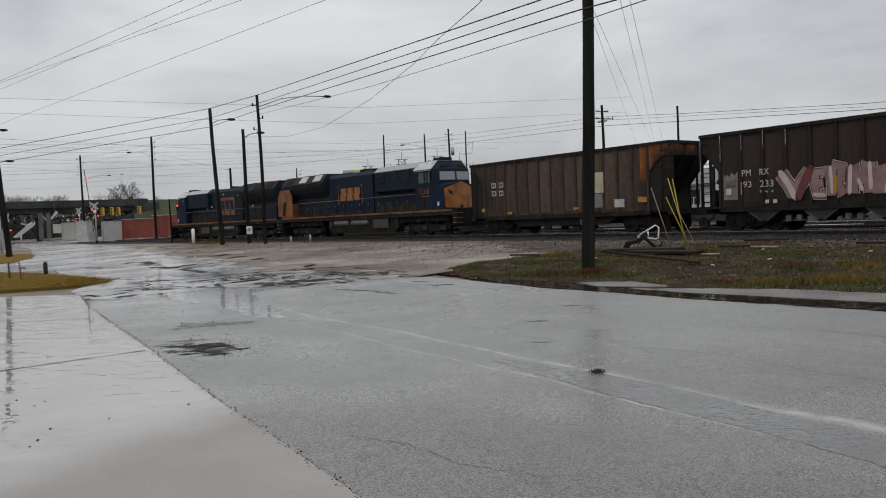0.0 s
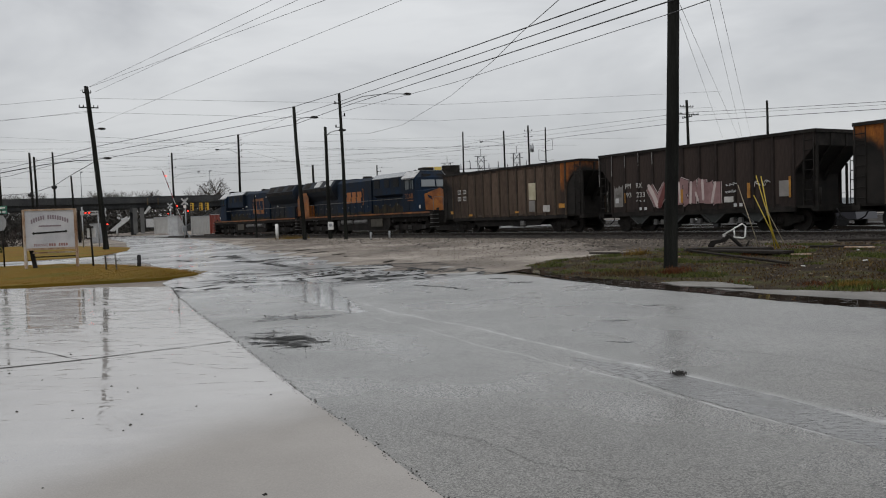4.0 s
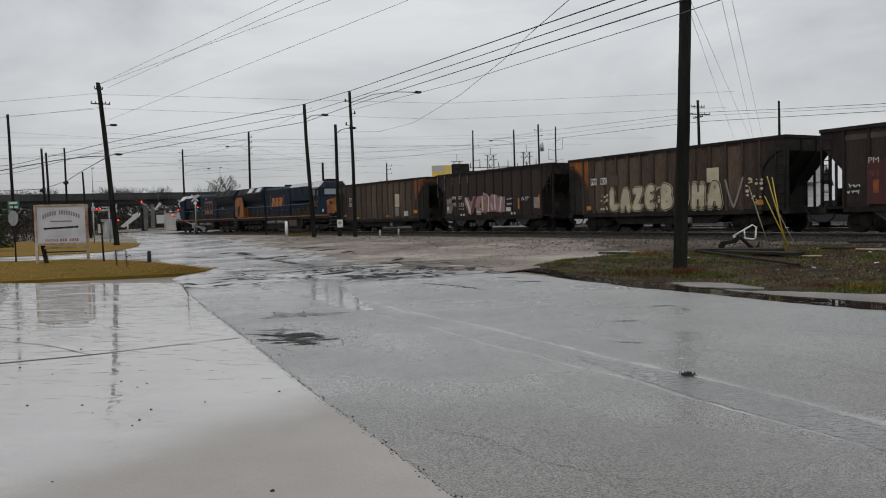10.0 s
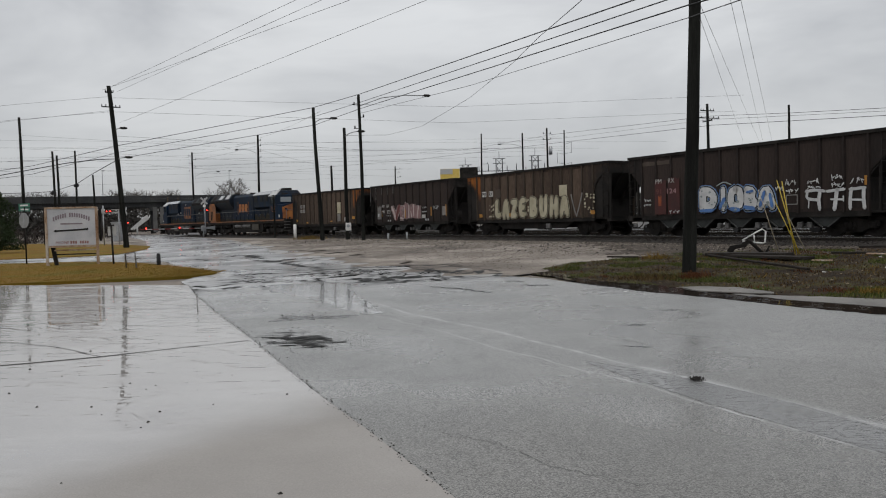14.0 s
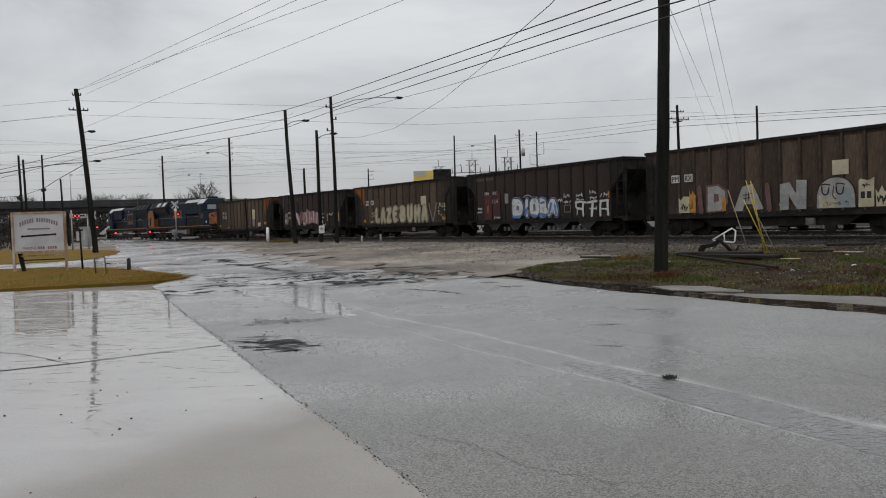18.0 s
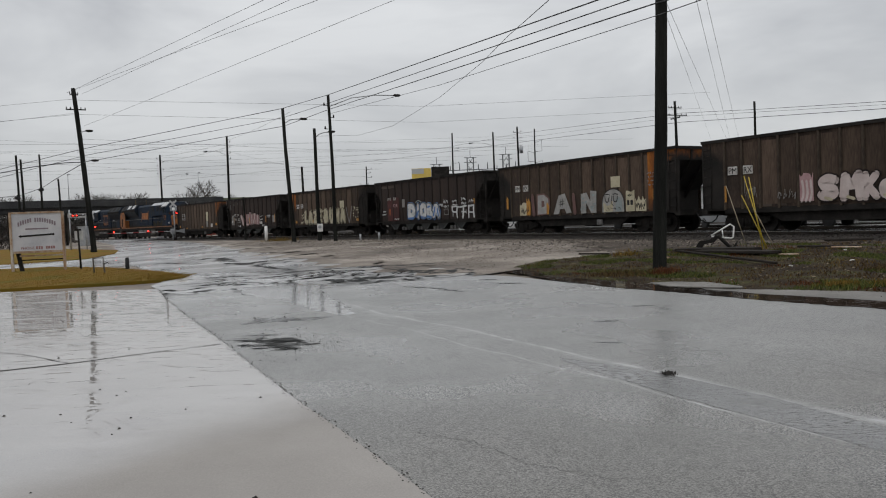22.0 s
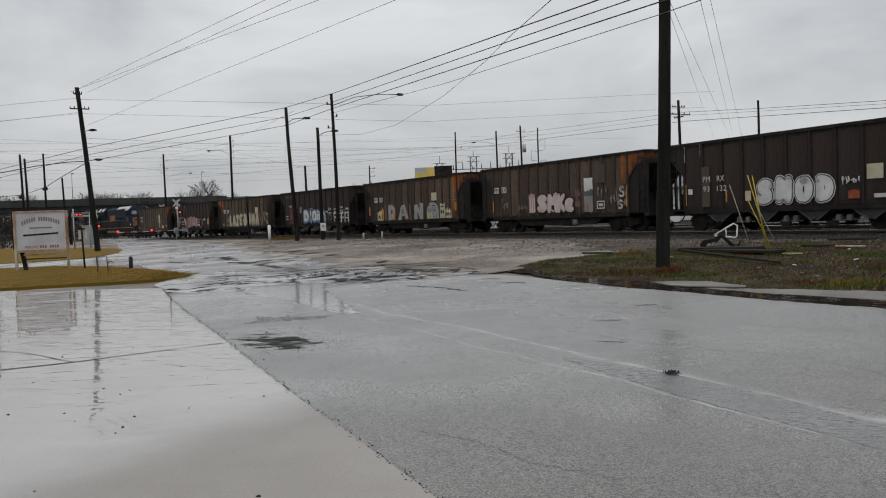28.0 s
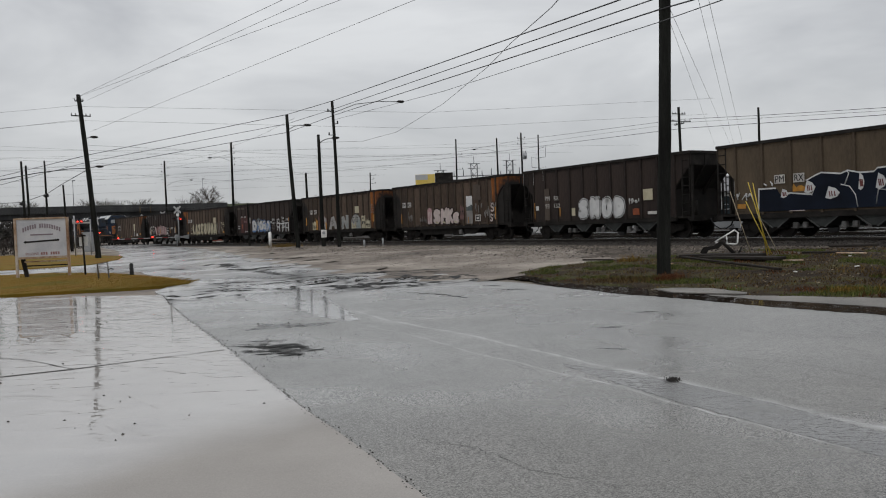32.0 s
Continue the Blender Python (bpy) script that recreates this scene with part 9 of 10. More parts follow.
def poly(k, pts, mat, up=0.006, label="", name="graffiti"):
    """A flat painted shape with straight edges through (x, z) points."""
    car, half = COAL[k]
    return part(name, prism(bmesh.new(), [(half - x, z) for x, z in pts], FACE + up - 0.003, FACE + up), mat, car, label)


def swipe(k, pts, w, mat, up=0.02, label="", name="graffiti_shade"):
    """One brushed stroke through (x, z) points."""
    car, half = COAL[k]
    bm = bmesh.new()
    stroke(bm, [(half - x, z) for x, z in pts], w, FACE, up, 3, 2)
    part(name, bm, mat, car, label)


def scuffs(k, spots):
    """Bare pale scrapes down the ribs."""
    car, half = COAL[k]
    for i, (x, z0, z1) in enumerate(spots):
        rnd = random.Random(i + k)
        n = 5
        edge = [(half - x + rnd.uniform(0.004, 0.026), z0 + (z1 - z0) * q / n) for q in range(n + 1)]
        part("scrape", prism(bmesh.new(), [*[(half - x - rnd.uniform(0.002, 0.01), z1 - (z1 - z0) * q / n) for q in range(n + 1)], *edge], FACE + 0.003, FACE + 0.006), M_SCRAPE, car, "pale scraped paint")


def dabs(k, x0, x1, z0, z1, mat, seed, n=12, up=0.0, big=1.0):
    """Loose dabs of paint round a piece."""
    car, half = COAL[k]
    rnd = random.Random(seed)
    bm = bmesh.new()
    for i in range(n):
        x, z, r = half - rnd.uniform(x0, x1), rnd.uniform(z0, z1), big * rnd.uniform(0.03, 0.075)
        bm.faces.new([bm.verts.new((x + r * math.cos(a) * 1.4, FACE + 0.002 + up + 0.0005 * i, z + r * math.sin(a))) for a in [-6.2832 * q / 7 for q in range(7)]])
    tagged(part("paint_dabs", bm, mat, car, "loose dabs of spray paint"), kind="stuff")


def scrawl(k, x0, x1, z0, z1, mat, seed, n=9, r=0.018):
    """An unreadable tag: a row of small looping strokes."""
    car, half = COAL[k]
    rnd = random.Random(seed)
    bm = bmesh.new()
    cells = max(2, n // 4)
    w, h = (x1 - x0) / cells, z1 - z0
    for c in range(cells):
        pts = []
        for i in range(rnd.randint(4, 6)):
            pts.append((half - (x0 + w * (c + rnd.uniform(-0.1, 1.1))), z0 + h * (rnd.uniform(0.55, 1.0) if i % 2 else rnd.uniform(0.0, 0.45))))
        for _ in range(2):
            pts = [pts[0]] + [((a[0] * u + b[0] * (1 - u)), (a[1] * u + b[1] * (1 - u))) for a, b in zip(pts[:-1], pts[1:]) for u in (0.75, 0.25)] + [pts[-1]]
        line(bm, [(px, FACE, pz) for px, pz in pts], r * 0.85, 4)
    tagged(part("scrawl", bm, mat, car, "unreadable spray-paint scrawl"), kind="stuff")


def marks(k, x, z, boxed, size=0.26, gap=0.78):
    for i, w in enumerate(("PM", "RX")):
        if boxed:
            car_rect(k, x + gap * i - 0.05, x + gap * i + 0.44, z - 0.05, z + 0.31, M_STENCIL, "stencil_panel")
        car_text(k, w, x + gap * i, z, size, M_GBLACK if boxed else M_STENCIL, 0.40, 0.0, 0.006, "stencil", "stencilled letters")


# first car
for i in range(2):
    for j in range(2):
        car_rect(0, 1.95 + 0.62 * i, 2.32 + 0.62 * i, 2.17 + 0.45 * j, 2.45 + 0.45 * j, M_STENCIL, "stencil_panel")
        for n in range(2):
            car_rect(0, 2.0 + 0.62 * i + 0.15 * n, 2.11 + 0.62 * i + 0.15 * n, 2.22 + 0.45 * j, 2.40 + 0.45 * j, M_GBLACK, "stencil_bar", up=0.004)
car_rect(0, 9.6, 10.25, 1.95, 2.95, M_CREAM, label="cream primer patch")
car_rect(0, 9.6, 10.15, 1.25, 1.9, M_GGREY)
car_rect(0, 10.9, 11.5, 1.22, 1.6, M_STENCIL, "data_panel")
car_rect(0, 1.0, 1.3, 1.3, 1.5, M_GORANGE)
car_rect(0, 3.2, 3.6, 1.12, 1.25, M_GORANGE)
car_rect(0, 8.2, 8.6, 1.2, 1.32, M_GORANGE)
car_rect(0, 12.3, 12.8, 1.4, 1.65, M_GORANGE, jag=0.05)
# second car
marks(1, 2.0, 2.22, False)
car_text(1, "93", 2.05, 1.77, 0.25, M_STENCIL, 0.36, 0.0)
car_text(1, "233", 2.78, 1.75, 0.27, M_STENCIL, 0.58, 0.0)
car_rect(1, 1.93, 1.98, 1.5, 2.0, M_GORANGE)
letters(1, [("V", 3.38, 5.1, 1.1, 2.46), ("E", 4.8, 5.62, 1.12, 2.36), ("R", 5.4, 6.3, 1.1, 2.58), ("M", 6.1, 7.3, 1.1, 2.58), ("N", 7.1, 8.1, 1.06, 2.46)], [(M_GLIGHT, 0.075), (M_GDARKRED, 0.045), (M_GMAUVE, 0.012)], 0.2, "mauve graffiti letters edged in pale pink", 0)
swipe(1, [(3.68, 2.24), (4.02, 1.75), (4.24, 1.28)], 0.12, M_GLIGHT, 0.030)
swipe(1, [(4.86, 2.30), (4.58, 1.8), (4.38, 1.30)], 0.15, M_GRED, 0.032, "dark red stroke")
for pts, w in (([(5.0, 1.35), (5.4, 1.3)], 0.07), ([(5.62, 2.3), (5.68, 1.4)], 0.06), ([(6.35, 2.3), (6.3, 1.35)], 0.07), ([(6.62, 1.8), (6.75, 1.45)], 0.06), ([(7.02, 2.35), (7.05, 1.5)], 0.07), ([(7.75, 2.2), (7.55, 1.35)], 0.07)):
    swipe(1, pts, w, M_GLIGHT, 0.031)
car_rect(1, 5.72, 5.86, 1.35, 2.0, M_GORANGE, up=0.042)
scuffs(1, [(0.06, 2.4, 3.95), (1.03, 2.9, 3.95), (2.0, 3.3, 3.9), (2.95, 3.3, 3.95), (3.9, 3.3, 3.9)])
car_rect(1, 1.12, 1.75, 1.3, 2.35, M_GGREY, "primer_patch", "grey smeared primer patch", up=-0.05, jag=0.12)
scrawl(1, 8.25, 8.95, 1.95, 2.2, M_GWHITE, 1, 14, 0.014)
scrawl(1, 8.25, 8.85, 1.65, 1.88, M_GWHITE, 9, 12, 0.014)
scrawl(1, 2.75, 3.35, 1.5, 1.66, M_GWHITE, 8, 12, 0.014)
scrawl(1, 9.8, 10.6, 1.85, 2.27, M_GWHITE, 2, 10)
scrawl(1, 1.1, 1.7, 1.6, 2.3, M_GGREY, 3, 14, 0.03)
car_rect(1, 8.2, 8.7, 1.3, 1.55, M_STENCIL, "data_panel")
car_rect(1, 9.42, 9.58, 1.45, 2.1, M_GORANGE)
car_rect(1, 11.0, 11.45, 1.45, 2.1, M_GGREY)
car_rect(1, 11.45, 11.55, 1.4, 2.25, M_GORANGE)
car_rect(1, 1.25, 1.5, 1.5, 1.75, M_GWHITE)
for x in (3.02, 3.36, 8.75, 9.05):
    car_rect(1, x, x + 0.16, 1.10, 1.24, M_GWHITE, "data_label", up=0.05)
# third car
marks(2, 2.0, 2.6, True)
piece(2, "LAZE", 3.35, 6.85, 1.06, 2.45, [(M_CREAM, 0.075), (M_GBLACK, 0.045), (M_CREAM, 0.0)], 0.165, "cream bubble-letter graffiti", 0.05)
piece(2, "BUHA", 7.05, 10.95, 1.06, 2.5, [(M_CREAM, 0.075), (M_GBLACK, 0.045), (M_CREAM, 0.0)], 0.165, "cream bubble-letter graffiti", 0.05)
car_rect(2, 10.0, 10.7, 2.3, 2.95, M_CREAM, label="cream primer patch")
car_rect(2, 3.5, 4.1, 2.45, 3.0, M_STREAK, jag=0.02)
for pts in ([(11.05, 2.35), (11.3, 1.5), (11.5, 1.12)], [(11.5, 1.12), (11.75, 1.7), (12.0, 2.4)]):
    swipe(2, pts, 0.05, M_GGREY, 0.004, "thin grey graffiti stroke", "graffiti")
dabs(2, 2.65, 3.3, 1.15, 2.15, M_CREAM, 4, 16)
dabs(2, 12.2, 13.0, 1.3, 2.4, M_CREAM, 5, 18)
dabs(2, 6.75, 7.1, 1.3, 2.4, M_CREAM, 6, 9)
for x in (5.0, 8.2, 12.7, 1.6):
    car_rect(2, x, x + 0.35, 1.2, 1.42, M_GORANGE, up=0.012, jag=0.03)
# fourth car
car_rect(3, 1.95, 2.72, 1.08, 2.75, M_DULLRED, label="dull dark red painted panel", jag=0.12)
car_rect(3, 2.86, 3.62, 1.08, 2.8, M_DULLRED, label="dull dark red painted panel", jag=0.12, seed=3)
marks(3, 2.02, 2.62, False, 0.22, 0.86)
car_text(3, "91", 2.05, 2.1, 0.25, M_GRED, 0.35, 0.0, 0.008)
car_text(3, "124", 2.8, 2.1, 0.25, M_GPINK, 0.6, 0.0, 0.008)
car_rect(3, 2.2, 2.4, 1.5, 2.0, M_ORANGEDRIP, up=0.006, jag=0.1)
car_rect(3, 1.0, 3.0, 3.55, 3.75, M_STREAK, "dust_streak", up=-0.05, jag=0.03)
car_rect(3, 4.1, 4.45, 2.05, 2.65, M_GGREY)
letters(3, [("D", 4.72, 6.05, 1.12, 2.34), ("I", 5.9, 6.65, 1.12, 2.3), ("O", 6.45, 7.5, 1.12, 2.3), ("B", 7.35, 8.2, 1.12, 2.26), ("A", 8.05, 9.12, 1.12, 2.26)], [(M_GBLUE, 0.10), (M_GPALE, 0.07), (M_GNAVY, 0.045), (M_GWHITE, 0.0)], 0.2, "white graffiti letters edged in blue", 1)
for pts, w in (([(4.95, 1.2), (5.7, 1.22)], 0.07), ([(6.1, 1.3), (6.35, 1.7)], 0.09), ([(6.75, 1.25), (7.15, 1.2)], 0.09), ([(7.5, 1.3), (7.95, 1.24)], 0.09), ([(8.3, 1.35), (8.5, 1.9)], 0.08), ([(8.9, 1.3), (8.8, 1.8)], 0.08), ([(7.6, 1.95), (7.9, 2.0)], 0.06)):
    swipe(3, pts, w, M_GBLUE, 0.050, "blue fade in the letters")
dabs(3, 4.9, 8.95, 1.2, 2.2, M_GPALE, 79, 22, 0.056, 0.9)
swipe(3, [(5.9, 2.32), (6.3, 2.5), (6.7, 2.34)], 0.03, M_GPALE, 0.0)
for i, (a, b, c, d) in enumerate(((9.49, 10.1, 2.1, 2.42), (9.5, 10.15, 1.8, 2.08), (10.55, 11.1, 2.12, 2.38), (10.5, 11.15, 1.92, 2.1), (11.6, 12.1, 2.22, 2.52), (11.6, 12.15, 1.95, 2.2), (12.42, 12.95, 2.06, 2.36), (1.15, 1.7, 1.7, 1.9), (1.15, 1.7, 1.48, 1.66), (2.95, 3.6, 1.1, 1.3), (9.0, 9.4, 1.9, 2.2))):
    scrawl(3, a, b, c, d, M_GWHITE, 30 + i, 14, 0.02)
for pts, w in (([(10.5, 1.86), (10.95, 1.9), (11.3, 1.84)], 0.06), ([(10.55, 1.84), (10.5, 1.55), (11.0, 1.5)], 0.06), ([(11.12, 1.84), (11.05, 1.5), (11.1, 1.14)], 0.075), ([(10.62, 1.5), (10.6, 1.2)], 0.03),
               ([(11.42, 1.82), (12.15, 1.88)], 0.06), ([(11.85, 1.86), (11.8, 1.5), (11.74, 1.12)], 0.085), ([(11.6, 1.5), (12.1, 1.48)], 0.04), ([(12.12, 1.6), (12.12, 1.42)], 0.03),
               ([(12.4, 1.12), (12.4, 1.6), (12.46, 1.88)], 0.07), ([(12.4, 1.86), (13.0, 1.9)], 0.06), ([(12.95, 1.88), (12.94, 1.5), (12.98, 1.14)], 0.075), ([(12.45, 1.46), (12.92, 1.44)], 0.04)):
    swipe(3, pts, w, M_GWHITE, 0.004, "dripping white block stroke", "graffiti")
for z0, z1 in ((1.34, 1.38), (1.72, 1.76)):
    car_rect(3, 9.55, 10.1, z0, z1, M_GGREY, "data_frame")
for x in (9.55, 10.06):
    car_rect(3, x, x + 0.04, 1.38, 1.72, M_GGREY, "data_frame")
car_rect(3, 12.98, 13.08, 2.0, 2.35, M_GORANGE)
# fifth car
marks(4, 1.75, 2.55, True)
car_rect(4, 2.12, 3.1, 1.08, 1.7, M_CREAM, jag=0.25, seed=2, label="cream and yellow graffiti blot")
car_rect(4, 2.75, 3.12, 1.08, 2.0, M_GORANGE, up=0.006, jag=0.15)
scrawl(4, 2.2, 3.0, 1.12, 1.6, M_GBLACK, 43, 20, 0.022)
for x, w in ((3.24, 0.13), (3.95, 0.10)):
    swipe(4, [(x + 0.1, 2.2), (x + 0.14, 1.7), (x + 0.2, 1.12)], w, M_DUSTRED, 0.004, "dusty red graffiti stroke", "graffiti")
poly(4, [(3.7, 1.06), (3.74, 2.28), (4.42, 2.31), (4.88, 2.02), (4.93, 1.48), (4.62, 1.08)], M_DUSTRED, 0.006, "", "graffiti_outline")
poly(4, [(3.8, 1.1), (3.84, 2.2), (4.38, 2.23), (4.76, 1.98), (4.8, 1.5), (4.55, 1.14)], M_GDUST, 0.010, "pale dusty graffiti letter")
poly(4, [(4.16, 1.5), (4.18, 1.9), (4.42, 1.86), (4.44, 1.56)], M_DUSTRED, 0.014, "", "graffiti_gap")
car_rect(4, 4.62, 4.82, 1.1, 1.7, M_GORANGE, up=0.030, jag=0.1)
poly(4, [(5.2, 1.08), (5.68, 2.12), (6.2, 2.22), (6.72, 1.14), (6.3, 1.1), (6.16, 1.36), (5.78, 1.36), (5.66, 1.08)], M_GDUST, 0.006, "broad pale graffiti letter")
for a, b in (((5.75, 1.75), (6.15, 1.8)), ((5.75, 1.6), (6.15, 1.65)), ((5.88, 1.9), (5.86, 1.5)), ((6.02, 1.92), (6.0, 1.52))):
    swipe(4, [a, b], 0.018, M_GBLACK, 0.024, "", "graffiti_line")
swipe(4, [(6.9, 2.1), (6.95, 1.6), (7.0, 1.12)], 0.12, M_DUSTRED, 0.002, "dusty red graffiti stroke", "graffiti")
poly(4, [(7.5, 1.06), (7.52, 2.12), (7.95, 2.18), (8.25, 1.68), (8.26, 2.26), (8.72, 2.22), (8.68, 1.08), (8.28, 1.08), (7.92, 1.62), (7.9, 1.08)], M_GDUST, 0.006, "pale graffiti letter")
dabs(4, 7.5, 8.6, 1.15, 2.1, M_GPALE, 78, 14, 0.018)
half5 = COAL[4][1]
for mat, grow, up in ((M_GBLACK, 0.045, 0.0), (M_GDUST, 0.0, 0.004)):
    dome = [(half5 - 9.92 + (0.78 + grow) * math.cos(a), 1.08 + (1.16 + grow) * max(0.0, math.sin(a)) ** 0.55) for a in [3.1416 * i / 18 for i in range(19)]]
    part("graffiti_blob", prism(bmesh.new(), dome, FACE + up - 0.003, FACE + up), mat, COAL[4][0], "pale rounded graffiti shape")
car_rect(4, 9.25, 9.9, 1.1, 1.55, M_CREAM, "graffiti_shade", up=0.008, jag=0.2, seed=9)
car_rect(4, 10.1, 10.55, 1.1, 1.75, M_GPALE, "graffiti_shade", up=0.008, jag=0.2, seed=8)
for x in (9.5, 10.1):
    swipe(4, [(x - 0.16, 1.98), (x, 2.02), (x + 0.2, 1.96)], 0.025, M_GBLACK, 0.012, "", "graffiti_line")
    swipe(4, [(x - 0.14, 1.9), (x - 0.12, 1.62), (x + 0.1, 1.58), (x + 0.16, 1.86)], 0.03, M_GBLACK, 0.012, "", "graffiti_line")
swipe(4, [(9.85, 1.9), (9.8, 1.5), (9.95, 1.42)], 0.02, M_GBLACK, 0.013, "", "graffiti_line")
scrawl(4, 9.3, 10.5, 1.12, 1.4, M_GBLACK, 45, 16, 0.016)
car_rect(4, 10.82, 11.42, 1.08, 2.1, M_CREAM, jag=0.06, seed=4, label="cream graffiti block")
car_rect(4, 11.5, 12.2, 1.08, 1.7, M_CREAM, jag=0.16, seed=6, label="cream graffiti block")
for x0, x1, z0, z1 in ((10.92, 11.08, 1.4, 1.65), (11.15, 11.32, 1.4, 1.65)):
    car_rect(4, x0, x1, z0, z1, M_GBLACK, "graffiti_line", up=0.006)
scrawl(4, 10.9, 11.35, 1.78, 2.0, M_GBLACK, 41, 8, 0.018)
scrawl(4, 11.5, 12.15, 1.12, 1.6, M_GBLACK, 40, 22, 0.022)
car_rect(4, 9.8, 10.46, 2.34, 2.9, M_CREAM, label="cream primer patch")
for z in (2.25, 2.45, 2.65, 2.82):
    scrawl(4, 12.3, 12.8, z, z + 0.15, M_GGREY, int(z * 100), 12, 0.014)
car_rect(4, 0.8, 0.98, 1.5, 2.2, M_GORANGE, jag=0.1)
car_rect(4, 12.62, 12.8, 1.58, 2.12, M_GORANGE, jag=0.05)
# sixth car
marks(5, 1.5, 2.52, True)
car_rect(5, 4.9, 5.5, 1.2, 2.2, M_GPINK, jag=0.2, seed=1, label="smeared pink graffiti")
for x in (5.02, 5.2, 5.38):
    swipe(5, [(x, 2.0), (x + 0.06, 1.5), (x - 0.04, 1.2)], 0.05, M_GLIGHT, 0.006, "pale drip")
letters(5, [("S", 5.55, 6.68, 1.12, 2.26), ("M", 6.5, 7.62, 1.1, 2.28), ("K", 7.36, 8.2, 1.1, 2.24), ("E", 8.0, 8.9, 1.1, 1.95)], [(M_BLACKBROWN, 0.07), (M_GLIGHT, 0.0)], 0.18, "dirty white bubble letters edged in black")
for x in (6.0, 6.9, 8.3):
    swipe(5, [(x, 1.3), (x + 0.25, 1.22)], 0.06, M_CREAM, 0.02)
car_rect(5, 8.93, 9.38, 1.4, 2.35, M_DUSTRED, jag=0.2, seed=2, label="dull red graffiti block")
scrawl(5, 8.95, 9.36, 1.5, 2.2, M_GBLACK, 57, 10, 0.02)
car_rect(5, 9.68, 10.36, 2.2, 2.92, M_GWHITE, label="pale primer patch")
car_rect(5, 9.68, 10.36, 1.95, 2.24, M_TEAL, up=0.003, jag=0.1, label="dripping teal band")
car_rect(5, 9.68, 10.36, 1.1, 1.95, M_GGREY, label="grey primer patch")
car_rect(5, 10.66, 11.24, 1.24, 1.66, M_STENCIL, "data_panel")
car_rect(5, 10.72, 11.18, 1.30, 1.60, M_GBLACK, "data_stencil", up=0.004)
car_rect(5, 10.8, 11.1, 1.38, 1.52, M_STENCIL, "data_stencil", up=0.008)
letters(5, [("S", 12.25, 12.75, 1.75, 2.4), ("S", 12.15, 12.6, 1.15, 1.7)], [(M_GLIGHT, 0.0)], 0.05, "pale looping tag", 2)
for i, (a, b, c, d) in enumerate(((11.5, 12.3, 1.3, 2.2), (12.3, 12.9, 1.9, 2.5), (10.7, 11.4, 1.8, 2.5), (12.0, 12.8, 1.2, 1.8))):
    scrawl(5, a, b, c, d, M_GGREY, 50 + i, 14, 0.025)
for x, z0, z1 in ((1.25, 1.3, 2.0), (9.85, 1.15, 1.55), (12.75, 1.3, 2.1)):
    car_rect(5, x, x + 0.1, z0, z1, M_GORANGE)
scrawl(5, 2.3, 2.9, 1.3, 2.2, M_GGREY, 55, 18, 0.016)
scrawl(5, 3.9, 4.8, 1.2, 1.8, M_GGREY, 56, 18, 0.016)
car_rect(5, 10.5, 11.3, 2.6, 3.6, M_STREAK, jag=0.1, seed=7)
# seventh car
marks(6, 2.07, 2.22, False)
car_text(6, "93", 2.07, 1.79, 0.25, M_STENCIL, 0.36, 0.0)
car_text(6, "132", 2.84, 1.79, 0.25, M_STENCIL, 0.52, 0.0)
car_rect(6, 1.05, 1.1, 1.2, 2.15, M_GORANGE)
car_rect(6, 3.3, 3.38, 1.3, 1.8, M_GORANGE)
car_rect(6, 1.2, 1.45, 1.7, 1.95, M_GWHITE)
car_rect(6, 2.0, 2.45, 1.1, 2.9, M_STREAK, jag=0.05)
piece(6, "SNOD", 4.86, 8.45, 1.08, 2.22, [(M_GWHITE, 0.085), (M_GBLACK, 0.05), (M_GWHITE, 0.01)], 0.17, "white bubble-letter graffiti with black outlines", 0.04)
scrawl(6, 8.72, 9.4, 1.72, 2.1, M_GWHITE, 60, 26, 0.022)
scuffs(6, [(1.05, 3.2, 3.9), (1.95, 3.4, 3.95), (0.1, 3.2, 3.9)])
car_rect(6, 4.33, 4.62, 1.3, 1.72, M_CREAM)
car_rect(6, 10.82, 11.26, 1.45, 2.02, M_GGREY, label="grey primer patch")
car_rect(6, 11.32, 11.4, 1.28, 2.2, M_GORANGE)
car_rect(6, 8.95, 9.4, 1.2, 1.5, M_ORANGEDRIP, jag=0.06)
car_rect(6, 9.68, 10.3, 1.9, 2.45, M_CREAM, label="cream primer patch")
car_rect(6, 9.95, 10.6, 1.2, 1.35, M_STENCIL, "data_panel")
# eighth car
marks(7, 3.0, 2.27, True, 0.28, 0.88)
car8, half8 = COAL[7]
shape = [(2.2, 1.1), (2.23, 2.02), (3.06, 2.01), (3.29, 1.66), (3.68, 1.78), (4.64, 1.67), (4.8, 2.0), (4.36, 2.22), (4.71, 2.38), (5.05, 2.5), (5.85, 2.4), (6.13, 2.5), (6.62, 2.38), (7.14, 2.38), (7.27, 2.5), (8.2, 2.55), (9.0, 2.4), (9.6, 2.6), (10.6, 2.55), (11.6, 2.3), (12.3, 1.9), (12.4, 1.12)]
part("graffiti_outline", prism(bmesh.new(), [(half8 - x + (0.06 if x < 4 else 0), z + 0.06) for x, z in shape], FACE - 0.003, FACE), M_GWHITE, car8)
part("graffiti", prism(bmesh.new(), [(half8 - x, z) for x, z in shape], FACE + 0.002, FACE + 0.006), M_GNAVY, car8, "large navy graffiti shapes edged in white")
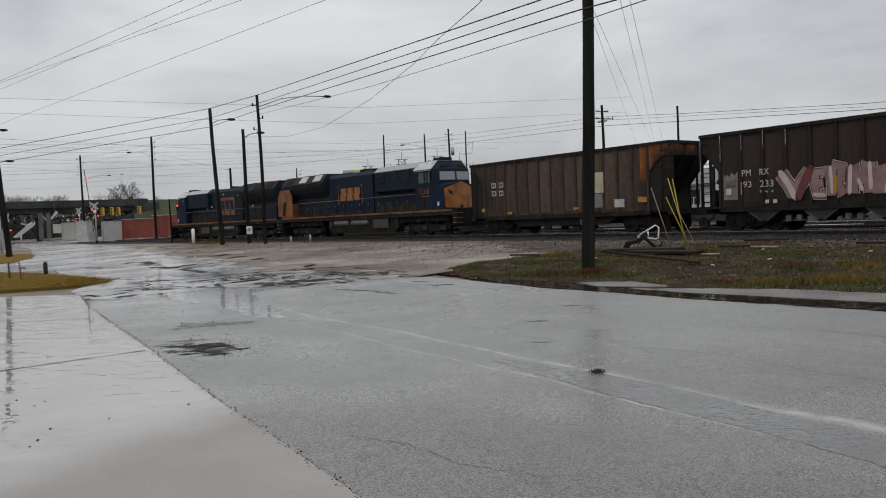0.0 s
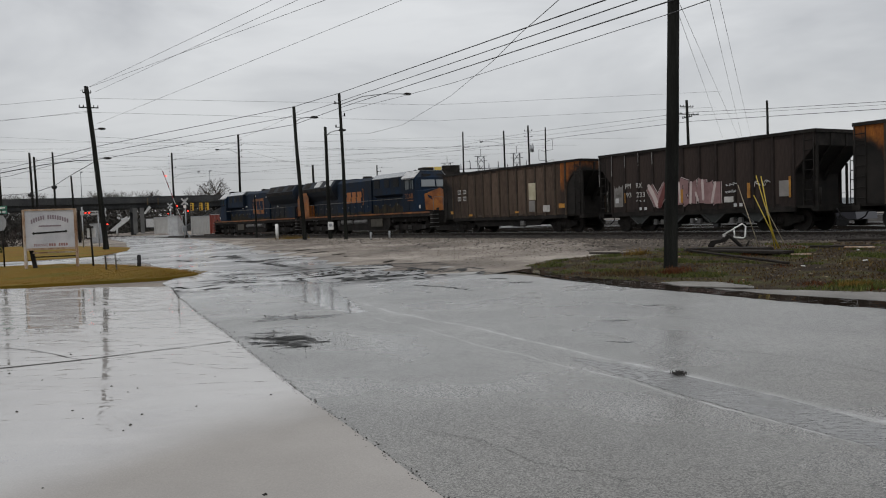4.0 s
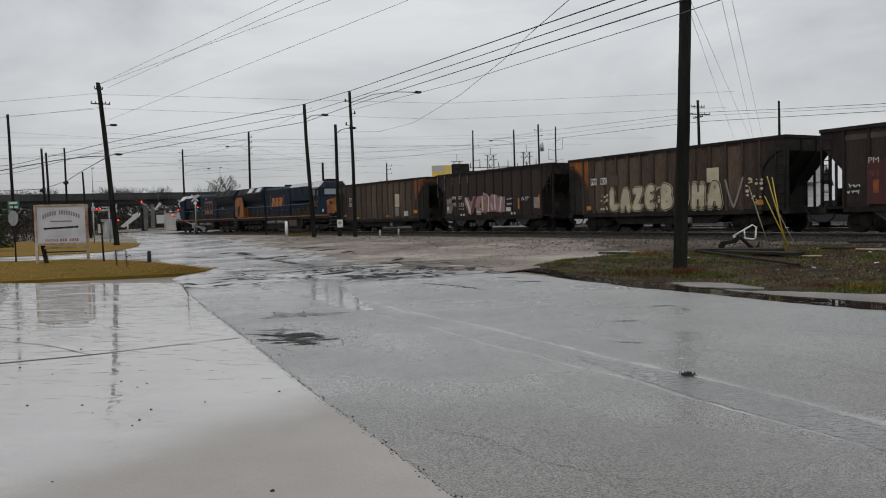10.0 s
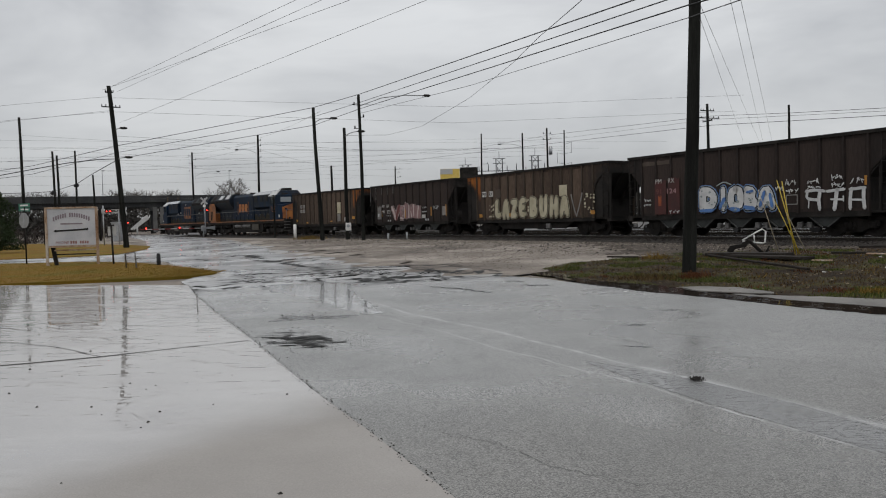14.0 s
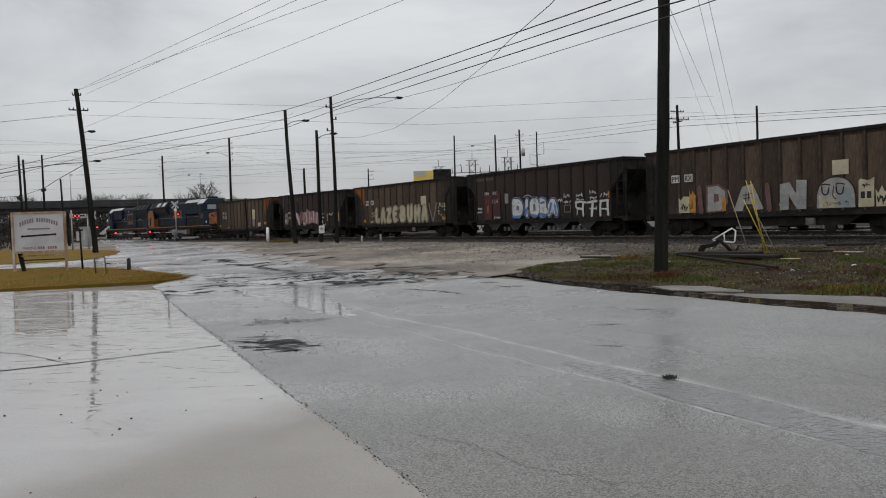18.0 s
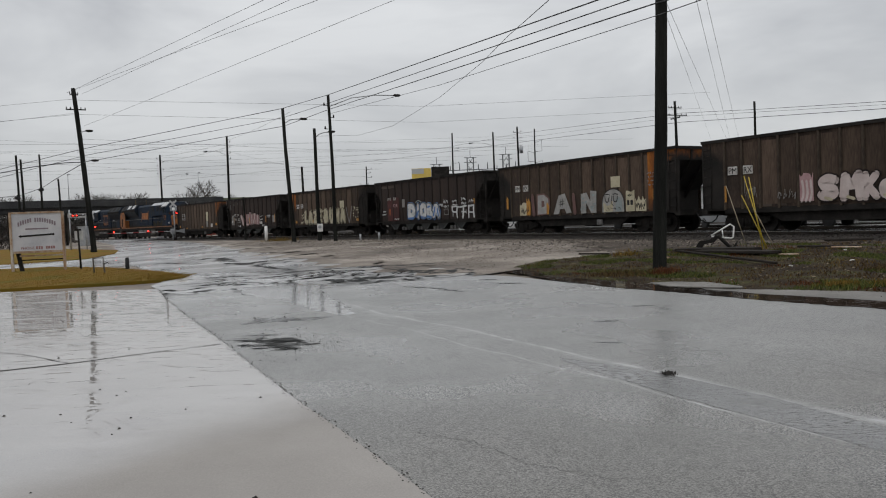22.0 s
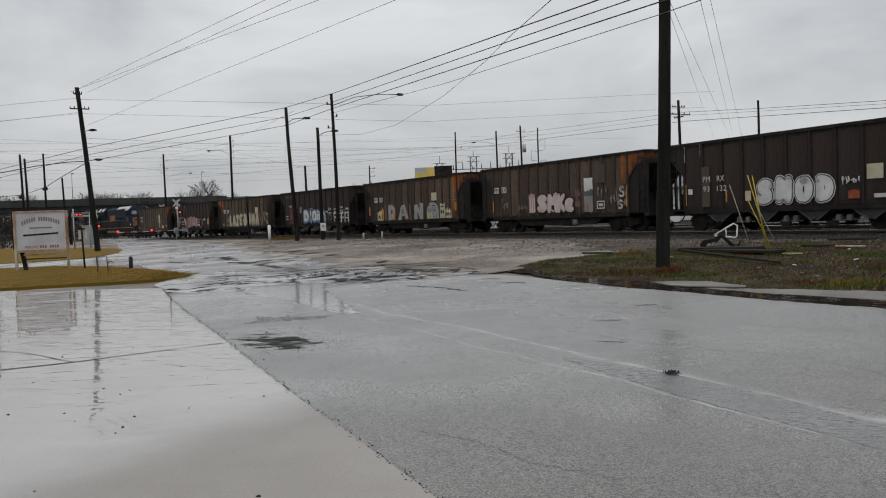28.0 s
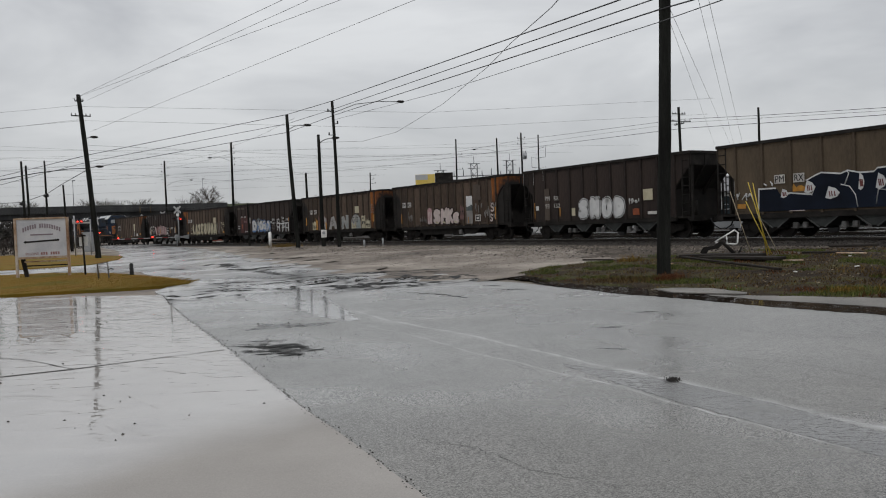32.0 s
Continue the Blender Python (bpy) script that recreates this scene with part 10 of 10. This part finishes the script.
for x, z, w, h in ((3.42, 1.62, 0.18, 0.38), (4.55, 1.75, 0.24, 0.52), (5.5, 1.48, 0.30, 0.5), (6.66, 1.75, 0.12, 0.66), (7.4, 1.75, 0.2, 0.6), (8.3, 1.7, 0.2, 0.6), (9.3, 1.6, 0.3, 0.6), (10.5, 1.8, 0.2, 0.6)):
    drop = part("graffiti_drop", prism(bmesh.new(), [(half8 - x + w, z + 0.1 * h), (half8 - x + 0.3 * w, z), (half8 - x - 0.6 * w, z + 0.15 * h), (half8 - x - w, z + 0.45 * h), (half8 - x - 0.5 * w, z + 0.8 * h), (half8 - x + 0.5 * w, z + h)], FACE + 0.008, FACE + 0.012), M_GWHITE, car8, "white graffiti drop")
    for d in (-0.3, 0.1, 0.4):
        part("graffiti_stroke", prism(bmesh.new(), [(half8 - x + d * w, z + 0.2 * h), (half8 - x + d * w - 0.05, z + 0.2 * h), (half8 - x + d * w - 0.01, z + 0.62 * h), (half8 - x + d * w + 0.03, z + 0.62 * h)], FACE + 0.013, FACE + 0.016), M_GRED, drop)
line8 = bmesh.new()
line(line8, [(half8 - 5.85, FACE + 0.008, 2.02), (half8 - 6.2, FACE + 0.008, 1.92), (half8 - 6.42, FACE + 0.008, 1.6), (half8 - 6.5, FACE + 0.008, 1.14)], 0.02, 4)
line(line8, [(half8 - 6.0, FACE + 0.008, 2.0), (half8 - 6.18, FACE + 0.008, 2.42), (half8 - 6.1, FACE + 0.008, 2.5)], 0.022, 4)
line(line8, [(half8 - 7.2, FACE + 0.008, 1.2), (half8 - 7.3, FACE + 0.008, 1.75), (half8 - 7.8, FACE + 0.008, 1.7), (half8 - 7.8, FACE + 0.008, 1.2)], 0.022, 4)
part("graffiti_lines", line8, M_GWHITE, car8, "white graffiti contour lines")
scrawl(7, 1.06, 1.9, 1.55, 2.0, M_GWHITE, 70, 14, 0.03)
scrawl(7, 2.4, 2.95, 2.1, 2.36, M_GWHITE, 71, 8, 0.03)
car_rect(7, 1.1, 1.52, 1.26, 1.46, M_GORANGE)
car_rect(7, 3.1, 3.46, 1.26, 1.42, M_GGREY)
car_rect(7, 3.62, 4.3, 1.07, 1.2, M_GLIGHT, jag=0.05)
car_rect(7, 3.7, 4.4, 1.86, 2.1, M_GORANGE, up=-0.05, jag=0.1)
# weather streaks: faint lighter panels on several cars
for k, seed in ((0, 1), (2, 2), (4, 3), (5, 4)):
    rnd = random.Random(seed)
    for i in range(6):
        x = rnd.uniform(1.5, 12)
        car_rect(k, x, x + rnd.uniform(0.2, 0.6), 1.06, rnd.uniform(1.6, 3.6), M_STREAK, "dust_streak", up=-0.066, jag=0.25, seed=i * 7)


def motions():
    for ob, back, turned in TRAIN:
        rows = []
        for t, s in RUN:
            m = on_track(s + back)
            rows.append((t, m @ pose(0, 0, 0, 0, 0, 180) if turned else m))
        walk(ob, rows)
    # wheels roll with the train
    times = [0.2 * k for k in range(161)]
    dist = np.interp(times, [t for t, _ in RUN], [s for _, s in RUN]) - RUN[0][1]
    for sets in WHEELS:
        for w in sets:
            x = w.location.x
            back = w.parent.parent in (l2,)
            walk(w, [(t, pose(x, 0, 0.457, 0, (-1 if back else 1) * math.degrees(d / 0.457), 0)) for t, d in zip(times, dist)])
    # the crossing gate comes down
    walk(GATE, [(t, pose(0, 0, 1.1, 0, a, 0)) for t, a in ((0, 84), (2.5, 82), (4.0, 72), (5.5, 58), (7, 46), (8, 39), (10, 25), (11, 13), (12, 4), (13, 0), (32, 0))])
    # the pickup rolls up to the crossing and stops
    lane = [(t, along(q, 9.0)) for t, q in ((0, 240.0), (3, 201.0), (6, 164.5), (7.5, 150.0), (9, 139.5), (10.5, 135.0), (32, 135.0))]
    walk(PICKUP, [(t, pose(x, y, lift(x, y), 0, 0, math.degrees(a) - 90)) for t, (x, y, a) in lane])


motions()
